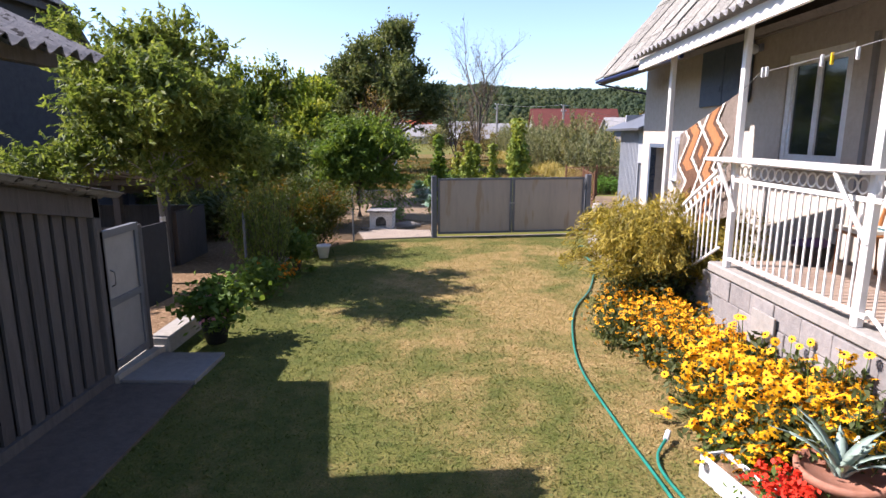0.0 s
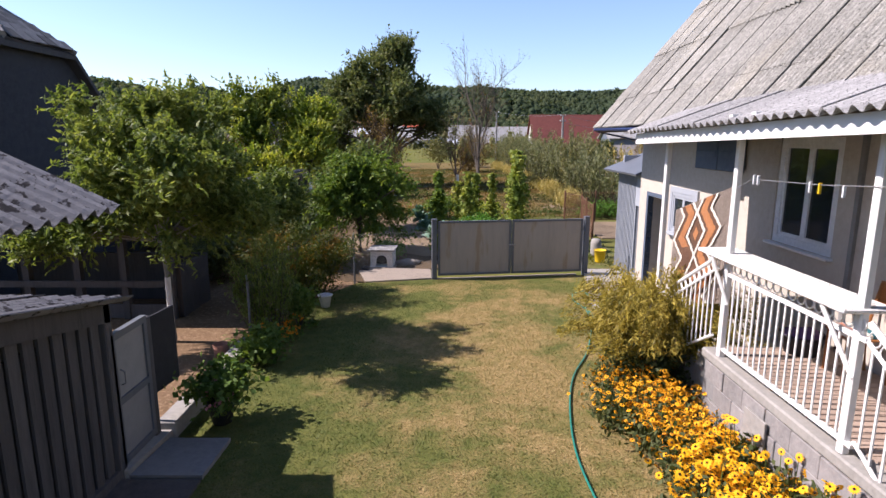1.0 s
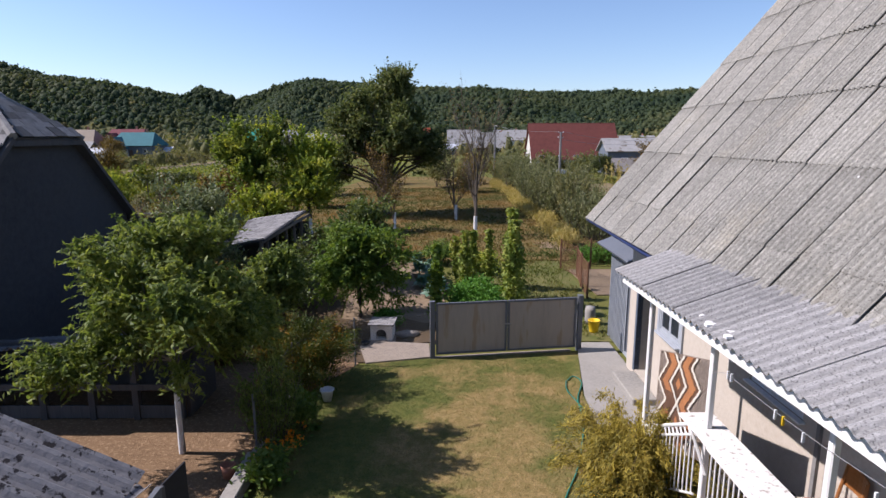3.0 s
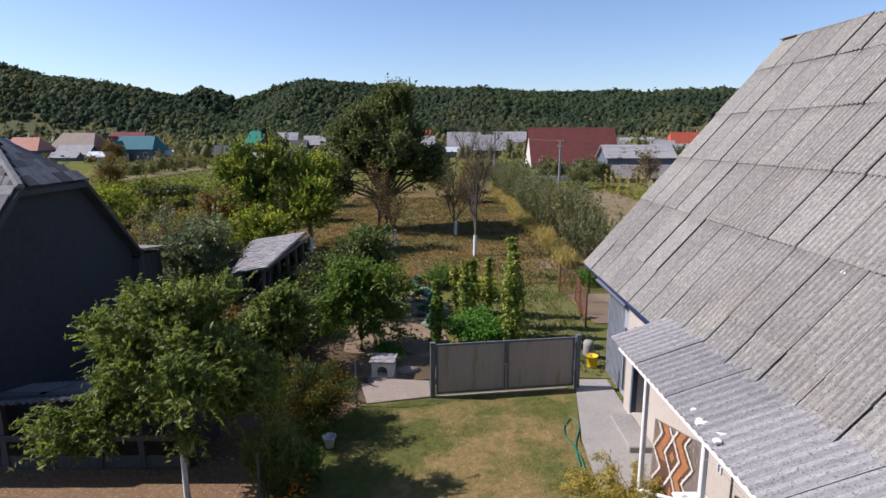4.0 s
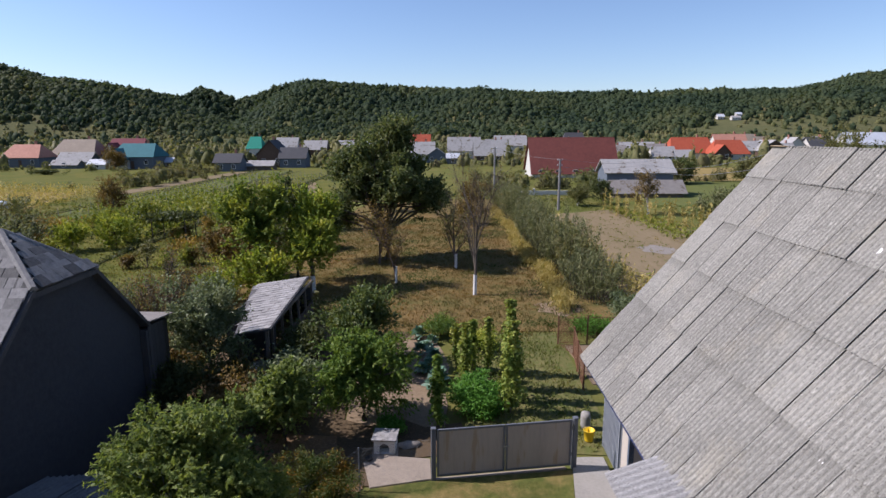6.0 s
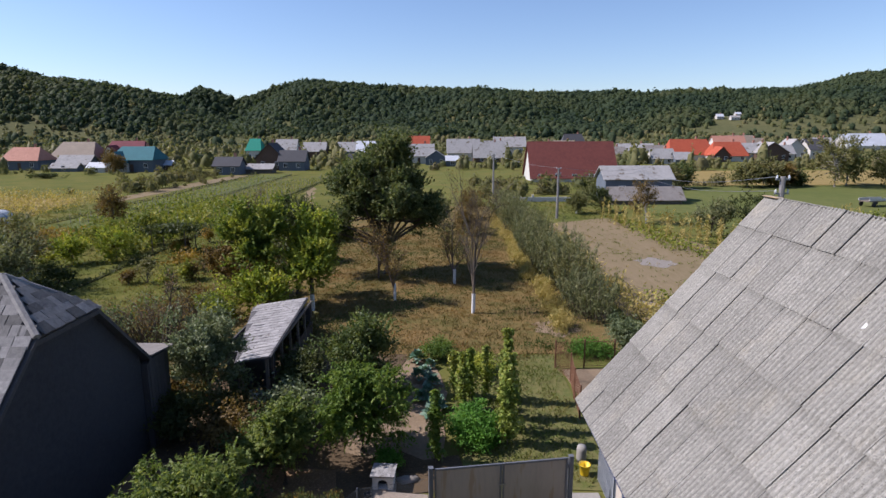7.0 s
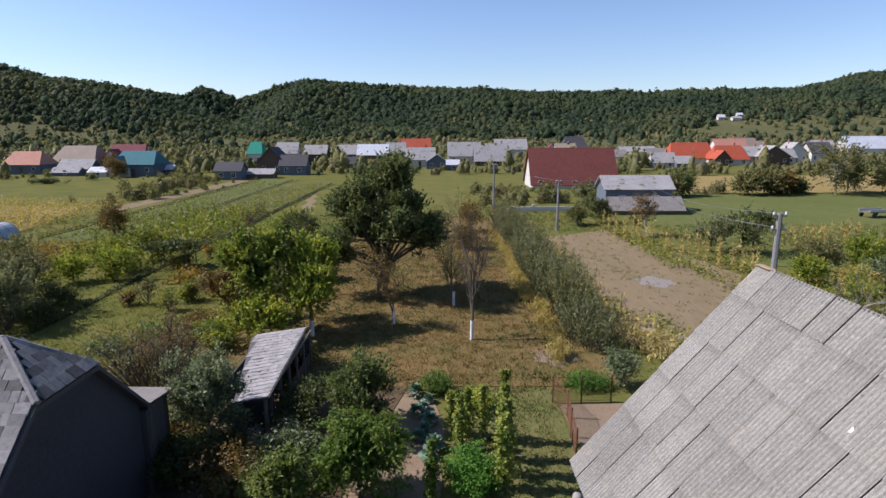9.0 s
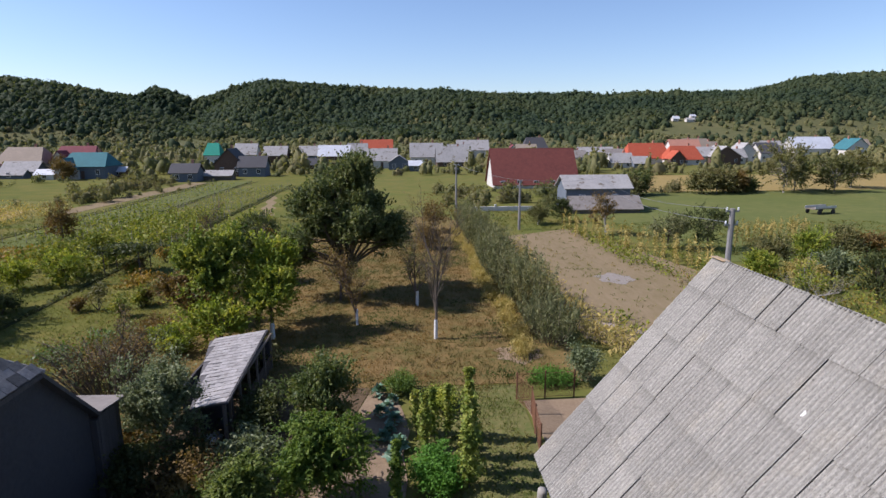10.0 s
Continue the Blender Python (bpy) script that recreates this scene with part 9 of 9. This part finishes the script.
# ---- lawn blades ----
def lawn_blades():
    rng = np.random.default_rng(44)
    n = 80000
    x = rng.uniform(-2.98, 3.0, n)
    y = 2.3 + (13.2 - 2.3) * rng.random(n) ** 1.3
    ok = (x < 3.0) & (y < 13.2 + (x + 0.2) * 0.14) & ~((x < -0.3) & (y > 12.9)) & ~((x < -2.4) & (y < 6.0)) & ~((x < -2.1) & (y > 11.3))
    x, y = x[ok], y[ok]
    c = np.stack([x, y, np.full(len(x), 0.009)], 1)
    aim = np.tile(np.array((0, 0, 0.6)), (len(x), 1)) + rng.normal(size=(len(x), 3)) * np.array((1.0, 1.0, 0.3))
    me = leaf_mesh("lawn_grass", c, 0.034, 0.009, 0.2, rng, 0.0, aim)
    tagged(obj("lawn_grass", me, M["grass_blade"]), "short mown blades of grass on the lawn", "grass", kind="stuff")


lawn_blades()


def rough_grass(name, areas, n, length, material, label, seed):
    """Tufts of uncut grass spread over rectangles (x0, x1, y0, y1)."""
    rng = np.random.default_rng(seed)
    size = np.array([(a[1] - a[0]) * (a[3] - a[2]) for a in areas])
    pick = rng.choice(len(areas), n // 7, p=size / size.sum())
    ar = np.array(areas)[pick]
    x = ar[:, 0] + (ar[:, 1] - ar[:, 0]) * rng.random(len(pick))
    y = ar[:, 2] + (ar[:, 3] - ar[:, 2]) * rng.random(len(pick))
    s = np.abs(np.sin(x * 0.9) + np.cos(y * 0.7)) * 0.5 + 0.5
    c = np.stack([np.repeat(x, 7), np.repeat(y, 7), np.repeat(s * length * 0.35, 7)], 1) + rng.normal(size=(len(pick) * 7, 3)) * np.array((0.14, 0.14, 0.03))
    aim = np.tile(np.array((0, 0, 1.0)), (len(c), 1)) + rng.normal(size=(len(c), 3)) * 0.5
    return tagged(obj(name, leaf_mesh(name, c, length, length * 0.22, 0.2, rng, 0.0, aim), M[material]), label, "grass", kind="stuff")


rough_grass("orchard_grass", [(-9, 7.5, 25, 60), (-4, 8, 23.8, 26)], 62000, 0.16, "grass_dry", "uncut dry orchard grass", 45)
rough_grass("field_grass", [(-23.7, -9.5, 24, 60), (-30, -12, 20, 30), (9.5, 14, 15, 30), (0.9, 5.0, 14.6, 24.4), (1.0, 4.9, 14.8, 24.3)], 56000, 0.15, "grass_green", "rough grass and weeds between the plots", 46)
rough_grass("strip_grass", [(-34, -24.3, 30, 60), (-23.7, -12, 60, 78), (-60, -35.5, 45, 80)], 26000, 0.22, "grass_green", "rough grass under the vines", 49)
rough_grass("field_weeds", [(11, 24, 28, 66)], 3500, 0.2, "grass_rough", "scattered weeds on the bare field", 47)
rough_grass("meadow_grass", [(26, 60, 50, 70), (9, 22, 66, 83)], 22000, 0.22, "grass_green", "longer grass on the near meadow", 48)
